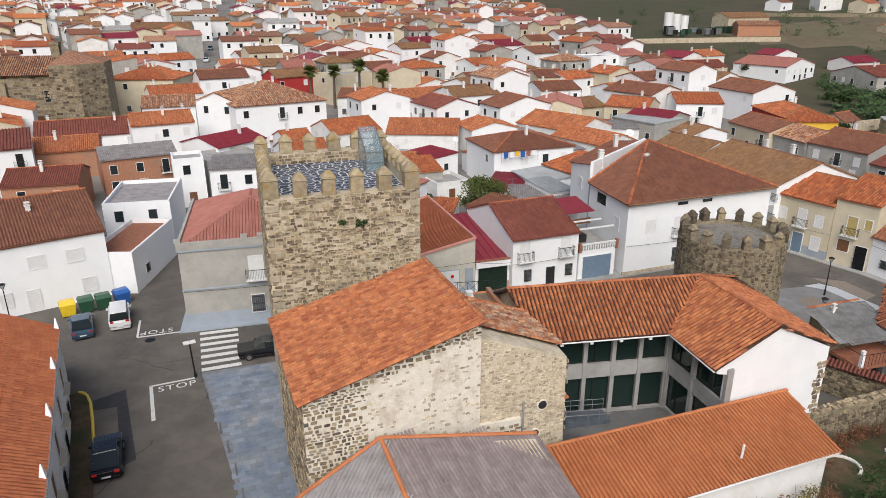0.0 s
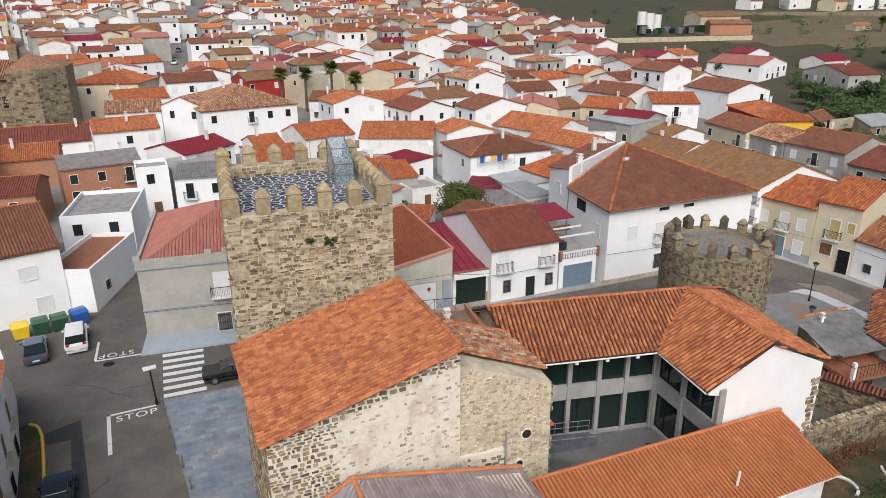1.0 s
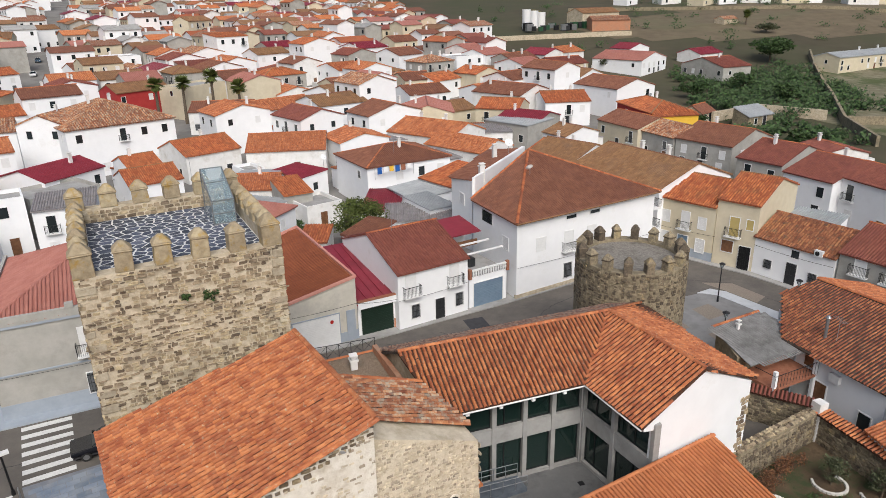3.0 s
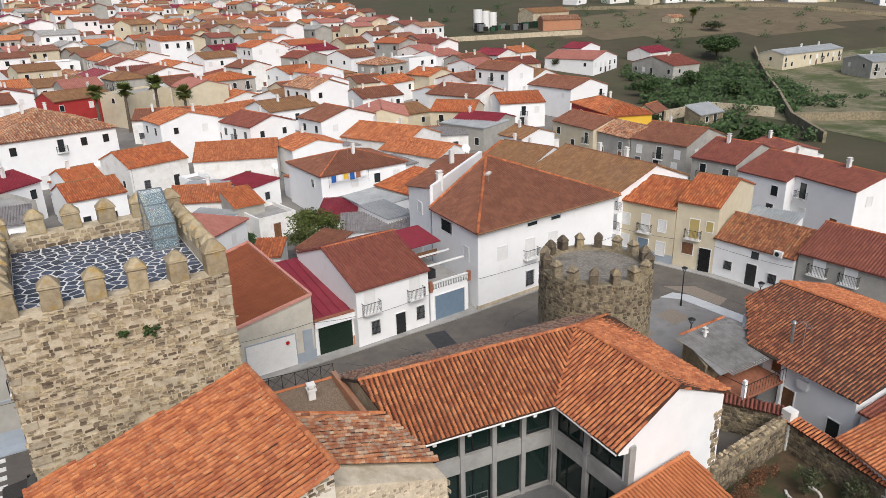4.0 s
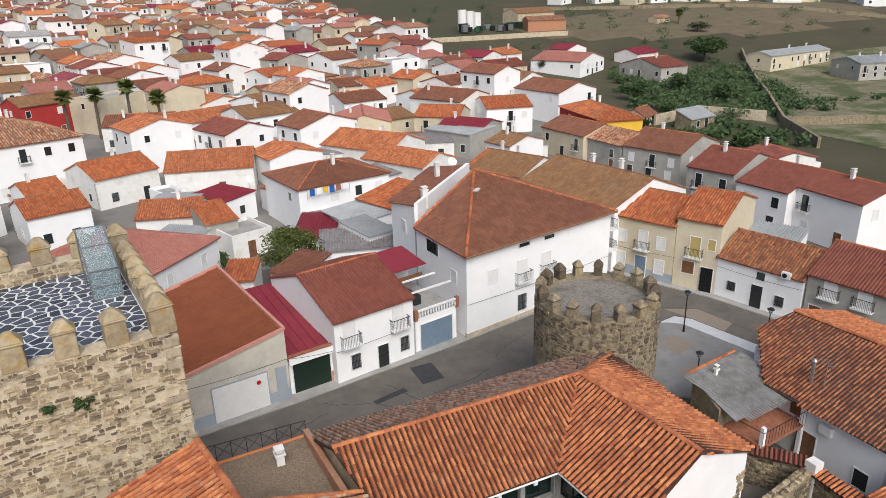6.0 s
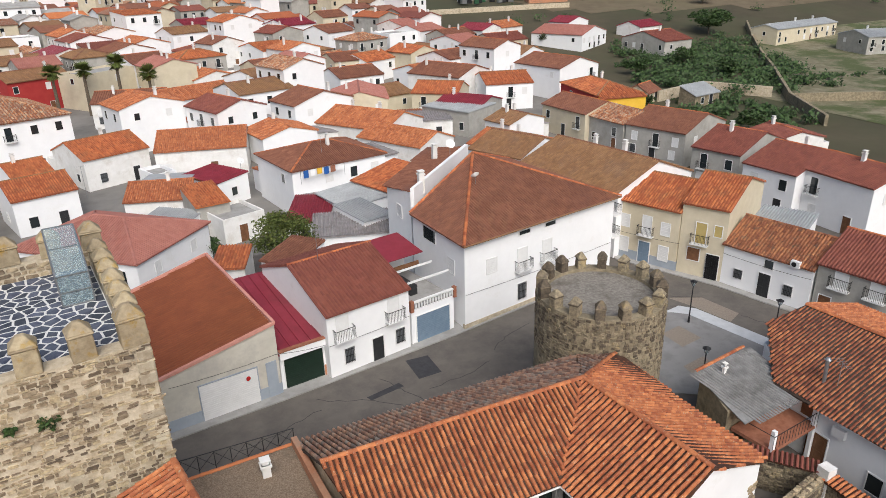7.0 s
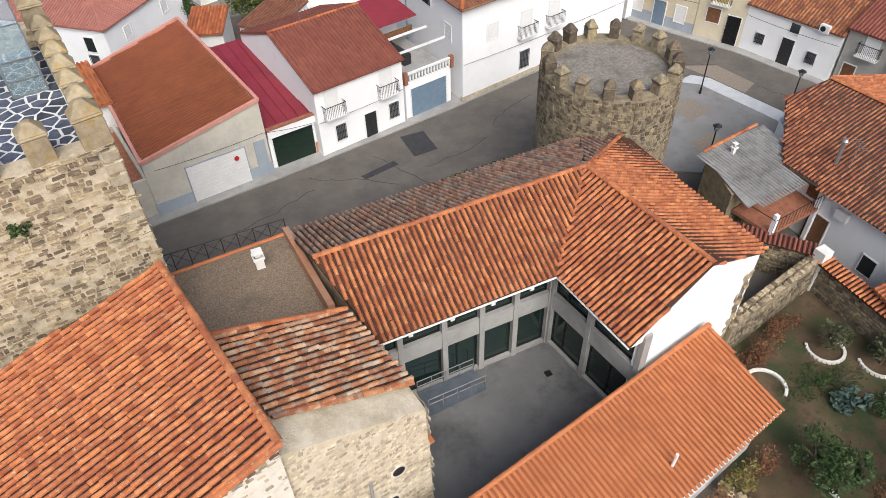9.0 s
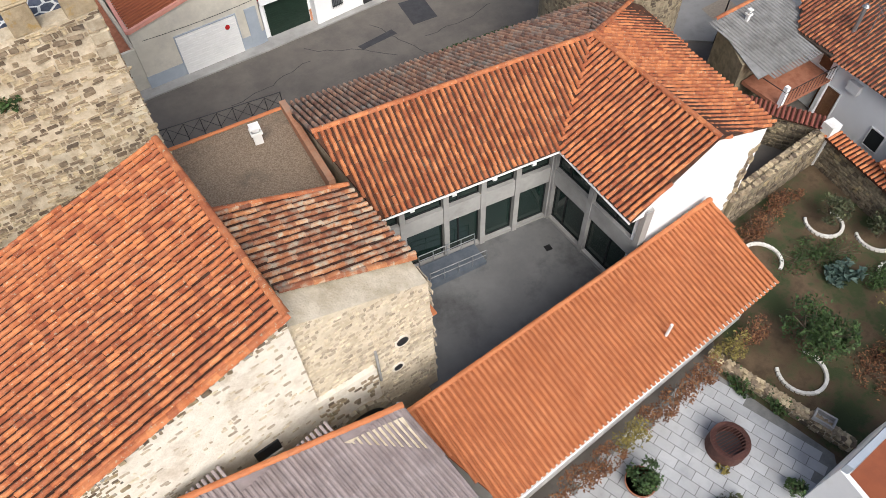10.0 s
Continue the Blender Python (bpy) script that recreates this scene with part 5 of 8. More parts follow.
# terrace beside the white house: balustrade, pergola beams and wine-red canopy
terrace = thing("terrace", "open roof terrace with white balustrade, pergola beams and wine-red canopy", "terrace", pose(3.3, 25.8, 0, 0, 0, 12))
part("floor_tiles", boxes((0.1, 4.4, 0.1, 8.0, 3.2, 3.24)), CONCRETE, terrace)
for i in range(15):
    x = 0.2 + i * 0.29
    bm = tube(bmesh.new(), (x, -0.02, 3.2), (x, -0.02, 3.5), 0.05, 6, 0.09)
    tube(bm, (x, -0.02, 3.5), (x, -0.02, 3.85), 0.09, 6, 0.045)
    part("baluster", bm, FRAMEW, terrace)
part("handrail", boxes((0, 4.5, -0.14, 0.1, 3.85, 3.97)), FRAMEW, terrace)
for x in (0.05, 4.45):
    part("pedestal", boxes((x - 0.15, x + 0.15, -0.18, 0.14, 3.1, 4.1)), TERRACOTTA, terrace)
for y in (0.6, 3.0):
    part("pergola_beam", boxes((-0.2, 4.4, y, y + 0.14, 5.3, 5.45)), FRAMEW, terrace)
    part("pergola_post", boxes((0.0, 0.12, y, y + 0.12, 3.2, 5.3)), FRAMEW, terrace)
part("back_wall", boxes((0, 4.4, 7.4, 7.6, 3.2, 6.2)), WHITE, terrace)
part("canopy", prism(bmesh.new(), [(-0.3, 4.2, 5.9), (4.3, 4.2, 5.9), (4.3, 8.2, 6.5), (-0.3, 8.2, 6.5)], [(-0.3, 4.2, 5.98), (4.3, 4.2, 5.98), (4.3, 8.2, 6.58), (-0.3, 8.2, 6.58)]), METAL_WINE, terrace)
part("awning_frame", boxes((0.6, 3.9, 4.3, 4.4, 4.6, 5.2)), WOOD, terrace)
part("counter", boxes((1.5, 2.2, 2.2, 5.0, 3.24, 4.1)), DARK_DOOR_HOLE, terrace)


# ---- the town: houses that stand out, each (x, y, turn, width, depth, eaves, rise, roof, roof tile, wall, fineness, label) ----
TOWN = [
    (-21.2, 83.8, 25, 9.5, 10, 4.6, 1.8, "gable", TILE_ORANGE, WHITE_OLD, 1, "weathered white house with orange clay-tile roof"),
    (-12.0, 85.2, -13, 12.9, 11, 4.2, 1.9, "gable", TILE_OLD, WHITE_OLD, 1, "weathered white house with weathered orange clay-tile roof"),
    (-16.9, 66.8, -17, 7.7, 7, 3.4, 1.4, "gable", TILE_OLD, WHITE_OLD, 1, "weathered white house with weathered orange clay-tile roof"),
    (2.2, 60.2, 11, 13.3, 11, 6.3, 1.7, "hip", TILE_BROWN, WHITE, 1, "white house with brown tiled roof"),
    (4.4, 57.5, -79, 7.4, 7, 4.0, 0.5, "shed", ZINC, WHITE, 1, "white house with grey zinc sheet roof"),
    (9.0, 58.0, -70, 7.4, 7, 4.8, 1.2, "shed", TILE_ORANGE, WHITE, 1, "white house with orange clay-tile roof"),
    (26.6, 47.1, -80, 14.9, 12, 7.4, 2.2, "gable", TILE_TAN, WHITE, 1, "white house with tan tiled roof"),
    (24.7, 57.0, -67, 8.3, 10, 7.0, 1.6, "gable", TILE_TAN, WHITE, 1, "white house with tan tiled roof"),
    (55.9, 63.7, -73, 10.2, 12, 5.2, 2.0, "gable", TILE_BROWN, GREYR, 1, "grey rendered house with brown tiled roof"),
    (54.1, 47.7, -76, 6.9, 12, 5.6, 2.0, "gable", TILE_RED, GREYR, 1, "grey rendered house with dull red tiled roof"),
    (53.7, 38.6, -84, 7.1, 12, 5.6, 2.0, "gable", TILE_RED, WHITE, 1, "white house with dull red tiled roof"),
    (56.1, 32.6, -93, 9.6, 9, 6.2, 1.4, "gable", TILE_RED, WHITE, 1, "white house with dull red tiled roof"),
    (55.2, 73.4, -87, 9.4, 8, 4.8, 1.6, "gable", TILE_LICHEN, GREYR, 2, "grey rendered house with old lichened tile roof"),
    (53.5, 83.8, -86, 11.7, 9, 4.8, 1.6, "gable", TILE_BROWN, CREAM, 2, "cream house with brown tiled roof"),
    (67.2, 98.1, -100, 16.0, 9, 5.0, 1.6, "hip", TILE_ORANGE, REDWALL, 2, "crimson house with orange clay-tile roof"),
    (64.4, 80.9, -10, 9.0, 1.4, 5.0, 0.4, "shed", TILE_ORANGE, YELLOW, 2, "bright yellow gable front with orange clay-tile eaves"),
    (70.0, 102.7, 12, 12.1, 14, 6.8, 1.8, "gable_y", TILE_BROWN, WHITE, 2, "white house with brown tiled roof"),
    (110.7, 151.1, 27, 16.2, 17.2, 4.8, 2.0, "gable_y", TILE_PINK, WHITE, 2, "white house with pinkish-red roof"),
    (124.3, 149.8, -83, 16.3, 11.4, 3.4, 2.2, "gable_y", TILE_RED, GREYR, 2, "grey rendered house with dull red tiled roof"),
    (171.7, 134.5, 9, 34.4, 8.8, 4.9, 1.2, "gable", ZINC, CREAM, 2, "cream house with grey zinc sheet roof"),
    (183.0, 112.6, -13, 21.4, 12, 5.0, 1.5, "gable", ZINC, GREYR, 2, "grey rendered house with grey zinc sheet roof"),
    (41.8, 177.1, 28, 10.4, 11.3, 6.6, 1.8, "gable", TILE_BROWN, WHITE, 2, "white house with brown tiled roof"),
    (11.4, 122.8, 30, 17.3, 12.0, 6.3, 1.6, "gable", TILE_TAN, WHITE, 2, "white house with tan tiled roof"),
    (27.7, 121.9, 10, 10.6, 10.0, 5.4, 1.6, "gable", TILE_BROWN, WHITE, 2, "white house with brown tiled roof"),
    (32.9, 142.5, 5, 8.1, 10.0, 5.6, 1.5, "gable", TILE_BROWN, CREAM, 2, "cream house with brown tiled roof"),
    (40.3, 140.8, 28, 10.4, 9.0, 5.3, 1.6, "gable", TILE_ORANGE, WHITE, 2, "white house with orange clay-tile roof"),
    (20.1, 162.4, 19, 8.8, 13.5, 5.6, 1.6, "gable", TILE_ORANGE, WHITE, 2, "white house with orange clay-tile roof"),
    (19.6, 100.9, -17, 10.0, 13, 5.4, 1.5, "gable_y", TILE_PINK, CREAM, 2, "cream house with pinkish-red roof"),
    (9.0, 103.5, -73, 8.3, 12, 6.2, 1.8, "gable", TILE_BROWN, WHITE, 2, "white house with brown tiled roof"),
    (13.9, 91.9, -57, 14.2, 11, 4.2, 1.9, "gable", TILE_OLD, WHITE_OLD, 2, "weathered white house with weathered orange clay-tile roof"),
    (17.1, 79.8, -63, 12.6, 8, 4.2, 1.5, "gable", TILE_OLD, WHITE_OLD, 1, "weathered white house with weathered orange clay-tile roof"),
    (42.6, 120.6, -63, 13.9, 12.0, 5.6, 1.8, "gable", TILE_BROWN, WHITE_OLD, 2, "weathered white house with brown tiled roof"),
    (35.7, 102.2, -41, 9.1, 9, 5.2, 1.6, "gable", TILE_ORANGE, CREAM, 2, "cream house with orange clay-tile roof"),
    (37.6, 95.8, -56, 9.5, 9, 4.2, 1.2, "gable", METAL_WINE, GREYR, 2, "grey rendered house with wine-red sheet roof"),
    (51.8, 101.9, -14, 9.9, 11, 5.3, 1.6, "gable", TILE_ORANGE, WHITE, 2, "white house with orange clay-tile roof"),
    (76.8, 155.5, -84, 10.0, 11.6, 5.8, 1.6, "gable_y", TILE_RED, CREAM, 2, "cream house with dull red tiled roof"),
    (78.6, 144.0, -52, 9.3, 7.9, 4.0, 1.3, "gable", TILE_ORANGE, CREAM, 2, "cream house with orange clay-tile roof"),
    (50.8, 212.9, 20, 10.3, 8.9, 5.8, 1.8, "gable", TILE_BROWN, CREAM, 2, "cream house with brown tiled roof"),
    (35.9, 256.9, 20, 9.7, 10.1, 5.1, 1.6, "gable", TILE_RED, WHITE, 2, "white house with dull red tiled roof"),
    (-9.5, 202.2, 20, 10.4, 10.9, 10.9, 0.8, "shed", TILE_ORANGE, WHITE, 2, "white house with orange clay-tile roof"),
    (-16.6, 255.3, 48, 13.2, 7.6, 10.6, 1.6, "gable", TILE_TAN, CREAM, 2, "cream house with tan tiled roof"),
    (7.0, 210.9, 20, 10.3, 10.7, 5.9, 1.6, "gable", METAL_WINE, GREYR, 2, "grey rendered house with wine-red sheet roof"),
    (-34.8, 140.7, 31, 13.0, 8.0, 7.0, 1.6, "gable", TILE_TAN, REDWALL, 2, "crimson house with tan tiled roof"),
    (-20.6, 139.7, 43, 13.1, 8.0, 7.6, 0, "flat", CONCRETE, CREAM, 2, "cream house with flat concrete roof"),
    (-20.2, 123.1, -14, 12.9, 9.0, 4.8, 1.5, "gable", TILE_BROWN, WHITE_OLD, 2, "weathered white house with brown tiled roof"),
    (-7.1, 117.7, 24, 14.9, 9.0, 4.8, 1.6, "gable", TILE_OLD, WHITE, 2, "white house with weathered orange clay-tile roof"),
    (-38.8, 93.0, 22, 17.6, 19, 8.3, 3.2, "hip", TILE_LICHEN, WHITE, 2, "white house with old lichened tile roof"),
    (-57.0, 100.8, 10, 9.6, 9, 7.2, 1.6, "gable", TILE_LICHEN, WHITE, 2, "white house with old lichened tile roof"),
    (-47.0, 100.4, -25, 8.6, 10, 8.4, 1.6, "gable_y", TILE_LICHEN, WHITE, 2, "white house with old lichened tile roof"),
    (-73.5, 134.8, -8, 16.0, 14.0, 8.2, 2.0, "hip", TILE_ORANGE, CREAM, 2, "cream house with orange clay-tile roof"),
    (-72.3, 89.2, 16, 17.1, 10, 4.2, 2.2, "gable", TILE_RED, WHITE, 2, "white house with dull red tiled roof"),
    (-71.4, 76.0, 14, 13.0, 9, 4.6, 1.6, "gable", TILE_OLD, BRICK, 1, "bare brick house with weathered orange clay-tile roof"),
    (-54.6, 66.3, 22, 10.5, 8, 5.6, 1.1, "gable", FIBRE_GREY, BRICK, 1, "bare brick house with grey fibre-cement roof"),
    (-43.2, 59.4, 14, 4.1, 5, 7.0, 0, "flat", CONCRETE, WHITE, 1, "white house with flat concrete roof"),
    (-39.5, 64.1, 33, 8.9, 7, 5.5, 0, "flat", CONCRETE, GREYR, 1, "grey rendered house with flat concrete roof"),
    (-63.9, 55.8, 8, 9.1, 9, 5.0, 1.4, "gable", TILE_RED, BRICK, 1, "bare brick house with dull red tiled roof"),
    (-39.0, 71.8, 48, 9.8, 9, 5.6, 1.2, "gable", METAL_WINE, WHITE, 1, "white house with wine-red sheet roof"),
    (-96.5, 249.6, 3, 22.0, 12.0, 7.2, 2.0, "gable", TILE_TAN, CREAM, 2, "cream stone house with tan tiled roof"),
    (-72.8, 277.8, 33, 10.9, 8.2, 7.0, 1.4, "gable", TILE_TAN, WHITE, 2, "white house with tan tiled roof"),
    (-136.6, 290.8, 43, 13.6, 8.1, 5.7, 0.8, "shed", ZINC, WHITE, 2, "white house with grey zinc sheet roof"),
    (-126.3, 234.9, 27, 7.4, 8.7, 5.2, 1.4, "gable", TILE_ORANGE, WHITE, 2, "white house with orange clay-tile roof"),
    (-75.6, 182.1, 35, 15.7, 9.4, 5.2, 1.6, "gable", TILE_ORANGE, WHITE, 2, "white house with orange clay-tile roof"),
    (-28.6, 69.2, 18, 7.2, 8, 4.6, 1.5, "gable", TILE_ORANGE, WHITE, 1, "white house with orange clay-tile roof"),
    (-27.2, 53.0, -42, 14.5, 11, 4.8, 2.0, "hip", TILE_PINK, WHITE, 1, "white house with pinkish-red hipped roof"),
    (-29.1, 77.7, 22, 4.9, 7, 5.0, 1.2, "gable", TILE_ORANGE, WHITE, 1, "white house with orange clay-tile roof"),
    (-16.4, 59.5, -40, 5.8, 5, 2.8, 0.5, "shed", ZINC, WHITE, 1, "white house with grey zinc sheet roof"),
    (-19.7, 55.3, -63, 6.6, 6, 2.8, 0.5, "shed", ZINC, WHITE_OLD, 1, "weathered white house with grey zinc sheet roof"),
    (-9.4, 59.1, 10, 3.9, 6, 4.0, 1.0, "shed", TILE_ORANGE, GREYR, 1, "grey rendered house with orange clay-tile roof"),
    (-7.1, 55.5, 18, 5.2, 6, 3.2, 0, "flat", CONCRETE, WHITE_OLD, 1, "weathered white house with flat concrete roof"),
    (-0.9, 52.3, -25, 4.8, 7, 3.0, 0.8, "shed", METAL_WINE, WHITE, 1, "white house with wine-red sheet roof"),
    (0.5, 45.3, -16, 8.2, 6, 3.4, 0.4, "shed", FIBRE_GREY, WHITE, 1, "white house with grey fibre-cement roof"),
    (6.1, 45.2, 15, 3.6, 6, 4.2, 0.3, "shed", ZINC, WHITE, 1, "white house with grey zinc sheet roof"),
    (-6.2, 37.7, -48, 3.5, 5, 5.2, 0.4, "shed", TILE_BROWN, WHITE, 1, "white house with brown tiled roof"),
    (-10.2, 42.1, -21, 3.1, 4, 3.4, 0.6, "shed", TILE_ORANGE, WHITE_OLD, 1, "weathered white house with orange clay-tile roof"),
    (-14.3, 52.6, 9, 3.2, 4, 1.9, 0.1, "flat", CONCRETE, WHITE_OLD, 1, "weathered white house with flat concrete roof"),
    (-9.4, 74.5, -59, 7.2, 5, 3.4, 0.3, "shed", METAL_WINE, WHITE, 1, "white house with wine-red sheet roof"),
    (-12.7, 78.3, 21, 3.2, 5, 2.8, 0, "flat", CONCRETE, WHITE, 1, "white house with flat concrete roof"),
    (1.8, 90.8, -80, 8.1, 9, 4.6, 1.2, "gable", TILE_OLD, WHITE, 2, "white house with weathered orange clay-tile roof"),
    (27.7, 88.4, -16, 9.1, 7, 3.4, 0.3, "shed", FIBRE_GREY, WHITE_OLD, 2, "weathered white house with grey fibre-cement roof"),
    (34.6, 94.7, -65, 10.7, 8, 4.2, 0.3, "shed", ZINC, GREYR, 2, "grey rendered house with grey zinc sheet roof"),
    (39.0, 78.8, -76, 5.8, 8, 4.6, 1.2, "gable", TILE_TAN, WHITE, 2, "white house with tan tiled roof"),
    (14.7, 67.3, 17, 4.9, 6, 4.2, 0.4, "shed", FIBRE_GREY, WHITE, 1, "white house with grey fibre-cement roof"),
    (70.7, 53.7, -103, 7.1, 8, 4.6, 1.0, "gable", TILE_RED, WHITE_OLD, 2, "weathered white house with dull red tiled roof"),
    (41.1, 25.9, -64, 5.2, 5, 4.2, 0.3, "shed", ZINC, WHITE, 1, "white house with grey zinc sheet roof"),
    (-48.0, 43.9, 4, 7.4, 11, 5.5, 0.3, "flat", FIBRE_GREY, WHITE, 1, "white house with flat grey roof behind a parapet"),
    (-37.9, 56.4, 4, 6.6, 6, 6.2, 0.6, "shed", FIBRE_GREY, WHITE, 1, "white house with grey fibre-cement roof"),
]
TAKEN = [(3, 30, 9), (17, 36, 15), (-12, 31, 9), (33, 26, 8), (40, 18, 8), (-30, 27, 9), (-52, 30, 12), (-20, 10, 10)]


def dressed(row, rng, group="town houses"):
    x, y, rot, w, d, h, r, roof, rm, wm, lod, label = row
    ops = []
    floors = [0.9] if h < 4.7 else [0.9, h - 2.3]
    n = max(1, int(w / 3.2))
    for k, oz in enumerate(floors):
        for i in range(n):
            px = w * (i + 0.5) / n + rng.uniform(-0.3, 0.3)
            u = rng.random()
            if k == 0 and i == n // 2:
                ops.append(("f", px, 0.05, 1.0, 2.1, "door" if u < 0.5 else "wood_door"))
            elif u < 0.8:
                ops.append(("f", px, oz, 0.95, 1.3, "blind" if u < 0.25 else "glass" if u < 0.6 else "grille") if k == 0 or u < 0.6 else ("f", px, oz - 0.5, 0.95, 2.0, "balcony_glass"))
    side = "r" if rot < -20 else "l"
    for i in range(max(1, int(d / 4.5))):
        if rng.random() < 0.7:
            ops.append((side, d * (i + 0.5) / max(1, int(d / 4.5)), floors[-1] + 0.2, 0.85, 1.1, "glass" if rng.random() < 0.6 else "blind"))
    ch = [(w * rng.uniform(0.15, 0.85), d * rng.uniform(0.3, 0.7), r * 0.9)] if roof not in ("flat", "shed") and rng.random() < 0.8 else []
    if rng.random() < 0.3 and roof in ("gable", "hip"):
        ch.append((w * rng.uniform(0.1, 0.9), d * 0.6, r * 0.8))
    ob = house(label, x, y, rot, w, d, h, r, roof, rm, wm, lod, ops, ch)
    if d > 6.5 and math.hypot(x + 17, y + 25) < 190 and rng.random() < 0.8:
        a, back = radians(rot), rng.uniform(3.0, 4.5)
        ox, oy = x - math.sin(a) * (d + 0.1) + math.cos(a) * 0.5, y + math.cos(a) * (d + 0.1) + math.sin(a) * 0.5
        k = rng.randrange(4)
        tagged(house("low white yard lean-to behind a house", ox, oy, rot, w * rng.uniform(0.4, 0.8), back, rng.uniform(2.4, 3.4), 0.4, ("shed_back", "flat", "shed_back", "shed_back")[k], (ZINC, CONCRETE, TILE_OLD, FIBRE_GREY)[k], WHITE_OLD if k % 2 else WHITE, 2 if k == 2 else 3), group="yard lean-tos", category="lean-to")
    return tagged(ob, group=group)


rng_town = random.Random(12)
for row in TOWN:
    x, y, rot, w, d = row[:5]
    a = radians(rot)
    cx, cy = x + math.cos(a) * w / 2 - math.sin(a) * d / 2, y + math.sin(a) * w / 2 + math.cos(a) * d / 2
    TAKEN.append((cx, cy, 0.42 * (w + d) / 2 + 1.5))
    dressed(row, rng_town)

# church of rubble stone beyond the western roofs
church = thing("church", "old brown rubble-stone church with lichened tile roof and a low apse", "church", pose(-104.5, 110.5, 1.2, 0, 0, 7))
part("nave_wall", prism(bmesh.new(), [(0, 0, -1), (0, 15, -1), (0, 15, 12.5), (0, 7.5, 15.3), (0, 0, 12.5)], [(28, 0, -1), (28, 15, -1), (28, 15, 12.5), (28, 7.5, 15.3), (28, 0, 12.5)]), MORTAR_DARK, church)
for p in ([(-0.4, -0.5, 12.3), (28.3, -0.5, 12.3), (28.3, 7.5, 15.5), (-0.4, 7.5, 15.5)], [(28.3, 15.5, 12.3), (-0.4, 15.5, 12.3), (-0.4, 7.5, 15.5), (28.3, 7.5, 15.5)]):
    part("roof", slab(bmesh.new(), p, 0.15), UNDER, church)
    tiles(church, p, TILE_LICHEN, 0.42, 0.8, 0.1, 3)
APSE = [(28.0, -1.5), (33.0, -1.2), (37.5, 3.0), (37.5, 12.0), (33.0, 16.0), (28.0, 16.0)]
part("apse_wall", upright(bmesh.new(), APSE, -1, 14.2), MORTAR_DARK, church)
part("apse_roof", prism(bmesh.new(), [(x, y, 14.2) for x, y in APSE], [(30.5 + (x - 30.5) * 0.12, 7.3 + (y - 7.3) * 0.12, 16.4) for x, y in APSE]), TILE_LICHEN, church)
for bx in (8.0, 18.0):
    part("buttress", prism(bmesh.new(), [(bx, -2.2, -1), (bx + 1.6, -2.2, -1), (bx + 1.6, 0, -1), (bx, 0, -1)], [(bx, -0.6, 11), (bx + 1.6, -0.6, 11), (bx + 1.6, 0, 11), (bx, 0, 11)]), MORTAR_DARK, church)
part("bell_gable", boxes((27.2, 28.8, 6.6, 7.1, 15.2, 17.6), (27.2, 28.8, 8.3, 8.8, 15.2, 17.6), (27.1, 28.9, 6.5, 8.9, 17.6, 18.2)), MORTAR_DARK, church)
opening(church, pose(24, -0.02, 0), 2.6, 4.2, "wood_door", CONCRETE)
for wx in (13.0, 26.6):
    opening(church, pose(wx, -0.02, 7), 1.0, 2.2, "glass", CONCRETE)
masonry(church, (0, 0, 0), (1, 0), 28, lambda s: 12.2, STONE_MIX, (0.4, 0.6), (0.6, 1.3), 0.05, 0, seed=61, keep=0.75, low=lambda s: 4.6 if 22.2 < s < 25.8 else 0)
masonry(church, (28, -1.5, 0), (1, 0.06), 5, lambda s: 14.0, STONE_MIX, (0.4, 0.6), (0.6, 1.3), 0.05, 0, seed=62, keep=0.75)
masonry(church, (33, -1.2, 0), (0.731, 0.682), 6.15, lambda s: 14.0, STONE_MIX, (0.4, 0.6), (0.6, 1.3), 0.05, 0, seed=63, keep=0.75)
TAKEN += [(-100, 118, 12), (-86, 120, 12), (-74, 121, 12)]

# ---- the rest of the town, street by street ----
ROOFS = [(TILE_ORANGE, "orange clay-tile"), (TILE_OLD, "weathered orange clay-tile"), (TILE_BROWN, "brown tiled"), (TILE_RED, "dull red tiled"), (TILE_LICHEN, "old lichened tile"), (TILE_TAN, "tan tiled"), (METAL_WINE, "wine-red sheet"), (TILE_PINK, "pinkish-red")]
WALLS = [(WHITE, "white"), (WHITE, "white"), (WHITE, "white"), (WHITE_OLD, "weathered white"), (CREAM, "cream"), (GREYR, "grey rendered")]
FAR_V, FAR_F, FAR_I, FAR_M = [], [], [], [m for m, _ in ROOFS] + [WHITE, WHITE_OLD, CREAM, GREYR, CONCRETE, GLASS]


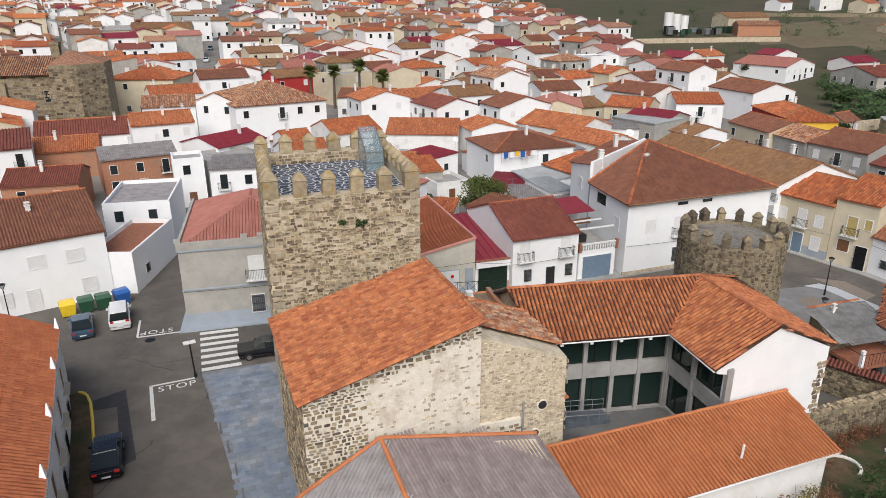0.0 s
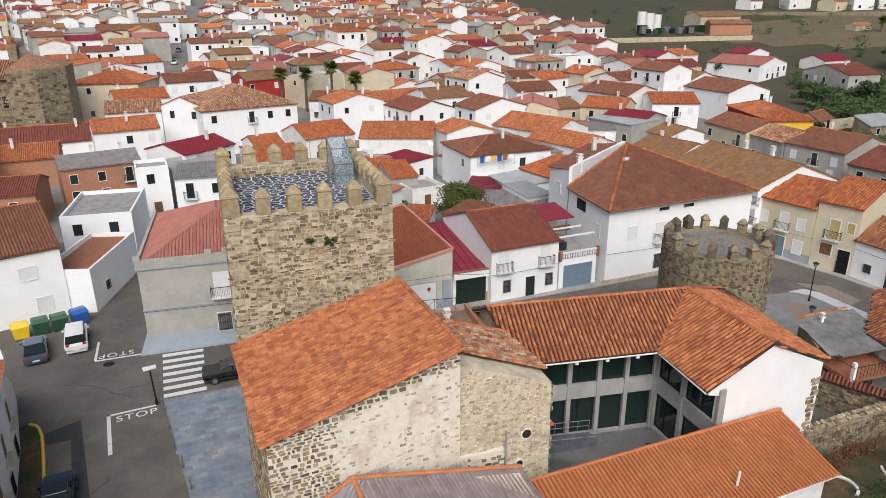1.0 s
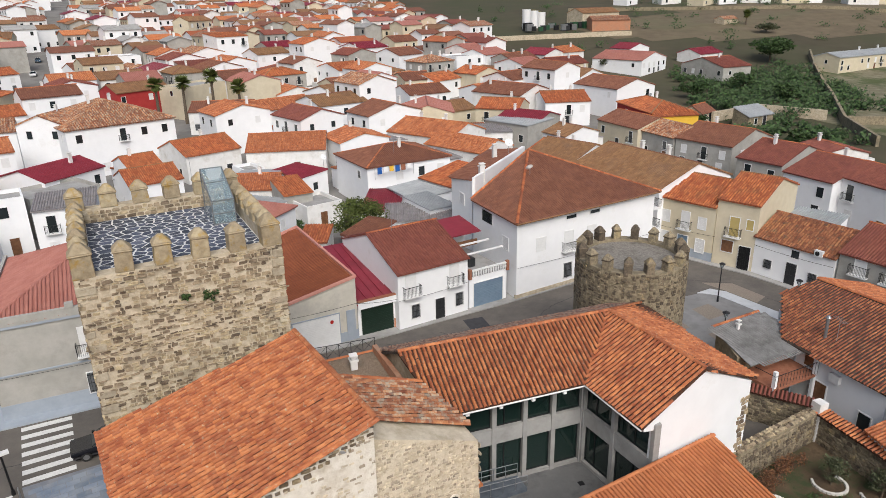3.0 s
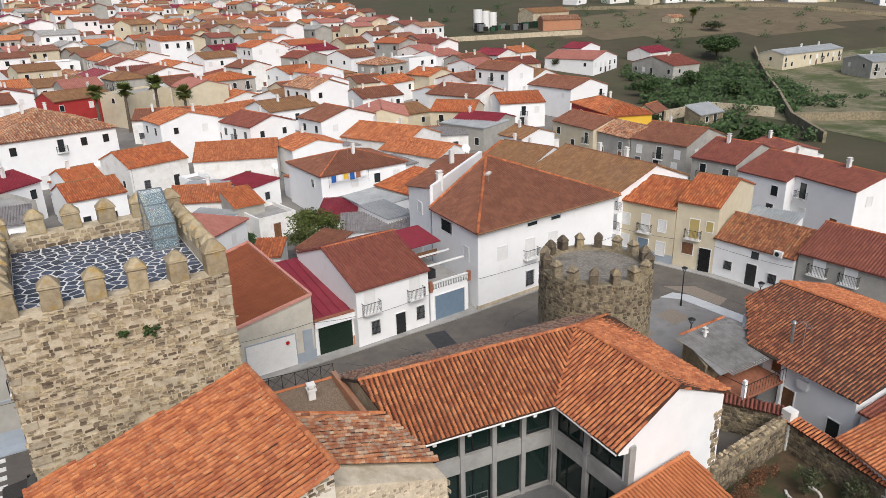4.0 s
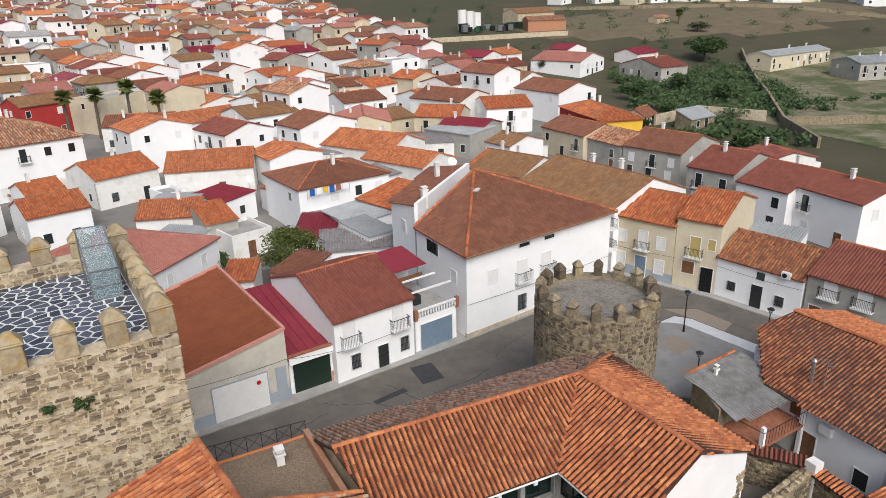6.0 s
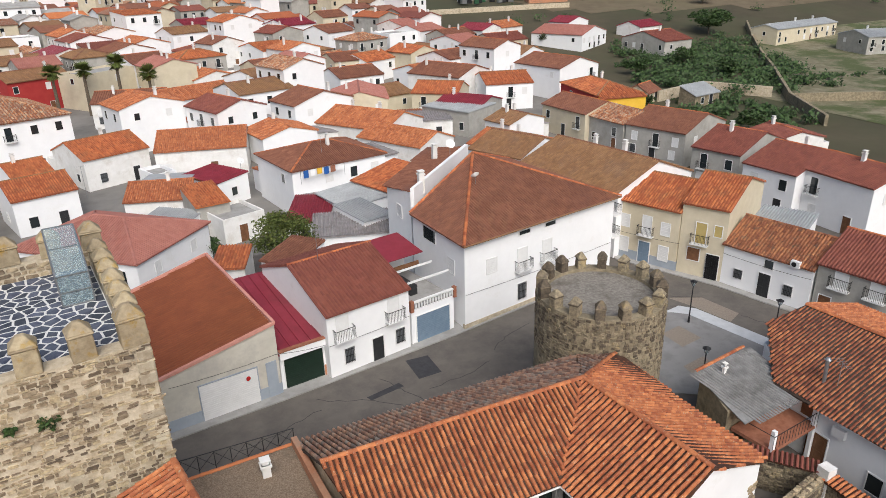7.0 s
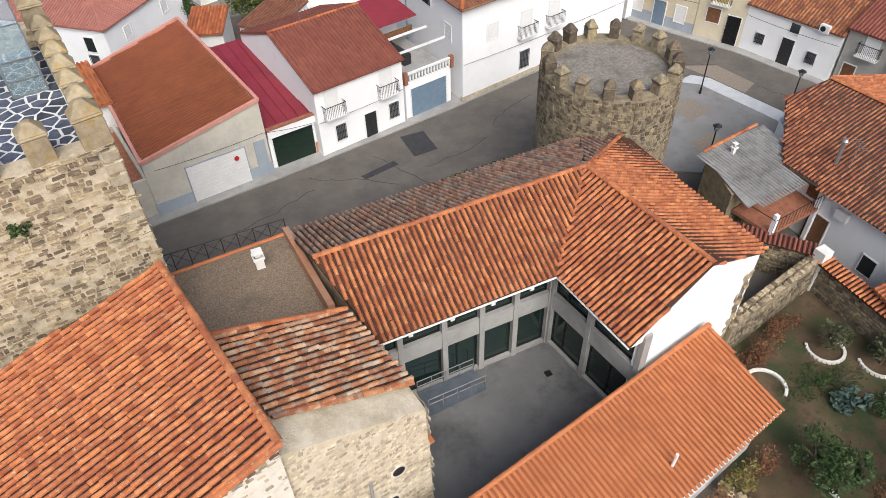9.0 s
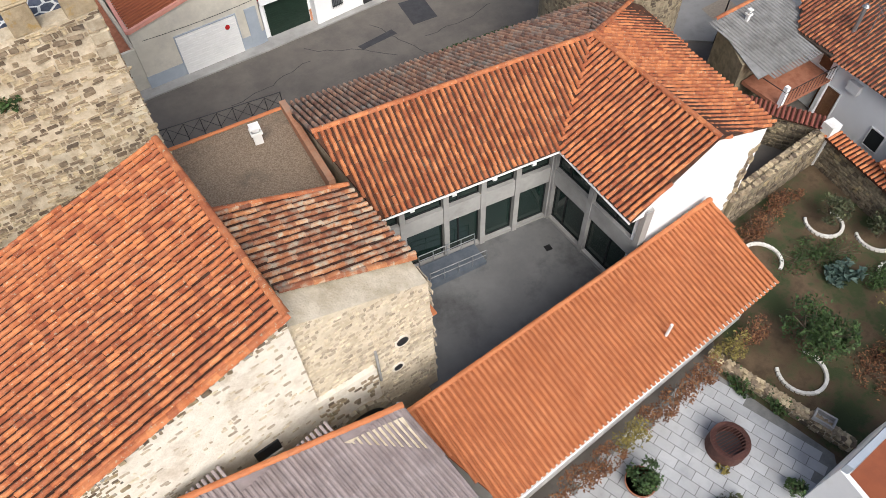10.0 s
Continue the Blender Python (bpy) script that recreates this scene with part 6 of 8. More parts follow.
def far_house(x, y, rot, w, d, h, r, rm, wm, rng):
    """A small distant house with eaves, gable roof, windows and chimney, added to the joined stock."""
    m = pose(x, y, rise_at(x, y), 0, 0, rot)

    def put(pts, faces, mat):
        b = len(FAR_V)
        FAR_V.extend([tuple(m @ Vector(p)) for p in pts])
        FAR_F.extend([tuple(b + i for i in f) for f in faces])
        FAR_I.extend([FAR_M.index(mat)] * len(faces))
    put([(0, 0, -1), (w, 0, -1), (w, d, -1), (0, d, -1), (0, 0, h), (w, 0, h), (w, d, h), (0, d, h), (0, d / 2, h + r), (w, d / 2, h + r)],
        [(0, 1, 5, 4), (1, 2, 6, 9, 5), (2, 3, 7, 6), (3, 0, 4, 8, 7)], wm)
    o = 0.3
    for s, ye in ((1, -o), (-1, d + o)):
        e = h - r * o / (d / 2)
        put([(-o, ye, e), (w + o, ye, e), (w + o, d / 2, h + r + 0.1), (-o, d / 2, h + r + 0.1), (-o, ye, e - 0.2), (w + o, ye, e - 0.2), (w + o, d / 2, h + r - 0.1), (-o, d / 2, h + r - 0.1)],
            [(0, 1, 2, 3), (4, 5, 1, 0), (1, 5, 6, 2), (4, 0, 3, 7), (5, 4, 7, 6)], rm)
    for k in range(3):
        for oz in ([h - 2.3, 0.9] if h > 5 else [1.0]):
            if rng.random() < 0.75:
                c = w * (k + 0.5) / 3
                put([(c - 0.5, -0.04, oz), (c + 0.5, -0.04, oz), (c + 0.5, -0.04, oz + 1.3), (c - 0.5, -0.04, oz + 1.3)], [(0, 1, 2, 3)], GLASS)
    if rng.random() < 0.6:
        a, b_ = w * rng.uniform(0.2, 0.8), d * 0.4
        put([(a + i, b_ + j, h + k) for k in (0.5, r + 1.2) for i, j in ((0, 0), (0.6, 0), (0.6, 0.6), (0, 0.6))], [(0, 1, 5, 4), (1, 2, 6, 5), (2, 3, 7, 6), (3, 0, 4, 7), (4, 5, 6, 7)], WHITE_OLD)


rng_far = random.Random(7)
count = 0
A22 = radians(21)
for j in range(-12, 72):
    for i in range(-40, 34):
        gx, gy = i * 10.2 + (i // 4) * 4.2 + rng_far.uniform(-1.6, 1.6), 60 + j * 9.8 + (j // 2) * 2.6 + rng_far.uniform(-1.2, 1.2)
        x, y = gx * math.cos(A22) - gy * math.sin(A22) + 30, gx * math.sin(A22) + gy * math.cos(A22)
        w, d, two = rng_far.uniform(8.5, 12.0), rng_far.uniform(8.5, 11.0), rng_far.random()
        pick = (rng_far.choices(range(8), (20, 15, 22, 10, 11, 12, 6, 4))[0], rng_far.randrange(6), rng_far.random(), rng_far.random())
        off = x * 0.927 - (y + 25) * 0.375 + 17
        far = math.hypot(x + 17, y + 25)
        view = (x + 17) * 0.28 + (y + 25) * 0.96
        if not in_town(x, y) or y < 58 or far > 880 or view < 60:
            continue
        side = (x + 17) * 0.96 - (y + 25) * 0.28
        if side < -0.88 * view - 12 or side > 0.95 * view:
            continue
        if any((x - a) ** 2 + (y - b) ** 2 < (q + 5.0) ** 2 for a, b, q in TAKEN):
            continue
        if far > 330 and two < 0.12:
            continue
        if y > 150 and abs(x - (-57.5 - 0.095 * (y - 178))) < 8.5:
            continue
        if -44 < x < -2 and 108 < y < 139:
            continue
        rm, rw = ROOFS[pick[0]]
        wm, ww = WALLS[pick[1]]
        h = 3.6 + 3.2 * (pick[2] > 0.3) + 2.6 * (pick[2] > 0.93) + rng_far.uniform(-0.4, 0.6)
        roof = "gable" if pick[3] < 0.62 else "gable_y" if pick[3] < 0.8 else "hip" if pick[3] < 0.9 else "flat" if pick[3] < 0.96 else "shed"
        if roof == "flat":
            rm, rw = CONCRETE, "flat concrete"
        turn = 21 - 90 * (two < 0.5) + rng_far.uniform(-5, 5)
        a = radians(turn)
        fx, fy = x - math.cos(a) * w / 2 + math.sin(a) * d / 2, y - math.sin(a) * w / 2 - math.cos(a) * d / 2
        label = f"{ww} house with {rw} roof"
        if far < 232:
            dressed((fx, fy, turn, w, d, h, 1.5, roof, rm, wm, 2, label), rng_far)
        else:
            far_house(fx, fy, turn, w, d * 0.82, h + 1.2, 1.25, rm, wm, rng_far)
far_town = new("distant_houses", bpy.data.meshes.new("distant_houses"))
far_town.data.from_pydata(FAR_V, [], FAR_F)
for mt in FAR_M:
    far_town.data.materials.append(mt)
far_town.data.polygons.foreach_set("material_index", FAR_I)
far_town.data.update()
tagged(far_town, "distant white houses with orange and red tiled roofs", "houses", kind="stuff")


# ---- street surfaces ----
def raised(name, outline, mat, label, z=0.12, kind="structure"):
    return tagged(part(name, upright(bmesh.new(), outline, -0.1, z), mat, None, label), category="pavement", kind=kind)


raised("pavement", [(-17.2, 21.6), (-8.1, 22.9), (6.9, 25.5), (16.2, 27.5), (26.5, 31.0), (26.3, 33.5), (16, 29.5), (-20, 24)], CONCRETE, "pale concrete pavement along the house fronts")
raised("pavement", [(29.2, 32.0), (31.7, 26.4), (33.5, 22.5), (35.6, 14.5), (38, 4.0), (39, 4.0), (37, 15), (34.6, 23), (30.0, 34)], CONCRETE, "concrete pavement in front of the eastern houses")
raised("pavement", [(-10, 9), (8, 9.6), (10.5, 17.2), (3, 16.9), (-8.4, 16.3), (-17, 15.2), (-17, 9)], SOIL, "planted strip along the castle foot", 0.08)
raised("pavement", [(-35.3, 19.8), (-25.0, 20.9), (-25.0, 21.6), (-34.8, 21.4), (-36.0, 38), (-36.8, 38)], GREYBLUE, "narrow grey pavement round the corner house", 0.14)
raised("pavement", [(-40.9, 10.8), (-41.6, 10.6), (-33.6, -14.6), (-32.2, -14.6), (-37.75, 4.3), (-38.6, 7.0), (-39.45, 9.25), (-40.0, 10.2)], SOIL, "weedy pavement strip beside the pale house", 0.12)
for a, b in (((-40.8, 10.85), (-40.4, 10.7)), ((-40.4, 10.7), (-40.0, 10.25)), ((-40.0, 10.25), (-39.5, 9.3)), ((-39.5, 9.3), (-38.7, 7.1)), ((-38.7, 7.1), (-37.8, 4.4))):
    tagged(part("kerb_marking", tube(bmesh.new(), (*a, 0.1), (*b, 0.1), 0.11, 6), PLASTIC_Y, None, "yellow painted kerb line beside the parked car"), category="kerb", kind="structure")


def patch(name, outline, mat, label, z=0.026):
    return tagged(new(name, mesh_of(name, [(x, y, z) for x, y in outline], [tuple(range(len(outline)))], mat)), label, "road marking", kind="structure")


patch("tar_patch", [(1.83, 23.84), (3.76, 23.77), (3.74, 21.06), (1.79, 20.95)], TAR, "black square asphalt repair in the street")
patch("tar_patch", [(-2.6, 20.5), (-2.4, 20.0), (0.4, 20.6), (0.2, 21.2)], TAR, "black strip of asphalt repair in the street")
patch("tar_patch", [(-38.95, 8.25), (-39.45, 9.6), (-37.5, 10.9), (-34.5, 1.95), (-35.3, 1.3), (-37.45, 8.5)], TAR, "black L-shaped asphalt repair beside the parked car")
CRACK = surface("tarred_crack", (0.05, 0.048, 0.045), (0.07, 0.066, 0.06), 4, 0.9, 0.2, 40)
rng_c = random.Random(4)
for x, y, dx, dy in ((-12, 18.6, 0.9, 0.35), (-6, 22, 0.8, -0.5), (2, 19.4, 0.95, 0.2), (9, 22, 0.8, 0.5), (18, 24, 0.9, -0.3), (-1, 22.4, 0.3, -0.95), (22, 21, 0.5, 0.8), (-36, 14.5, 0.9, 0.2), (-34, 4, -0.3, -0.9), (-40, 16, 0.8, -0.4), (26, 25, 0.7, -0.7), (31, 17, 0.3, -0.95)):
    pts, px, py = [], x, y
    for _ in range(14):
        pts.append((px, py))
        px, py = px + dx * 0.5 + rng_c.uniform(-0.2, 0.2), py + dy * 0.5 + rng_c.uniform(-0.2, 0.2)
    patch("crack", [(a, b) for a, b in pts] + [(a - dy * 0.07, b + dx * 0.07) for a, b in reversed(pts)], CRACK, "dark sealed crack in the asphalt", 0.0245)
CA, CB, CC, CD = Vector((-30.4, 20.1)), Vector((-33.6, 19.7)), Vector((-29.25, 13.2)), Vector((-32.25, 12.6))
crossing = thing("zebra_crossing", "white zebra crossing stripes on the asphalt", "road marking", kind="structure")
for i in range(7):
    t0, t1 = i / 6.55, i / 6.55 + 0.075
    q = [CB.lerp(CD, t0), CA.lerp(CC, t0), CA.lerp(CC, t1), CB.lerp(CD, t1)]
    piece("stripe", mesh_of("stripe", [(p.x, p.y, 0.027) for p in q], [(0, 1, 2, 3)], PAINT), crossing)
for q in ([(-35.75, 10.9), (-32.6, 11.7), (-32.65, 11.9), (-35.85, 11.1)], [(-35.85, 11.1), (-35.6, 11.1), (-34.3, 6.3), (-34.55, 6.2)], [(-38.8, 19.5), (-34.9, 20.1), (-34.95, 20.3), (-38.95, 19.7)], [(-38.95, 19.7), (-38.75, 19.7), (-39.35, 23.1), (-39.55, 23.1)]):
    patch("stop_line", q, PAINT, "white stop line painted on the asphalt")
for x, y, rot in ((-35.0, 10.1, 14), (-36.1, 21.1, 190)):
    txt = bpy.data.curves.new("stop_lettering", "FONT")
    txt.body, txt.size, txt.extrude = "STOP", 1.05, 0.004
    txt.space_character = 1.15
    txt.materials.append(PAINT)
    ob = new("stop_lettering", txt)
    ob.matrix_basis = pose(x, y, 0.03, 0, 0, rot)
    tagged(ob, "white painted word on the asphalt", "road marking", kind="structure")
manhole = tagged(part("manhole", tube(bmesh.new(), (-37.6, 18.9, 0), (-37.6, 18.9, 0.03), 0.45, 20), IRON, None, "round iron manhole cover in the asphalt"), category="manhole")

# granite pavement beside the castle hall, stone by stone
walk_way = raised("paved_walk", [(-32.2, 12.3), (-25.8, 13.4), (-22.9, -6.5), (-25.5, -9.0), (-27.0, -4.5)], PAVEJOINT, "blue-grey granite paved walk beside the castle hall", 0.13)
pav = bmesh.new()
bmesh.ops.recalc_face_normals(box(pav, -0.39, 0.39, -0.24, 0.24, -0.02, 0.012), faces=pav.faces)
pav_me = bpy.data.meshes.new("paver")
pav.to_mesh(pav_me)
pav.free()
pav_me.materials.append(PAVER)
WALKP = [(-31.8, 12.0), (-26.0, 13.0), (-23.2, -6.5), (-25.4, -8.6), (-26.8, -4.6)]
ang = radians(14)
n_p = 0
for i in range(-20, 20):
    for j in range(-30, 32):
        u, v = (i + (0.5 if j % 2 else 0)) * 0.82, j * 0.52
        x, y = -27.5 + u * math.cos(ang) - v * math.sin(ang), 3.0 + u * math.sin(ang) + v * math.cos(ang)
        if inside(WALKP, np.array([x]), np.array([y]))[0] and n_p < 300:
            piece("paver", pav_me, walk_way, pose(x, y, 0.13, 0, 0, 14))
            n_p += 1

# ---- lamps, bollards ----
def street_lamp(x, y, h, label, rot=0):
    top = thing("street_lamp", label, "street lamp", pose(x, y, 0, 0, 0, rot), "street lamps")
    part("base", tube(bmesh.new(), (0, 0, 0), (0, 0, 0.7), 0.11, 10, 0.08), IRON, top)
    part("pole", tube(bmesh.new(), (0, 0, 0.7), (0, 0, h - 0.45), 0.055, 8, 0.045), IRON, top)
    for s in (-1, 1):
        part("bracket", tube(bmesh.new(), (0, 0, h - 0.5), (0.28 * s, 0, h - 0.1), 0.02, 6), IRON, top)
    part("glass_body", tube(bmesh.new(), (0, 0, h - 0.45), (0, 0, h - 0.08), 0.13, 6, 0.27), GLASS_CLEAR, top)
    part("cap", tube(bmesh.new(), (0, 0, h - 0.08), (0, 0, h + 0.06), 0.33, 6, 0.1), IRON, top)
    return top


street_lamp(26.0, 18.1, 4.1, "tall black iron street lamp on the square")
street_lamp(29.4, 12.3, 4.1, "black iron street lamp beside the tiled house")
street_lamp(19.0, 9.6, 4.1, "black iron street lamp beside the shed")
street_lamp(-50.8, 24.1, 4.0, "black iron street lamp before the long white house")
sl = thing("street_lamp", "black pole with flat white lamp head by the zebra crossing", "street lamp", pose(-32.6, 11.95, 0, 0, 0, 20), "street lamps")
part("base", tube(bmesh.new(), (0, 0, 0), (0, 0, 0.35), 0.13, 10, 0.1), IRON, sl)
part("pole", tube(bmesh.new(), (0, 0, 0.3), (-0.1, 0, 3.0), 0.07, 8, 0.06), IRON, sl)
part("head", boxes((-0.55, 0.35, -0.2, 0.2, 3.0, 3.12)), FRAMEW, sl)
part("stem", tube(bmesh.new(), (-0.1, 0, 3.1), (-0.1, 0, 3.5), 0.03, 6), ALU, sl)
for x, y in ((-32.0, 11.0), (-31.2, 8.6), (-30.4, 6.2), (-29.5, 3.8), (-28.7, 1.6), (-27.9, -0.8), (-27.2, -3.2)):
    bl = thing("bollard", "short grey iron bollard along the paved walk", "bollard", pose(x, y, 0.1), "bollards along the walk")
    part("post", tube(bmesh.new(), (0, 0, 0), (0, 0, 0.85), 0.06, 10, 0.05), ALU, bl)
    part("knob", tube(bmesh.new(), (0, 0, 0.85), (0, 0, 1.0), 0.075, 10, 0.03), ALU, bl)


# ---- cars ----
def car(label, x, y, rot, paint_, L=4.2, W=1.75, H=1.45, kind="hatch"):
    top = thing("car", label, "car", pose(x, y, 0.02, 0, 0, rot), "parked cars")
    prof = {"hatch": [(-0.5, 0.30), (-0.5, 0.62), (-0.30, 0.66), (-0.13, 0.99), (0.20, 1.0), (0.44, 0.72), (0.5, 0.62), (0.5, 0.30)],
            "van": [(-0.5, 0.28), (-0.5, 0.55), (-0.34, 0.60), (-0.2, 0.97), (0.30, 1.0), (0.48, 0.95), (0.5, 0.55), (0.5, 0.28)],
            "saloon": [(-0.5, 0.34), (-0.5, 0.62), (-0.22, 0.68), (-0.08, 0.99), (0.18, 1.0), (0.33, 0.72), (0.5, 0.68), (0.5, 0.34)]}[kind]
    waist = 0.66 if kind != "van" else 0.60
    lower = [(px, min(pz, waist)) for px, pz in prof]
    bm = bmesh.new()
    prism(bm, [(a * L, -W / 2, max(b * H, 0.22)) for a, b in lower], [(a * L, W / 2, max(b * H, 0.22)) for a, b in lower])
    box(bm, -L * 0.48, L * 0.48, -W * 0.47, W * 0.47, 0.2, 0.42)
    bmesh.ops.bevel(bm, geom=[e for e in bm.edges], offset=0.07, segments=2, affect="EDGES")
    part("body", bm, paint_, top, smooth=False)
    cab = [p for p in prof if p[1] >= waist - 0.001]
    cab = [(cab[0][0], waist - 0.02)] + [p for p in cab[0:] if p[1] > waist] + [(cab[-1][0], waist - 0.02)]
    bm = prism(bmesh.new(), [(a * L, -W * (0.46 if b < 0.9 else 0.38), b * H) for a, b in cab], [(a * L, W * (0.46 if b < 0.9 else 0.38), b * H) for a, b in cab])
    bmesh.ops.bevel(bm, geom=[e for e in bm.edges], offset=0.05, segments=2, affect="EDGES")
    part("glasshouse", bm, GLASS, top, "dark car glazing")
    roof = [a for a, b in cab if b > 0.9]
    bm = boxes((min(roof) * L + 0.05, max(roof) * L - 0.05, -W * 0.385, W * 0.385, H * 0.98, H * 1.015))
    bmesh.ops.bevel(bm, geom=[e for e in bm.edges], offset=0.02, segments=1, affect="EDGES")
    part("roof", bm, paint_, top)
    for s in (-1, 1):
        for a in (-0.31, 0.31):
            wh = part("wheel", tube(bmesh.new(), (a * L, s * (W / 2 - 0.2), 0.31), (a * L, s * (W / 2 + 0.01), 0.31), 0.31, 18), RUBBER, top)
            part("rim", tube(bmesh.new(), (a * L, s * (W / 2 - 0.02), 0.31), (a * L, s * (W / 2 + 0.02), 0.31), 0.19, 12), ALU, wh)
        part("pillar", boxes((-0.02 * L, 0.01 * L, s * W * 0.44 - 0.02, s * W * 0.44 + 0.02, waist * H, H * 0.97)), paint_, top)
        part("mirror", boxes((-0.2 * L, -0.16 * L, s * W * 0.5, s * (W * 0.5 + 0.18), waist * H, waist * H + 0.14)), paint_, top)
        part("tail_light", boxes((0.485 * L, 0.503 * L, s * W * 0.36 - 0.14, s * W * 0.36 + 0.14, H * 0.5, H * 0.6)), LAMP_RED, top)
        part("headlight", boxes((-0.503 * L, -0.485 * L, s * W * 0.36 - 0.16, s * W * 0.36 + 0.16, H * 0.44, H * 0.52)), FRAMEW, top)
    for e in (-1, 1):
        part("number_plate", boxes((e * L * 0.5 - 0.01, e * L * 0.5 + 0.012, -0.26, 0.26, 0.45, 0.57)), FRAMEW, top)
    return top


car("black hatchback parked by the yellow kerb line", -36.1, 1.75, 104 + 180, CAR_BLACK)
car("blue-grey hatchback parked by the recycling bins", -43.9, 21.6, 290, CAR_BLUE)
car("white van-like car parked by the recycling bins", -41.1, 23.0, 286, CAR_WHITE, 4.2, 1.75, 1.8, "van")
car("black saloon car parked beside the corner house", -27.4, 14.9, 8, CAR_BLACK, 4.6, 1.75, 1.4, "saloon")


def container(x, y, rot, mat, label):
    top = thing("recycling_bin", label, "bin", pose(x, y, 0.02, 0, 0, rot), "bins by the wall")
    bm = prism(bmesh.new(), [(-0.55, -0.5, 0.12), (0.55, -0.5, 0.12), (0.55, 0.5, 0.12), (-0.55, 0.5, 0.12)], [(-0.68, -0.6, 1.2), (0.68, -0.6, 1.2), (0.68, 0.6, 1.2), (-0.68, 0.6, 1.2)])
    part("body", bm, mat, top)
    bm = prism(bmesh.new(), [(-0.7, -0.62, 1.2), (0.7, -0.62, 1.2), (0.7, 0.62, 1.2), (-0.7, 0.62, 1.2)], [(-0.6, -0.3, 1.5), (0.6, -0.3, 1.5), (0.6, 0.4, 1.5), (-0.6, 0.4, 1.5)])
    part("lid", bm, mat, top)
    for sx in (-0.5, 0.5):
        for sy in (-0.4, 0.4):
            part("wheel", tube(bmesh.new(), (sx - 0.03, sy, 0.09), (sx + 0.03, sy, 0.09), 0.09, 8), RUBBER, top)


container(-46.3, 25.3, 25, PLASTIC_Y, "yellow plastic recycling bin against the white wall")
container(-44.9, 26.0, 25, PLASTIC_G, "dark green plastic waste bin against the white wall")
container(-43.5, 26.5, 25, PLASTIC_G, "dark green plastic waste bin against the white wall")
container(-42.1, 27.4, 35, PLASTIC_B, "blue plastic paper bin against the white wall")

# ---- little square east of the round tower ----
BAND = surface("pale_granite_band", (0.48, 0.50, 0.52), (0.58, 0.60, 0.62), 1.2, 0.8, 0.1, 30, 0.08)
SANDSLAB = surface("exposed_aggregate_slab", (0.24, 0.20, 0.16), (0.32, 0.27, 0.22), 8, 0.9, 0.3, 40)
raised("square_pavement", [(15.5, 12.0), (16.0, 20.0), (25.6, 20.3), (27.2, 19.5), (28.6, 11.8), (25.0, 9.8), (20.0, 9.0)], SQUARE, "grey concrete square beside the round tower", 0.13)
raised("square_band", [(25.6, 20.5), (27.4, 20.8), (28.4, 19.6), (30.0, 12.0), (28.6, 11.7), (27.0, 19.2)], BAND, "pale blue-grey granite band round the square", 0.15)
for q in ([(17.6, 14.2), (20.0, 14.6), (20.0, 17.0), (17.8, 16.8)], [(20.4, 10.6), (23.0, 11.2), (23.0, 13.4), (20.6, 13.0)], [(22.6, 15.2), (25.0, 15.6), (24.8, 18.0), (22.6, 17.6)]):
    patch("aggregate_slab", q, SANDSLAB, "brown exposed-aggregate slab in the square", 0.136)
patch("sand_patch", [(27.8, 22.6), (30.6, 21.2), (31.2, 17.4), (29.4, 16.6), (28.6, 20.2)], SANDSLAB, "sandy worn patch on the asphalt", 0.027)

# ---- shed, tiled house and walls east of the courtyard building ----
shed = thing("shed", "shed with weathered grey corrugated roof and brown tiled balcony", "shed")
SH = [(15.4, 7.2, 4.5), (21.1, 7.8, 4.5), (20.7, 3.0, 4.0), (14.7, 2.3, 4.0)]
part("roof", slab(bmesh.new(), SH, 0.06), FIBRE_DARK := surface("blackened_corrugated_sheet", (0.22, 0.215, 0.21), (0.34, 0.335, 0.33), 1.2, 0.85, 0.2, 30, 0.06, stain=(0.10, 0.095, 0.09), stain_scale=0.5), shed)
tiles(shed, SH, FIBRE_DARK, 0.24, 4.4, 0.06, 5, 0, (0, 0), 0.2)
ridge_tiles(shed, (15.5, 7.2, 4.55), (20.6, 8.0, 4.55), TILE_OLD, 0.14, 0.4)
part("wall", prism(bmesh.new(), [(15.7, 6.9, -0.3), (20.4, 7.7, -0.3), (20.2, 4.6, -0.3), (14.7, 3.6, -0.3)], [(15.7, 6.9, 4.35), (20.4, 7.7, 4.35), (20.2, 4.6, 4.05), (14.7, 3.6, 4.0)]), MORTAR_DARK, shed)
part("balcony_floor", upright(bmesh.new(), [(15.2, 3.6), (19.9, 4.4), (20.0, 1.4), (15.6, 0.9)], 2.5, 2.72), TERRACOTTA, shed)
for i in range(15):
    p = Vector((15.6, 0.92, 2.72)).lerp(Vector((20.0, 1.42, 2.72)), i / 14)
    part("rail_bar", tube(bmesh.new(), p, p + Vector((0, 0, 0.95)), 0.014, 5), IRON, shed)
part("handrail", tube(bmesh.new(), (15.6, 0.92, 3.68), (20.0, 1.42, 3.68), 0.025, 6), IRON, shed)
part("handrail", tube(bmesh.new(), (15.6, 0.92, 3.68), (15.2, 3.4, 3.68), 0.025, 6), IRON, shed)
for x, y in ((15.7, 1.05), (19.8, 1.5)):
    part("post", boxes((x - 0.12, x + 0.12, y - 0.12, y + 0.12, -0.2, 4.0)), WHITE, shed)
chimney(shed, 17.2, 6.4, 4.2, 0.7, 0.2)

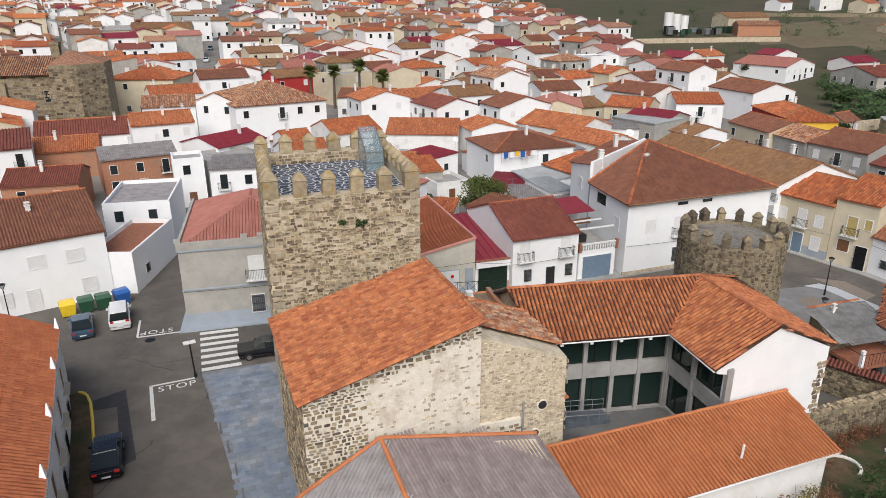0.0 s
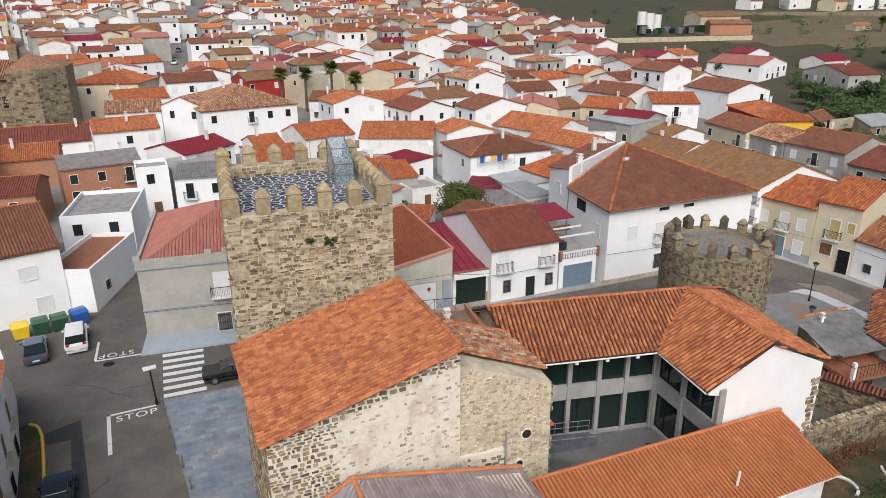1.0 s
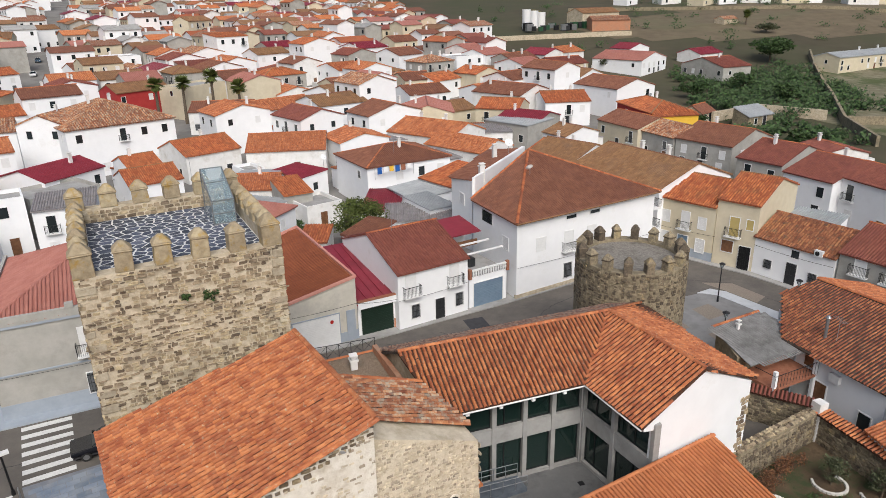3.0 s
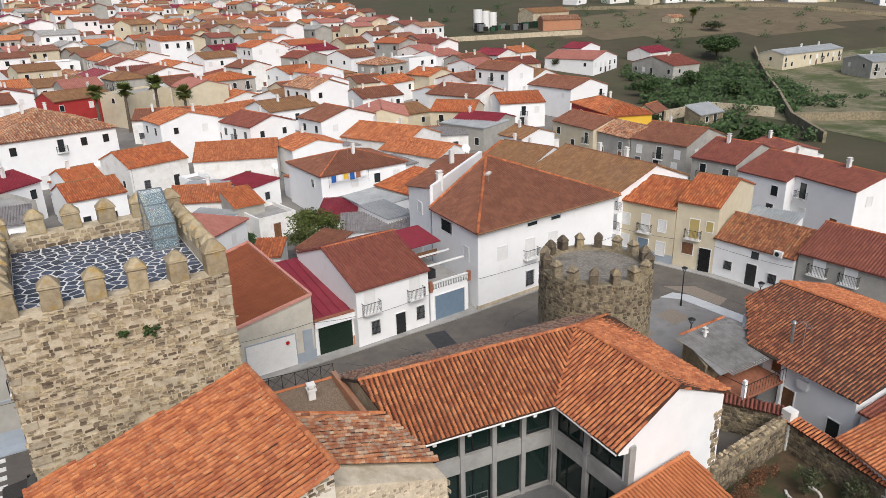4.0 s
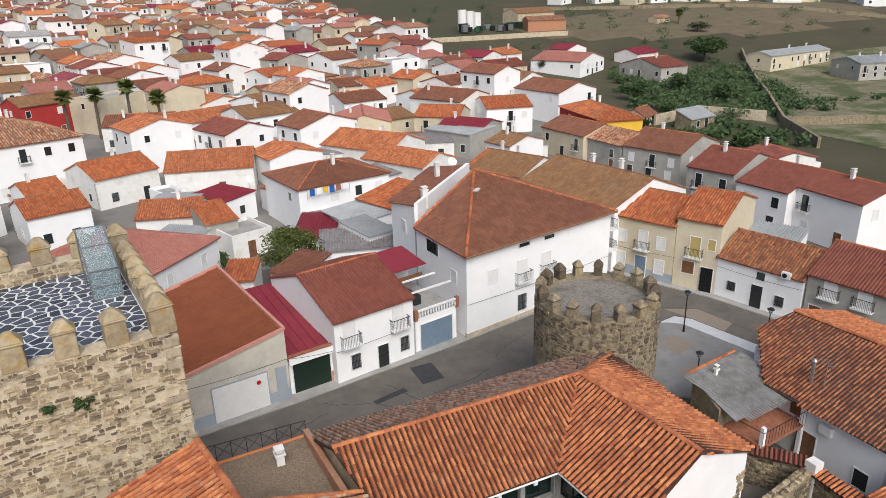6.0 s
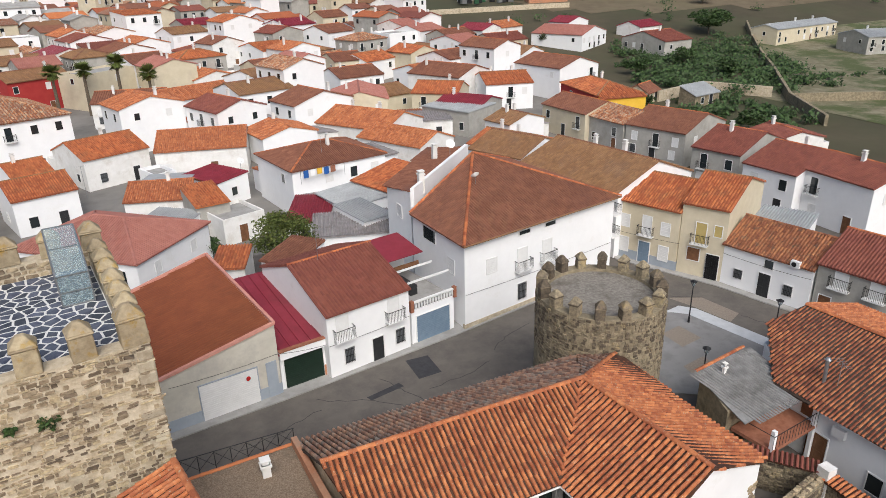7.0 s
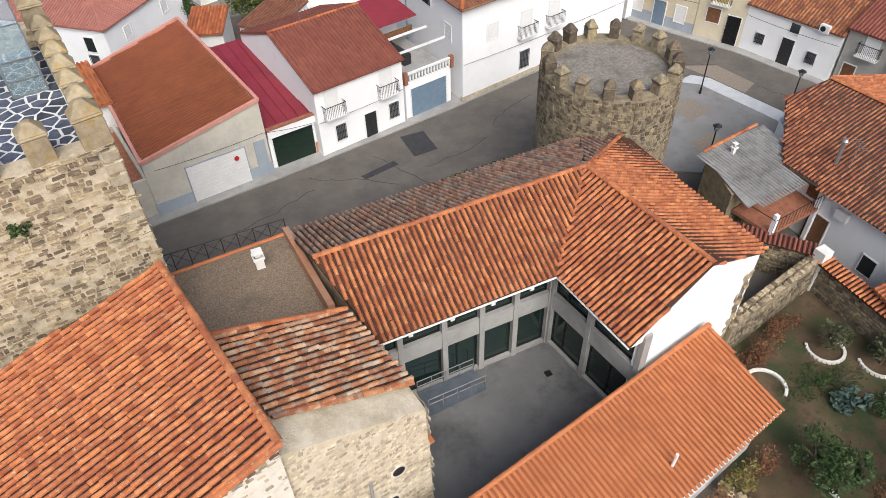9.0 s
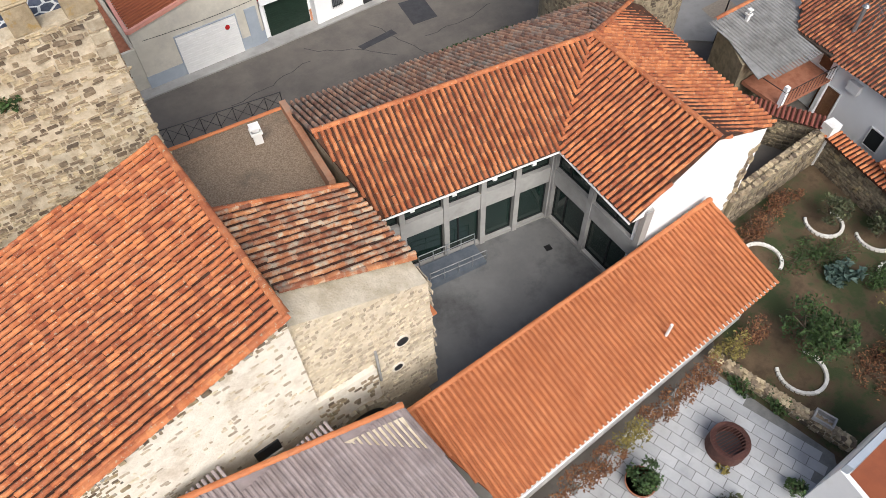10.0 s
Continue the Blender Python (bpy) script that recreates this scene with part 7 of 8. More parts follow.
tiled = thing("tiled_house", "white house with wide weathered clay-tile roof, antenna and stove pipe", "house")
E1, E2, R1, R2 = (19.4, 3.9), (19.5, -3.6), (26.6, 7.6), (27.6, -3.2)
part("wall", prism(bmesh.new(), [(20.0, 3.8, -0.4), (20.0, -3.8, -0.4), (32.0, -4.0, -0.4), (31.0, 8.0, -0.4), (23.0, 8.2, -0.4)], [(20.0, 3.8, 4.2), (20.0, -3.8, 4.2), (32.0, -4.0, 4.2), (31.0, 8.0, 4.2), (23.0, 8.2, 4.2)]), WHITE, tiled)
for p, mt in (([(19.3, 4.3, 4.2), (19.6, -4.2, 4.2), (27.6, -4.2, 6.4), (26.3, 8.0, 6.4), (23.4, 8.6, 5.5)], TILE_DARK := surface("dark_weathered_tile", (0.26, 0.075, 0.034), (0.43, 0.150, 0.070), 3.0, 0.9, 0.4, 40, 0.4, stain=(0.13, 0.075, 0.05), stain_scale=2.6, stain_lo=0.52, stain_hi=0.70)), ([(33.0, 8.6, 4.6), (26.3, 8.0, 6.4), (27.6, -4.2, 6.4), (33.6, -4.2, 4.6)], TILE_OLD)):
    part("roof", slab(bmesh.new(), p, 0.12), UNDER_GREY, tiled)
    tiles(tiled, p, mt, 0.25, 0.40, 0.10, 4, 0, (0, 0), 1.3)
ridge_tiles(tiled, (26.3, 8.0, 6.45), (27.6, -4.2, 6.45), TILE_OLD, 0.16, 0.42)
opening(tiled, pose(20.0, 2.2, 2.9, 0, 0, -90), 0.8, 0.8, "wood")
opening(tiled, pose(20.0, 1.2, 0.1, 0, 0, -90), 1.4, 2.1, "wood_door")
opening(tiled, pose(20.0, -2.6, 0.6, 0, 0, -90), 0.9, 1.2, "glass")
part("stove_pipe", tube(bmesh.new(), (21.3, 2.4, 4.4), (21.4, 2.5, 6.3), 0.12, 10), ALU, tiled)
part("pipe_cap", tube(bmesh.new(), (21.4, 2.5, 6.35), (21.4, 2.5, 6.5), 0.22, 10, 0.1), ALU, tiled)
part("air_conditioner", boxes((19.7, 19.98, -0.5, 0.3, 2.9, 3.5)), FRAMEW, tiled)
part("down_pipe", tube(bmesh.new(), (19.95, 3.4, 0), (19.95, 3.4, 4.1), 0.06, 8), GREYBLUE, tiled)
house("small annex with orange clay-tile roof and stub chimney", 17.3, -4.9, -100, 8.0, 7.0, 2.9, 1.3, "gable", TILE_OLD, WHITE_OLD, 0, [], ((3.0, 2.0, 0.5),), z=0.0)
house("low house with red tiled roof behind the tiled house", 19.9, -4.3, -88, 7.0, 12.0, 3.6, 1.2, "gable", TILE_RED, WHITE, 1, [("l", 3, 1, 0.9, 1.2, "glass")], z=0.0)


def rubble_wall(label, a, b, h, t, mat=None, cap=None, seed=1):
    a, b = Vector(a), Vector(b)
    L = (b - a).length
    top = thing("stone_wall", label, "wall", pose(a.x, a.y, 0, 0, 0, math.degrees(math.atan2(b.y - a.y, b.x - a.x))))
    part("core", boxes((0, L, 0, t, -0.3, h)), mat or MORTAR_DARK, top)
    masonry(top, (0, 0, 0), (1, 0), L, lambda s: h, STONE_DARK, (0.18, 0.34), (0.25, 0.6), 0.05, 0, seed=seed)
    rng = random.Random(seed)
    verts, faces = [], []
    n = int(L / 0.2)
    if cap is None:
        for i in range(n * 2):
            s = stone_shape(rng)
            m = pose(L * (i + 0.5) / (n * 2), t * (0.25 if i % 2 else 0.75), h, rng.uniform(-20, 20), rng.uniform(-20, 20), rng.uniform(0, 90)) @ Matrix.Diagonal((0.30, 0.24, 0.18, 1))
            q = len(verts)
            verts += [m @ Vector(v) for v in s[0]]
            faces += [tuple(k + q for k in f) for f in s[1]]
        ob = new("capping", mesh_of("capping", verts, faces, STONE))
        ob.parent = top
        tagged(ob, kind="stuff")
    else:
        slope = [(0, -0.25, h - 0.02), (L, -0.25, h - 0.02), (L, t + 0.25, h + 0.22), (0, t + 0.25, h + 0.22)]
        part("coping", slab(bmesh.new(), slope, 0.1), UNDER, top)
        tiles(top, slope, cap, 0.26, 0.42, 0.1, 4, 0, (0, 0), 1.2)
    return top


rubble_wall("rough rubble garden wall with loose stone top", (9.0, -3.3), (17.0, -1.7), 2.2, 0.75, seed=71)
rubble_wall("garden wall capped with old clay tiles", (16.9, -1.6), (16.6, -12.0), 2.2, 0.35, cap=TILE_OLD, seed=72)
rubble_wall("yard wall capped with dull red tiles", (10.4, 7.0), (17.0, -1.2), 2.4, 0.3, cap=TILE_RED, seed=73)
part("gate_pier", boxes((16.7, 17.4, -1.9, -1.2, -0.2, 2.9)), WHITE_OLD, None, "white-topped pier at the wall's end")

# ---- garden south-east of the long roof ----
garden = tagged(new("garden_ground", mesh_of("garden_ground", [(-8, -30, 0.05), (40, -30, 0.05), (17, -11, 0.05), (16.8, -1.8, 0.05), (9, -3.2, 0.05), (5.8, -6, 0.05)], [(0, 1, 2, 3, 4, 5)], SOIL)), "brown garden earth with patches of green weeds", "ground", kind="structure")
PATIO = [(-9.5, -12.2), (3.1, -9.3), (5.4, -15.2), (3.0, -19.0), (-9.5, -19.0)]
SLABS = surface("pale_patio_slab", (0.40, 0.41, 0.42), (0.50, 0.51, 0.52), 1.2, 0.8, 0.12, 30, 0.1, stain=(0.34, 0.34, 0.34), stain_scale=0.6)
patio = raised("patio", PATIO, surface("patio_joint", (0.16, 0.16, 0.155), (0.22, 0.22, 0.21), 3, 0.95, 0.2, 40), "pale grey slab patio in the garden", 0.08)
bm = boxes((-0.385, 0.385, -0.235, 0.235, -0.02, 0.014))
bmesh.ops.recalc_face_normals(bm, faces=bm.faces)
slab_me = bpy.data.meshes.new("patio_slab")
bm.to_mesh(slab_me)
bm.free()
slab_me.materials.append(SLABS)
ang, n_p = radians(-63), 0
for j in range(-14, 14):
    for i in range(-14, 14):
        u, v = (i + (0.5 if j % 2 else 0)) * 0.80, j * 0.50
        x, y = 0.5 + u * math.cos(ang) - v * math.sin(ang), -13.2 + u * math.sin(ang) + v * math.cos(ang)
        if inside([(-8.4, -12.2), (2.9, -9.7), (5.0, -15.1), (2.0, -17.5), (-8.4, -17.5)], np.array([x]), np.array([y]))[0] and n_p < 300:
            piece("slab", slab_me, patio, pose(x, y, 0.08, 0, 0, -63))
            n_p += 1
well = thing("garden_well", "round red-brick well with an iron grate in the patio", "well", pose(1.4, -12.9, 0.08))
WELLB = surface("dark_red_brick", (0.06, 0.022, 0.017), (0.10, 0.038, 0.028), 6, 0.85, 0.3, 40, 0.2)
bm = bmesh.new()
for i in range(28):
    a, b = 2 * math.pi * i / 28, 2 * math.pi * (i + 1) / 28
    q = [(r_ * math.cos(c), r_ * math.sin(c)) for r_, c in ((0.62, a), (0.85, a), (0.85, b), (0.62, b))]
    upright(bm, q, 0, 0.85)
bmesh.ops.remove_doubles(bm, verts=bm.verts, dist=0.001)
part("ring", bm, WELLB, well)
# a shallow near-black plug; its colour paints the shade of a deep shaft
part("shaft", upright(bmesh.new(), circle(0.63, 28), 0.0, 0.35), DARK_DOOR_HOLE, well)
for i in range(11):
    y = -0.6 + 0.12 * i
    k = math.sqrt(max(0.0, 0.8 ** 2 - y * y))
    part("grate_bar", boxes((-k, k, y - 0.015, y + 0.015, 0.86, 0.89)), WELLB, well)
leafy(well, "weed", (-0.7, -0.7, 0.15), (0.25, 0.25, 0.2), 60, 0.1, LEAF_YELLOW, 8)


def potted(x, y, r, h, label, mat, seed):
    top = thing("potted_shrub", label, "plant pot", pose(x, y, 0.08))
    part("pot", tube(bmesh.new(), (0, 0, 0), (0, 0, h), r * 0.75, 20, r), TERRACOTTA, top)
    part("rim", tube(bmesh.new(), (0, 0, h - 0.1), (0, 0, h), r * 1.06, 20, r * 1.08), TERRACOTTA, top)
    part("stem", tube(bmesh.new(), (0, 0, h), (0, 0, h + 0.7), 0.04, 6), BARK, top)
    leafy(top, "foliage", (0, 0, h + 0.75), (r * 1.05, r * 1.05, 0.7), 900, 0.085, mat, seed, 11)


potted(-2.9, -12.6, 0.62, 0.55, "green citrus shrub in a large terracotta pot", LEAF, 21)


def tree(label, x, y, h, r, mat, seed, leaves=2200, size=0.12, z=0.0, bare=False):
    rng = random.Random(seed)
    top = thing("tree", label, "tree", pose(x, y, z))
    bm = bmesh.new()
    fork = h * 0.38
    tube(bm, (0, 0, -0.2), (0.05, 0.03, fork), 0.05 * h * 0.5 + 0.03, 8, 0.03 * h * 0.5 + 0.02)
    part("trunk", bm, BARK, top)
    for k in range(6):
        a = 6.28 * k / 6 + rng.uniform(-0.4, 0.4)
        tip = Vector((math.cos(a) * r * 0.75, math.sin(a) * r * 0.75, h * rng.uniform(0.62, 0.92)))
        limb = tube(bmesh.new(), (0.05, 0.03, fork * 0.92), tip, 0.02 * h * 0.5 + 0.015, 6, 0.012)
        for _ in range(3):
            q = Vector((0, 0, fork)).lerp(tip, rng.uniform(0.4, 0.9))
            tube(limb, q, q + Vector((rng.uniform(-1, 1), rng.uniform(-1, 1), rng.uniform(0.1, 0.8))) * r * 0.4, 0.02, 5, 0.006)
        part("limb", limb, BARK, top)
    leafy(top, "crown", (0, 0, h * 0.68), (r, r, h * 0.36), leaves, size, mat, seed, 16)
    return top


tree("dark green fruit tree with open crown in the garden", 8.0, -10.6, 2.6, 1.6, LEAF, 31, 2600, 0.10)
tree("half-bare tree with pale branches and yellowing leaves", 11.6, -12.6, 3.0, 1.9, LEAF_YELLOW, 32, 1200, 0.10)
tree("small green shrub tree inside a ring of stones", 14.3, -5.4, 1.8, 0.9, LEAF_OLIVE, 33, 700, 0.09)
tree("small green shrub tree inside a ring of stones", 16.0, -7.4, 1.9, 0.9, LEAF_OLIVE, 34, 700, 0.09)
tree("broad green orange tree in the yard behind the white house", -2.6, 45.5, 6.0, 3.3, LEAF_CITRUS, 35, 6500, 0.15)
tree("small green tree in a town yard", -9.8, 52.0, 2.8, 1.6, LEAF, 36, 900, 0.16)
tree("olive green tree in a yard between the houses", -26.0, 80.0, 3.4, 2.0, LEAF_OLIVE, 37, 900, 0.2)


def bush(label, x, y, rx, ry, h, mat, seed, n=900, size=0.08, z=0.05):
    top = thing("bush", label, "bush", pose(x, y, z))
    bm = bmesh.new()
    rng = random.Random(seed)
    for _ in range(9):
        tube(bm, (rng.uniform(-0.2, 0.2) * rx, rng.uniform(-0.2, 0.2) * ry, 0), (rng.uniform(-0.8, 0.8) * rx, rng.uniform(-0.8, 0.8) * ry, h * rng.uniform(0.6, 1.1)), 0.02, 5, 0.006)
    part("stems", bm, BARK, top)
    leafy(top, "foliage", (0, 0, h * 0.5), (rx, ry, h * 0.55), n, size, mat, seed, 14)


for i in range(9):
    t = i / 8
    x, y = -7.0 + 12.6 * t, -11.6 + 2.75 * t
    bush("rusty autumn climber under the white fascia", x, y - 0.35, 0.95, 0.55, 1.9 + 0.3 * (i % 2), LEAF_RUST if i % 4 != 3 else LEAF_YELLOW, 50 + i, 620, 0.07)
bush("rusty brown creeper against the rubble wall", 10.6, -4.2, 1.5, 0.7, 1.3, LEAF_RUST, 61, 1000, 0.07)
bush("rusty brown creeper against the rubble wall", 13.0, -3.4, 1.3, 0.6, 1.2, LEAF_RUST, 62, 800, 0.07)
bush("dry russet undergrowth beside the orange roof", 8.0, -5.4, 1.2, 0.8, 0.7, LEAF_RUST, 63, 700, 0.07)
bush("spiky blue-green agave-like clump", 12.6, -8.4, 1.0, 0.7, 0.7, LEAF_AGAVE := surface("blue_green_leaf", (0.05, 0.09, 0.07), (0.10, 0.16, 0.13), 3, 0.6, 0, 1, 0.3), 64, 380, 0.17)
bush("dark green low juniper clump", 14.4, -9.6, 1.4, 1.0, 0.6, LEAF, 65, 1200, 0.08)
bush("green low weeds in the garden", 11.4, -6.6, 1.9, 1.1, 0.22, LEAF, 66, 900, 0.06)
bush("green low weeds in the garden", 13.4, -7.2, 1.6, 0.9, 0.2, LEAF, 67, 700, 0.06)
bush("dry leaf litter under the half-bare tree", 10.4, -13.4, 1.8, 1.4, 0.25, LEAF_RUST, 68, 1100, 0.07)
bush("green border plants along the low wall", 3.9, -10.5, 0.5, 1.1, 0.6, LEAF, 69, 700, 0.09)
bush("green border plants along the low wall", 4.8, -12.4, 0.5, 0.9, 0.6, LEAF, 70, 500, 0.09)
bush("dark plant at the corner of the patio", 2.8, -15.6, 0.5, 0.4, 0.6, LEAF, 74, 350, 0.09)
bush("leafy plant at the edge of the patio", -0.4, -14.9, 0.9, 0.5, 0.6, LEAF_OLIVE, 75, 420, 0.1)
bush("green hedge at the castle foot by the street", 6.0, 16.4, 4.4, 0.5, 0.9, LEAF, 76, 2200, 0.09)
rubble_wall("low rubble retaining wall beside the patio", (3.3, -9.2), (6.0, -15.4), 0.55, 0.45, MORTAR, seed=81)
STONE_WHITE = surface("limewashed_stone", (0.62, 0.60, 0.55), (0.74, 0.72, 0.67), 5, 0.9, 0.3, 20, 0.12)
ring_shape = mesh_of("stone", *stone_shape(random.Random(2)), STONE_WHITE)
for cx, cy, r_, a0, a1 in ((14.2, -5.4, 0.95, 140, 380), (16.0, -7.3, 1.0, 150, 340), (9.6, -5.8, 1.0, -60, 130), (14.9, -9.5, 0.7, 60, 250), (6.9, -11.6, 1.1, 150, 400)):
    bed = thing("stone_ring", "curved edging of limewashed stones round a bed", "stone edging", pose(cx, cy, 0.05))
    k = int(abs(a1 - a0) / 360 * 6.28 * r_ / 0.2)
    for i in range(k):
        a = radians(a0 + (a1 - a0) * i / max(1, k - 1))
        piece("stone", ring_shape, bed, pose(r_ * math.cos(a), r_ * math.sin(a), 0.06, 0, 0, math.degrees(a)) @ Matrix.Diagonal((0.19, 0.2, 0.18, 1)))
trough = thing("stone_trough", "small pale stone trough on the low wall", "trough", pose(5.75, -13.9, 0.5, 0, 0, -63))
part("basin", boxes((-0.45, 0.45, -0.28, -0.2, 0, 0.35), (-0.45, 0.45, 0.2, 0.28, 0, 0.35), (-0.45, -0.37, -0.2, 0.2, 0, 0.35), (0.37, 0.45, -0.2, 0.2, 0, 0.35), (-0.45, 0.45, -0.28, 0.28, 0, 0.08)), CONCRETE, trough)
south = thing("terrace_house", "house with orange tiled terrace behind a grey parapet", "house")
part("wall", upright(bmesh.new(), [(3.0, -16.0), (7.4, -15.2), (12, -22), (3, -24)], -0.3, 3.4), WHITE, south)
part("parapet", prism(bmesh.new(), [(3.0, -16.0, 3.4), (7.4, -15.2, 3.4), (7.4, -15.45, 3.4), (3.1, -16.25, 3.4)], [(3.0, -16.0, 4.0), (7.4, -15.2, 4.0), (7.4, -15.45, 4.0), (3.1, -16.25, 4.0)]), GREYBLUE, south)
part("floor_tiles", upright(bmesh.new(), [(3.2, -16.3), (7.3, -15.5), (11.5, -21.8), (3.2, -23.5)], 3.4, 3.44), TILE_FLAT, south)

# ---- in the courtyard ----
ramp = thing("entrance_ramp", "grey steel access ramp with handrails in the courtyard", "ramp", pose(-6.7, -0.2, 0.75, 0, 0, 3))
part("deck", prism(bmesh.new(), [(0, 0, 0), (3.2, 0, 0), (3.2, 1.25, 0), (0, 1.25, 0)], [(0, 0, 0.45), (3.2, 0, 0.25), (3.2, 1.25, 0.25), (0, 1.25, 0.45)]), STEEL := surface("blue_grey_steel", (0.16, 0.19, 0.23), (0.22, 0.25, 0.29), 2, 0.5, 0.05, 30, 0, 0.4), ramp)
for y in (0.03, 1.22):
    for zz in (0.55, 0.95):
        part("rail", tube(bmesh.new(), (0, y, zz + 0.4), (3.2, y, zz + 0.2), 0.025, 6), ALU, ramp)
    for i in range(5):
        part("rail_post", tube(bmesh.new(), (0.8 * i, y, 0.2), (0.8 * i, y, 1.35 - 0.05 * i), 0.022, 6), ALU, ramp)
drain = tagged(part("floor_drain", boxes((-0.35, 0.0, -0.75, -0.4, 0.7, 0.77)), IRON, None, "small iron drain in the courtyard floor"), category="drain")

# ---- railing along the flat roof ----
rail = thing("roof_railing", "thin rusty iron railing along the flat gravel roof", "railing")
for i in range(9):
    x = -16.3 + 0.77 * i
    part("upright", tube(bmesh.new(), (x, 8.7, 6.9), (x, 8.7, 8.0), 0.02, 5), IRON, rail)
    if i < 8:
        part("brace", tube(bmesh.new(), (x, 8.7, 7.15), (x + 0.77, 8.7, 7.95), 0.012, 5), IRON, rail)
        part("brace", tube(bmesh.new(), (x, 8.7, 7.95), (x + 0.77, 8.7, 7.15), 0.012, 5), IRON, rail)
part("top_rail", tube(bmesh.new(), (-16.3, 8.7, 8.0), (-10.1, 8.7, 8.0), 0.025, 6), IRON, rail)
part("vent", tube(bmesh.new(), (0.4, -8.6, 3.9), (0.45, -8.6, 4.75), 0.07, 8), FRAMEW, long_)


# ---- palms before the crimson house ----
def palm(x, y, h, seed):
    rng = random.Random(seed)
    top = thing("palm_tree", "tall fan palm with shaggy trunk and green crown", "palm", pose(x, y, rise_at(x, y)), "palms before the crimson house")
    part("trunk", tube(bmesh.new(), (0, 0, -0.3), (0.1, 0, h), 0.38, 8, 0.26), BARK, top)
    verts, faces = [], []
    for k in range(46):
        a, e = rng.uniform(0, 6.28), rng.uniform(-0.9, 1.2)
        L = rng.uniform(1.6, 2.5)
        d = Vector((math.cos(a) * math.cos(e), math.sin(a) * math.cos(e), math.sin(e)))
        s = Vector((-math.sin(a), math.cos(a), 0))
        c = Vector((0.1, 0, h + 0.3))
        m_ = c + d * L * 0.55
        for q in range(7):
            f = (q - 3) / 3
            tip = m_ + (d * math.cos(f * 1.1) + s * math.sin(f * 1.1)) * L * 0.5 + Vector((0, 0, -0.25 * abs(f)))
            b = len(verts)
            verts += [c, m_ + s * (f * 0.15 - 0.07), tip, m_ + s * (f * 0.15 + 0.07)]
            faces += [(b, b + 1, b + 2), (b, b + 2, b + 3)]
    ob = new("crown", mesh_of("crown", verts, faces, LEAF_CITRUS))
    ob.parent = top
    leafy(top, "dead_skirt", (0.1, 0, h - 0.6), (0.6, 0.6, 0.8), 260, 0.3, LEAF_YELLOW, seed)


for i, (x, y, h) in enumerate(((-26.5, 137.5, 8.6), (-20.8, 136.0, 8.8), (-14.6, 135.2, 10.0), (-9.0, 134.0, 7.6))):
    palm(x, y, h, 90 + i)

# ---- fields and scrub beyond the eastern houses ----
GRASS = surface("pale_rough_grass", (0.15, 0.135, 0.075), (0.28, 0.25, 0.165), 0.35, 0.95, 0.5, 3, 0, stain=(0.08, 0.10, 0.03), stain_scale=0.09, stain_lo=0.46, stain_hi=0.58)
sheet("meadow", list(range(80, 420, 10)), list(range(0, 160, 10)), GRASS, 0.02, "pale rough meadow beside the town", lambda x, y: x > 106 + 0.9 * (y - 76) * (y > 76) and y < 150)
PLOUGH = surface("ploughed_field", (0.14, 0.107, 0.063), (0.19, 0.148, 0.09), 0.2, 0.95, 0.5, 2, 0, stain=(0.15, 0.14, 0.07), stain_scale=0.03)
sheet("ploughed_field", list(range(130, 400, 10)), list(range(170, 320, 10)), PLOUGH, 0.03, "brown ploughed field on the slope", lambda x, y: (x - 235) ** 2 / 95 ** 2 + (y - 225) ** 2 / 42 ** 2 < 1)
rng_s = random.Random(5)
scrub_v, scrub_f = [], []


def scrub(x, y, r, h, n):
    z = rise_at(x, y)
    for _ in range(n):
        p = Vector((rng_s.gauss(0, 0.45) * r, rng_s.gauss(0, 0.45) * r, abs(rng_s.gauss(0.45, 0.25)) * h))
        d = Vector((rng_s.gauss(0, 1), rng_s.gauss(0, 1), rng_s.gauss(0, 1))).normalized()
        e = d.orthogonal() * 0.6
        s = rng_s.uniform(0.18, 0.5)
        c = Vector((x, y, z)) + p
        b = len(scrub_v)
        scrub_v.extend([c - d * s, c + e * s, c + d * s, c - e * s])
        scrub_f.append((b, b + 1, b + 2, b + 3))


for _ in range(190):
    t, u = rng_s.random(), rng_s.random()
    scrub(92 + 45 * t + 30 * u, 92 + 58 * u + rng_s.uniform(-10, 10), rng_s.uniform(1.5, 3.8), rng_s.uniform(1.2, 3.4), 110)
for _ in range(70):
    x, y = rng_s.uniform(110, 330), rng_s.uniform(165, 330)
    scrub(x, y, rng_s.uniform(1.5, 4), rng_s.uniform(1.5, 4), 60)
for _ in range(45):
    scrub(rng_s.uniform(74, 104), rng_s.uniform(56, 92), rng_s.uniform(1.0, 2.6), rng_s.uniform(0.8, 2.4), 90)
for i in range(40):
    scrub(128 + i * 3.2 + rng_s.uniform(-2, 2), 96 - i * 0.5 + rng_s.uniform(-2, 2), 1.6, 1.0, 40)
tagged(new("scrub", mesh_of("scrub", scrub_v, scrub_f, LEAF)), "dark green scrub and bushes in the fields", "bushes", kind="stuff")
tree("dark round pine at the edge of the fields", 165, 156, 7.6, 6.4, LEAF, 101, 2600, 0.45, rise_at(165, 156))
tree("dark bush-like tree in the brown field", 201, 196, 4, 4.6, LEAF_OLIVE, 102, 900, 0.4, rise_at(201, 196))
palm(205, 212, 4.4, 103)


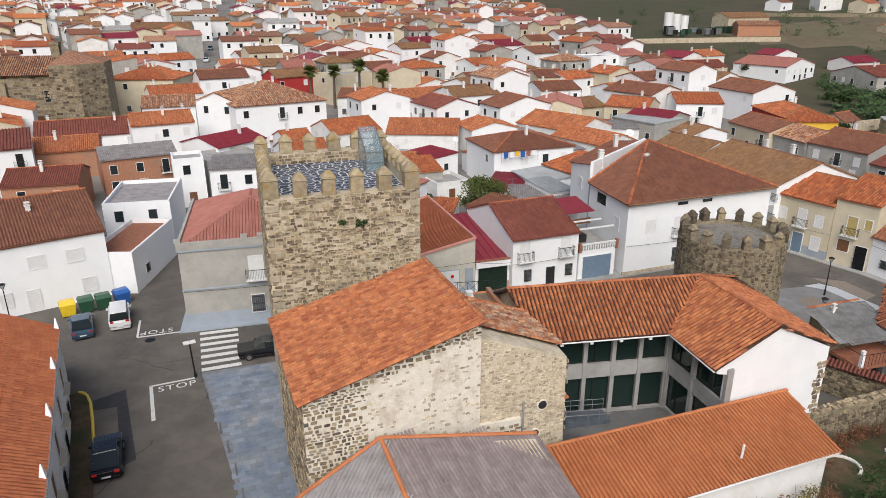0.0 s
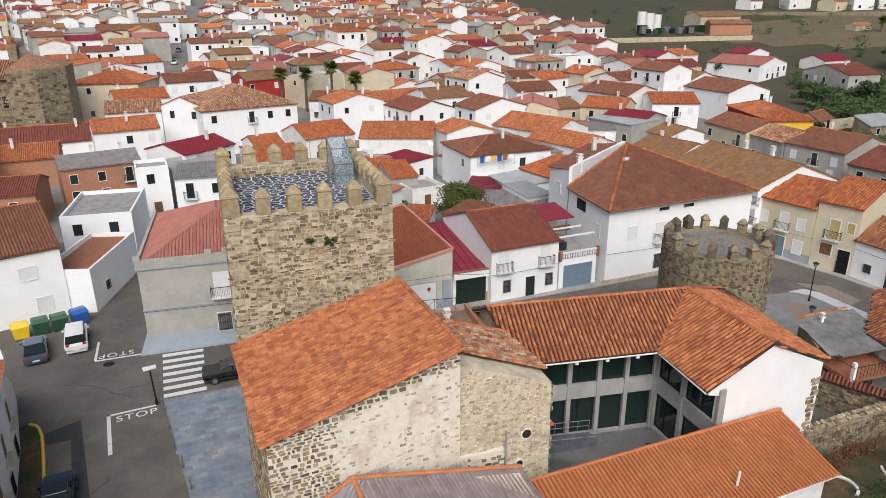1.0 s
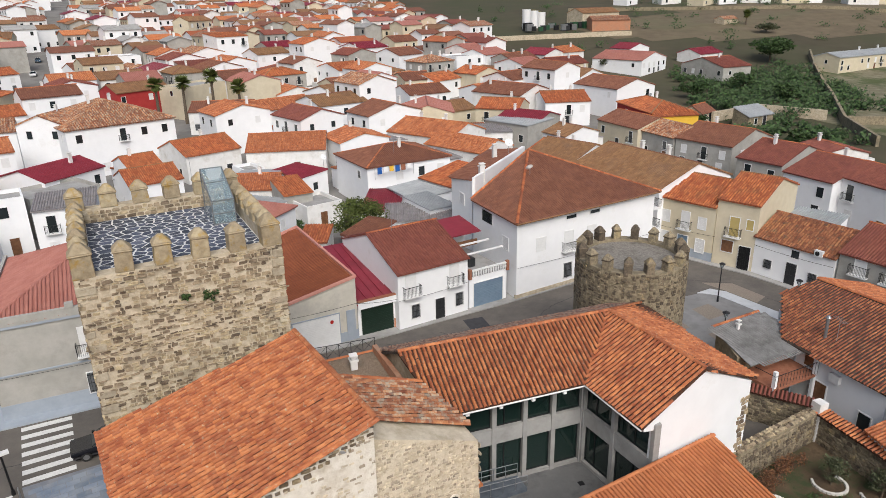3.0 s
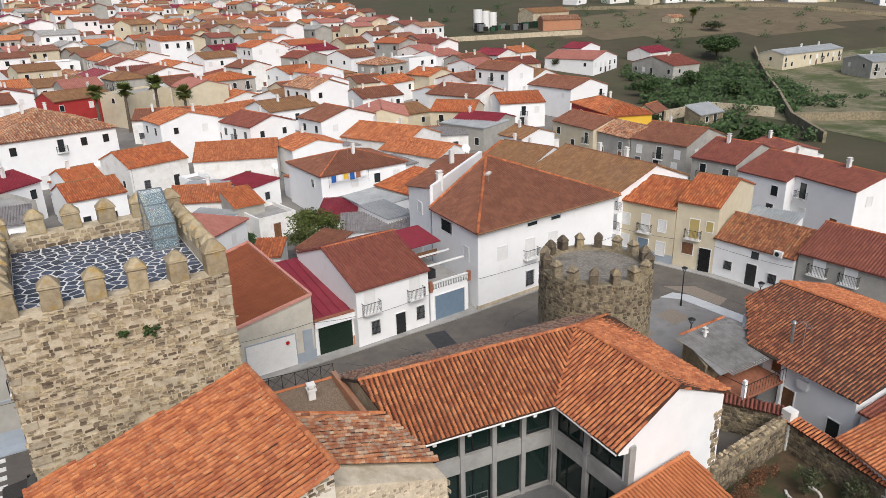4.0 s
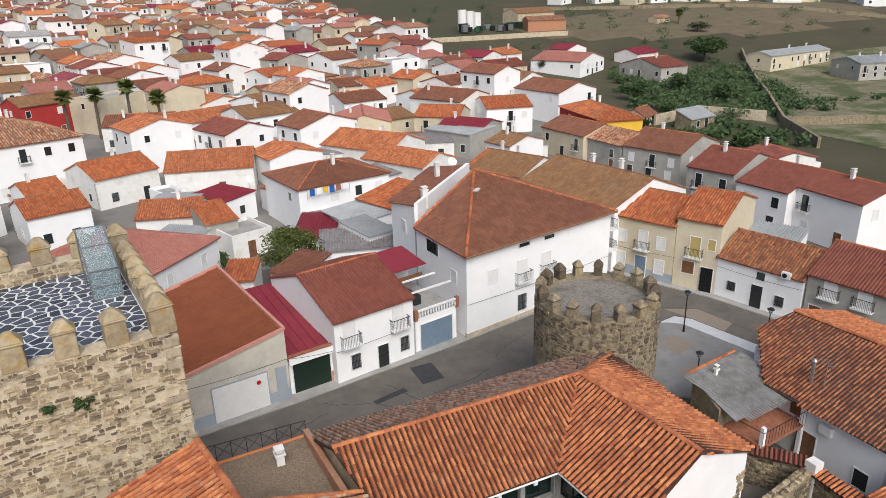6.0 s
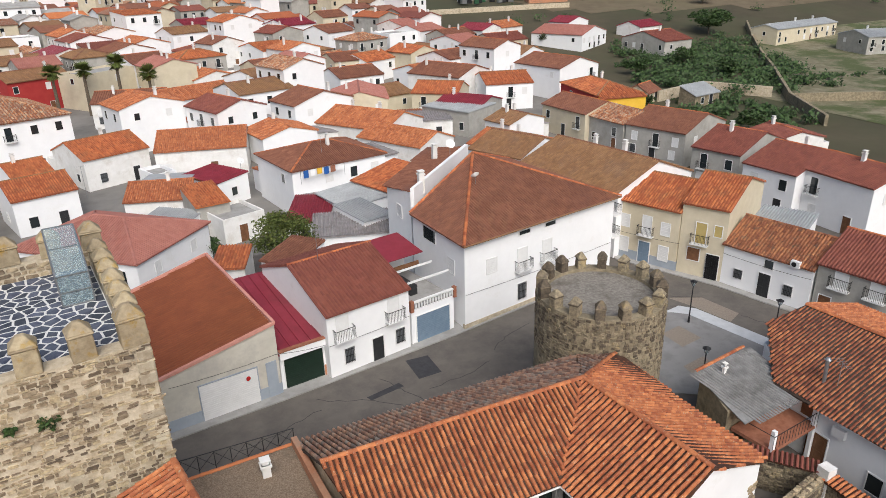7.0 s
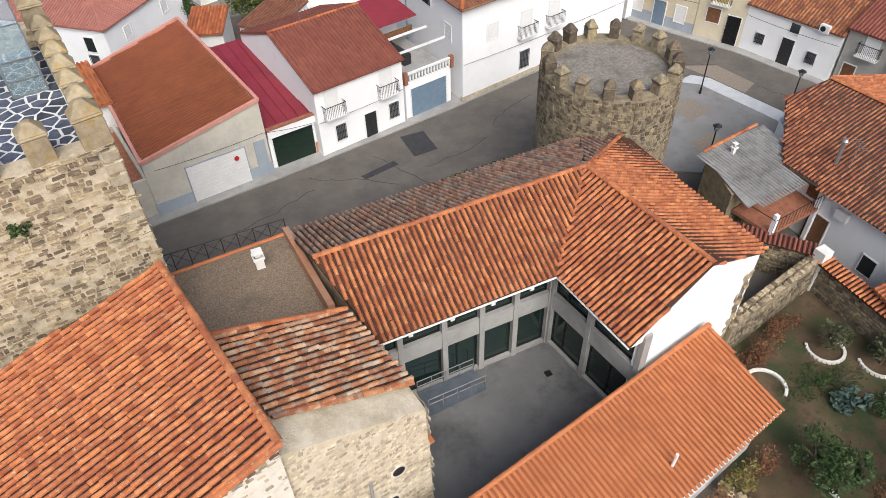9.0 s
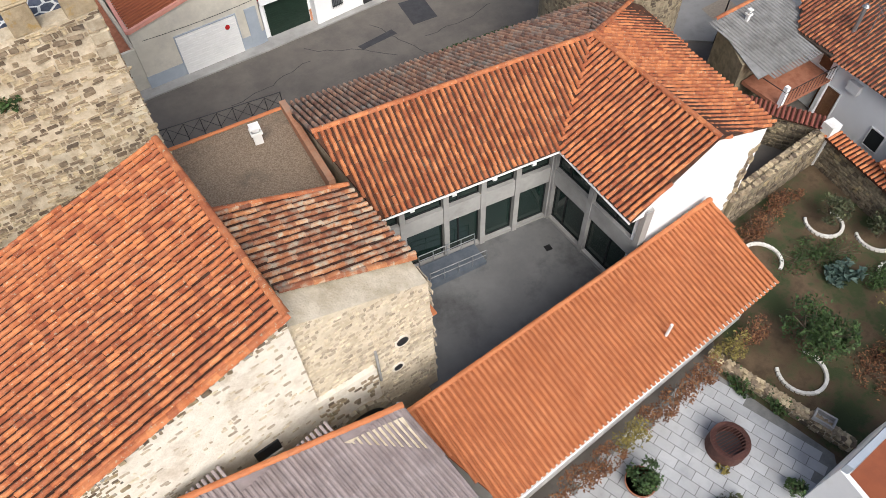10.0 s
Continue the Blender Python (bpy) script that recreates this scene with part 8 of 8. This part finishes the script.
def field_wall(label, pts, h, t, mat):
    for k, (a, b) in enumerate(zip(pts, pts[1:])):
        a, b = Vector(a), Vector(b)
        n = max(1, int((b - a).length / 12))
        top = thing("field_wall", label, "wall", group="field walls")
        for i in range(n):
            p, q = a.lerp(b, i / n), a.lerp(b, (i + 1) / n)
            d = (q - p).normalized() * t
            bm = prism(bmesh.new(), [(p.x, p.y, rise_at(*p) - 0.4), (q.x, q.y, rise_at(*q) - 0.4), (q.x - d.y, q.y + d.x, rise_at(*q) - 0.4), (p.x - d.y, p.y + d.x, rise_at(*p) - 0.4)],
                       [(p.x, p.y, rise_at(*p) + h), (q.x, q.y, rise_at(*q) + h), (q.x - d.y, q.y + d.x, rise_at(*q) + h), (p.x - d.y, p.y + d.x, rise_at(*p) + h)])
            part("stretch", bm, mat, top)


field_wall("dark dry-stone wall between scrub and meadow", [(186, 160), (135, 104), (111, 79), (100, 62)], 2.0, 0.6, MORTAR_DARK)
field_wall("dark dry-stone wall along the meadow", [(111, 79), (150, 62), (220, 50)], 1.8, 0.6, MORTAR_DARK)
field_wall("dry-stone wall across the brown field", [(170, 300), (215, 268), (275, 225), (320, 180)], 1.6, 0.7, MORTAR_DARK)
field_wall("low stone wall by the works yard", [(96, 232), (124, 222), (150, 214)], 1.8, 0.5, MORTAR)
field_wall("ruined yard wall in the scrub", [(88, 92), (104, 96), (112, 84)], 2.2, 0.5, MORTAR)

# works yard with white tanks and stacks
yard = thing("works_yard", "works yard with white tanks and dark stacked material", "yard", pose(128, 255, rise_at(128, 255)))
for i in range(3):
    part("tank", tube(bmesh.new(), (-4.5 + 4.4 * i, 1.5 * i, -0.3), (-4.5 + 4.4 * i, 1.5 * i, 8 - 0.7 * i), 1.9, 16), FRAMEW, yard)
rng_y = random.Random(9)
for i in range(26):
    x, y, s = rng_y.uniform(-14, 24), rng_y.uniform(-16, -3), rng_y.uniform(1.0, 2.4)
    part("crate", boxes((x, x + s * 1.6, y, y + s, -0.5, s * 1.2)), (IRON, PLASTIC_G, DARK_DOOR_HOLE, ALU, PLASTIC_G)[i % 5], yard)
house("stone barn with tan tiled roof by the works yard", 145, 244, 12, 22, 10, 6, 1.9, "gable", TILE_TAN, MORTAR, 2, [])
house("brown brick works building by the tanks", 142, 231, -20, 16, 12, 4.5, 1.5, "gable", TILE_LICHEN, BRICK, 2, [])
house("ruined stone hut alone in the field", 197, 216, 10, 8.5, 5, 2.4, 1.0, "gable", TILE_LICHEN, MORTAR, 2, [])
for i in range(14):
    x, y = 205 + i * 14 + rng_y.uniform(-5, 5), 300 - i * 8 + rng_y.uniform(-10, 10)
    house("white farmhouse with tiled roof beyond the fields", x, y, rng_y.uniform(-40, 40), rng_y.uniform(9, 16), 9, rng_y.uniform(3.5, 6.5), 1.6, "gable", (TILE_BROWN, TILE_LICHEN, TILE_ORANGE)[i % 3], (WHITE, WHITE_OLD, CREAM)[i % 3], 3, [("f", 3, 1, 1.2, 1.3, "glass")])


# ---- small things on the roofs ----
def dish(x, y, z, rot, r=0.42):
    top = thing("satellite_dish", "white satellite dish on a short mast", "dish", pose(x, y, z, 0, 0, rot), "satellite dishes")
    part("mast", tube(bmesh.new(), (0, 0, -0.6), (0, 0, 0.5), 0.025, 6), ALU, top)
    part("bowl", tube(bmesh.new(), (0, -0.02, 0.6), (0, -0.16, 0.72), r * 0.3, 16, r), FRAMEW, top)
    part("arm", tube(bmesh.new(), (0, -0.05, 0.4), (0, -0.5, 0.75), 0.015, 5), ALU, top)


def antenna(x, y, z, h, rot):
    top = thing("tv_antenna", "thin television antenna on a tall mast", "antenna", pose(x, y, z, 0, 0, rot), "antennas")
    part("mast", tube(bmesh.new(), (0, 0, -0.5), (0, 0, h), 0.022, 6), ALU, top)
    part("boom", tube(bmesh.new(), (-0.6, 0, h - 0.1), (0.6, 0, h - 0.1), 0.012, 5), ALU, top)
    for i in range(7):
        part("element", tube(bmesh.new(), (-0.55 + 0.18 * i, -0.3, h - 0.1), (-0.55 + 0.18 * i, 0.3, h - 0.1), 0.008, 4), ALU, top)


dish(-27.8, 30.5, 8.6, 10)
dish(14.6, 41.5, 11.6, 0, 0.5)
dish(13.2, 33.2, 10.6, 180)
dish(-3.4, 62.0, 7.4, 20)
antenna(-3.0, 29.6, 7.7, 2.6, 15)
antenna(-28.2, 33.0, 8.8, 2.0, 40)
antenna(21.6, 1.7, 4.8, 1.8, 60)
antenna(6.6, 62.0, 8.2, 3.0, -20)
antenna(-20.5, 66.0, 5.5, 3.4, 0)
for x, y, rot in ((35.95, 16.2, -78),):
    ac = thing("air_conditioner", "white air-conditioner unit hung on the grey wall", "air conditioner", pose(x, y, 4.0, 0, 0, rot))
    part("case", boxes((-0.4, 0.4, -0.34, 0.0, 0, 0.6)), FRAMEW, ac)
    part("fan_grille", tube(bmesh.new(), (-0.08, -0.36, 0.3), (-0.08, -0.33, 0.3), 0.22, 16), IRON, ac)


# ---- last houses, sheds and trees between the town and the scrub ----
EDGE = lambda x, y: (-17 + 0.88 * (x + 17), -25 + 0.88 * (y + 25))
for label, p, turn, w, d, h, roof, rm, wm in (
        ("white house with wine-red sheet roof at the town edge", (138, 197), 20, 11, 8, 4.6, "gable_y", METAL_WINE, WHITE),
        ("low weathered barn with wine-red sheet roof", (160, 184), 15, 12, 9, 3.6, "gable", METAL_WINE, WHITE_OLD),
        ("low shed with grey sheet roof among the scrub", (105, 99), 10, 8, 4, 2.4, "shed", ZINC, MORTAR_DARK),
        ("small tile-roofed hut among the scrub", (98, 107), 25, 6, 5, 2.3, "gable", TILE_BROWN, MORTAR)):
    x, y = EDGE(*p)
    house(label, x, y, turn, w, d, h, 1.5, roof, rm, wm, 2, [("f", w * 0.3, 0.6, 0.9, 1.2, "glass"), ("f", w * 0.65, 0.1, 1.1, 2.0, "door")])
for label, p, h, r, mat, seed in (
        ("dark green pine beside the scrub", (195, 186), 6.5, 4.5, LEAF, 201), ("dark green tree by the dry-stone wall", (99, 76), 4.0, 3.0, LEAF, 202),
        ("dark green tree behind the last houses", (121, 139), 4.5, 3.2, LEAF, 203), ("olive green tree at the town edge", (123, 190), 4.0, 2.8, LEAF_OLIVE, 204),
        ("dark green tree above the scrub", (141, 141), 5.0, 3.6, LEAF, 205), ("dark green tree above the scrub", (142, 125), 4.2, 3.2, LEAF, 206),
        ("yellowing tree at the town edge", (160, 320), 5.0, 3.5, LEAF_YELLOW, 207), ("dark green shrub tree between the sheds", (92, 102), 3.4, 2.4, LEAF, 208)):
    x, y = EDGE(*p)
    tree(label, x, y, h, r, mat, seed, 900, 0.34, rise_at(x, y))


# ---- cars in the far street ----
for y, k, mat, label in ((196, 2.0, CAR_BLACK, "black car driving up the far street"), (214, -2.6, CAR_WHITE, "white car parked in the far street"), (229, 2.2, CAR_BLACK, "dark car in the far street"), (243, -2.8, CAR_BLUE, "blue-grey car parked in the far street"), (262, 2.4, CAR_WHITE, "white car in the far street")):
    x = -57.5 - 0.095 * (y - 178) + k
    ob = car(label, x, y, 96, mat)
    ob.matrix_basis = pose(x, y, rise_at(x, y) + 0.03, -3, 0, 96)


# ---- cables slung along the street fronts ----
def cable(a, b, sag, label="thin black cable slung along the house fronts"):
    a, b = Vector(a), Vector(b)
    n = 10
    pts = [a.lerp(b, i / n) - Vector((0, 0, sag * 4 * (i / n) * (1 - i / n))) for i in range(n + 1)]
    ring = [(0.018 * math.cos(1.571 * k), 0.018 * math.sin(1.571 * k)) for k in range(4)]
    side = (b - a).cross(Vector((0, 0, 1))).normalized()
    bm = bmesh.new()
    rows_c = [[bm.verts.new(q + side * u + Vector((0, 0, v))) for u, v in ring] for q in pts]
    for r0, r1 in zip(rows_c, rows_c[1:]):
        for k in range(4):
            bm.faces.new((r0[k], r0[(k + 1) % 4], r1[(k + 1) % 4], r1[k]))
    tagged(part("cable", bm, IRON, None, label), category="cable", group="street cables")


cable((-15.6, 22.4, 3.7), (-8.2, 23.6, 3.6), 0.12)
cable((-8.2, 23.6, 3.6), (-4.4, 23.7, 3.3), 0.1)
cable((-4.2, 23.8, 3.0), (2.9, 25.3, 3.1), 0.12)
cable((8.4, 25.9, 3.4), (26.6, 29.8, 3.3), 0.15)
cable((29.2, 33.4, 3.1), (32.3, 26.4, 3.2), 0.1)
cable((34.1, 22.6, 3.3), (36.0, 14.6, 3.4), 0.12)
cable((-34.7, 20.75, 3.5), (-22.6, 21.8, 3.6), 0.1, "thin black cable slung along the grey corner house")

# ---- small things in the yards behind the garage ----
net = thing("shade_net", "green plastic shade netting on a yard fence", "netting", pose(-13.5, 55.0, 0.0, 0, 0, 12))
part("mesh", boxes((0, 4.6, 0, 0.05, 0.3, 2.1)), NETGREEN := surface("green_netting", (0.02, 0.13, 0.05), (0.035, 0.18, 0.08), 4, 0.8, 0.2, 30), net)
for i in range(4):
    part("post", tube(bmesh.new(), (i * 1.5, 0.08, 0), (i * 1.5, 0.08, 2.2), 0.03, 6), ALU, net)
line = thing("washing_line", "washing line with coloured laundry on a white terrace", "laundry", pose(3.0, 60.0, 5.2, 0, 0, 11))
part("cord", tube(bmesh.new(), (0, -0.5, 1.2), (6.0, -0.5, 1.2), 0.012, 4), IRON, line)
for u in (0.0, 6.0):
    part("prop", tube(bmesh.new(), (u, -0.5, -0.4), (u, -0.5, 1.25), 0.025, 6), ALU, line)
for i, mat in enumerate((PLASTIC_B, WHITE, YELLOW, PLASTIC_B, TERRACOTTA, WHITE)):
    part("cloth", boxes((0.4 + i * 0.92, 1.05 + i * 0.92, -0.53, -0.47, 0.25 + 0.1 * (i % 3), 1.18)), mat, line)
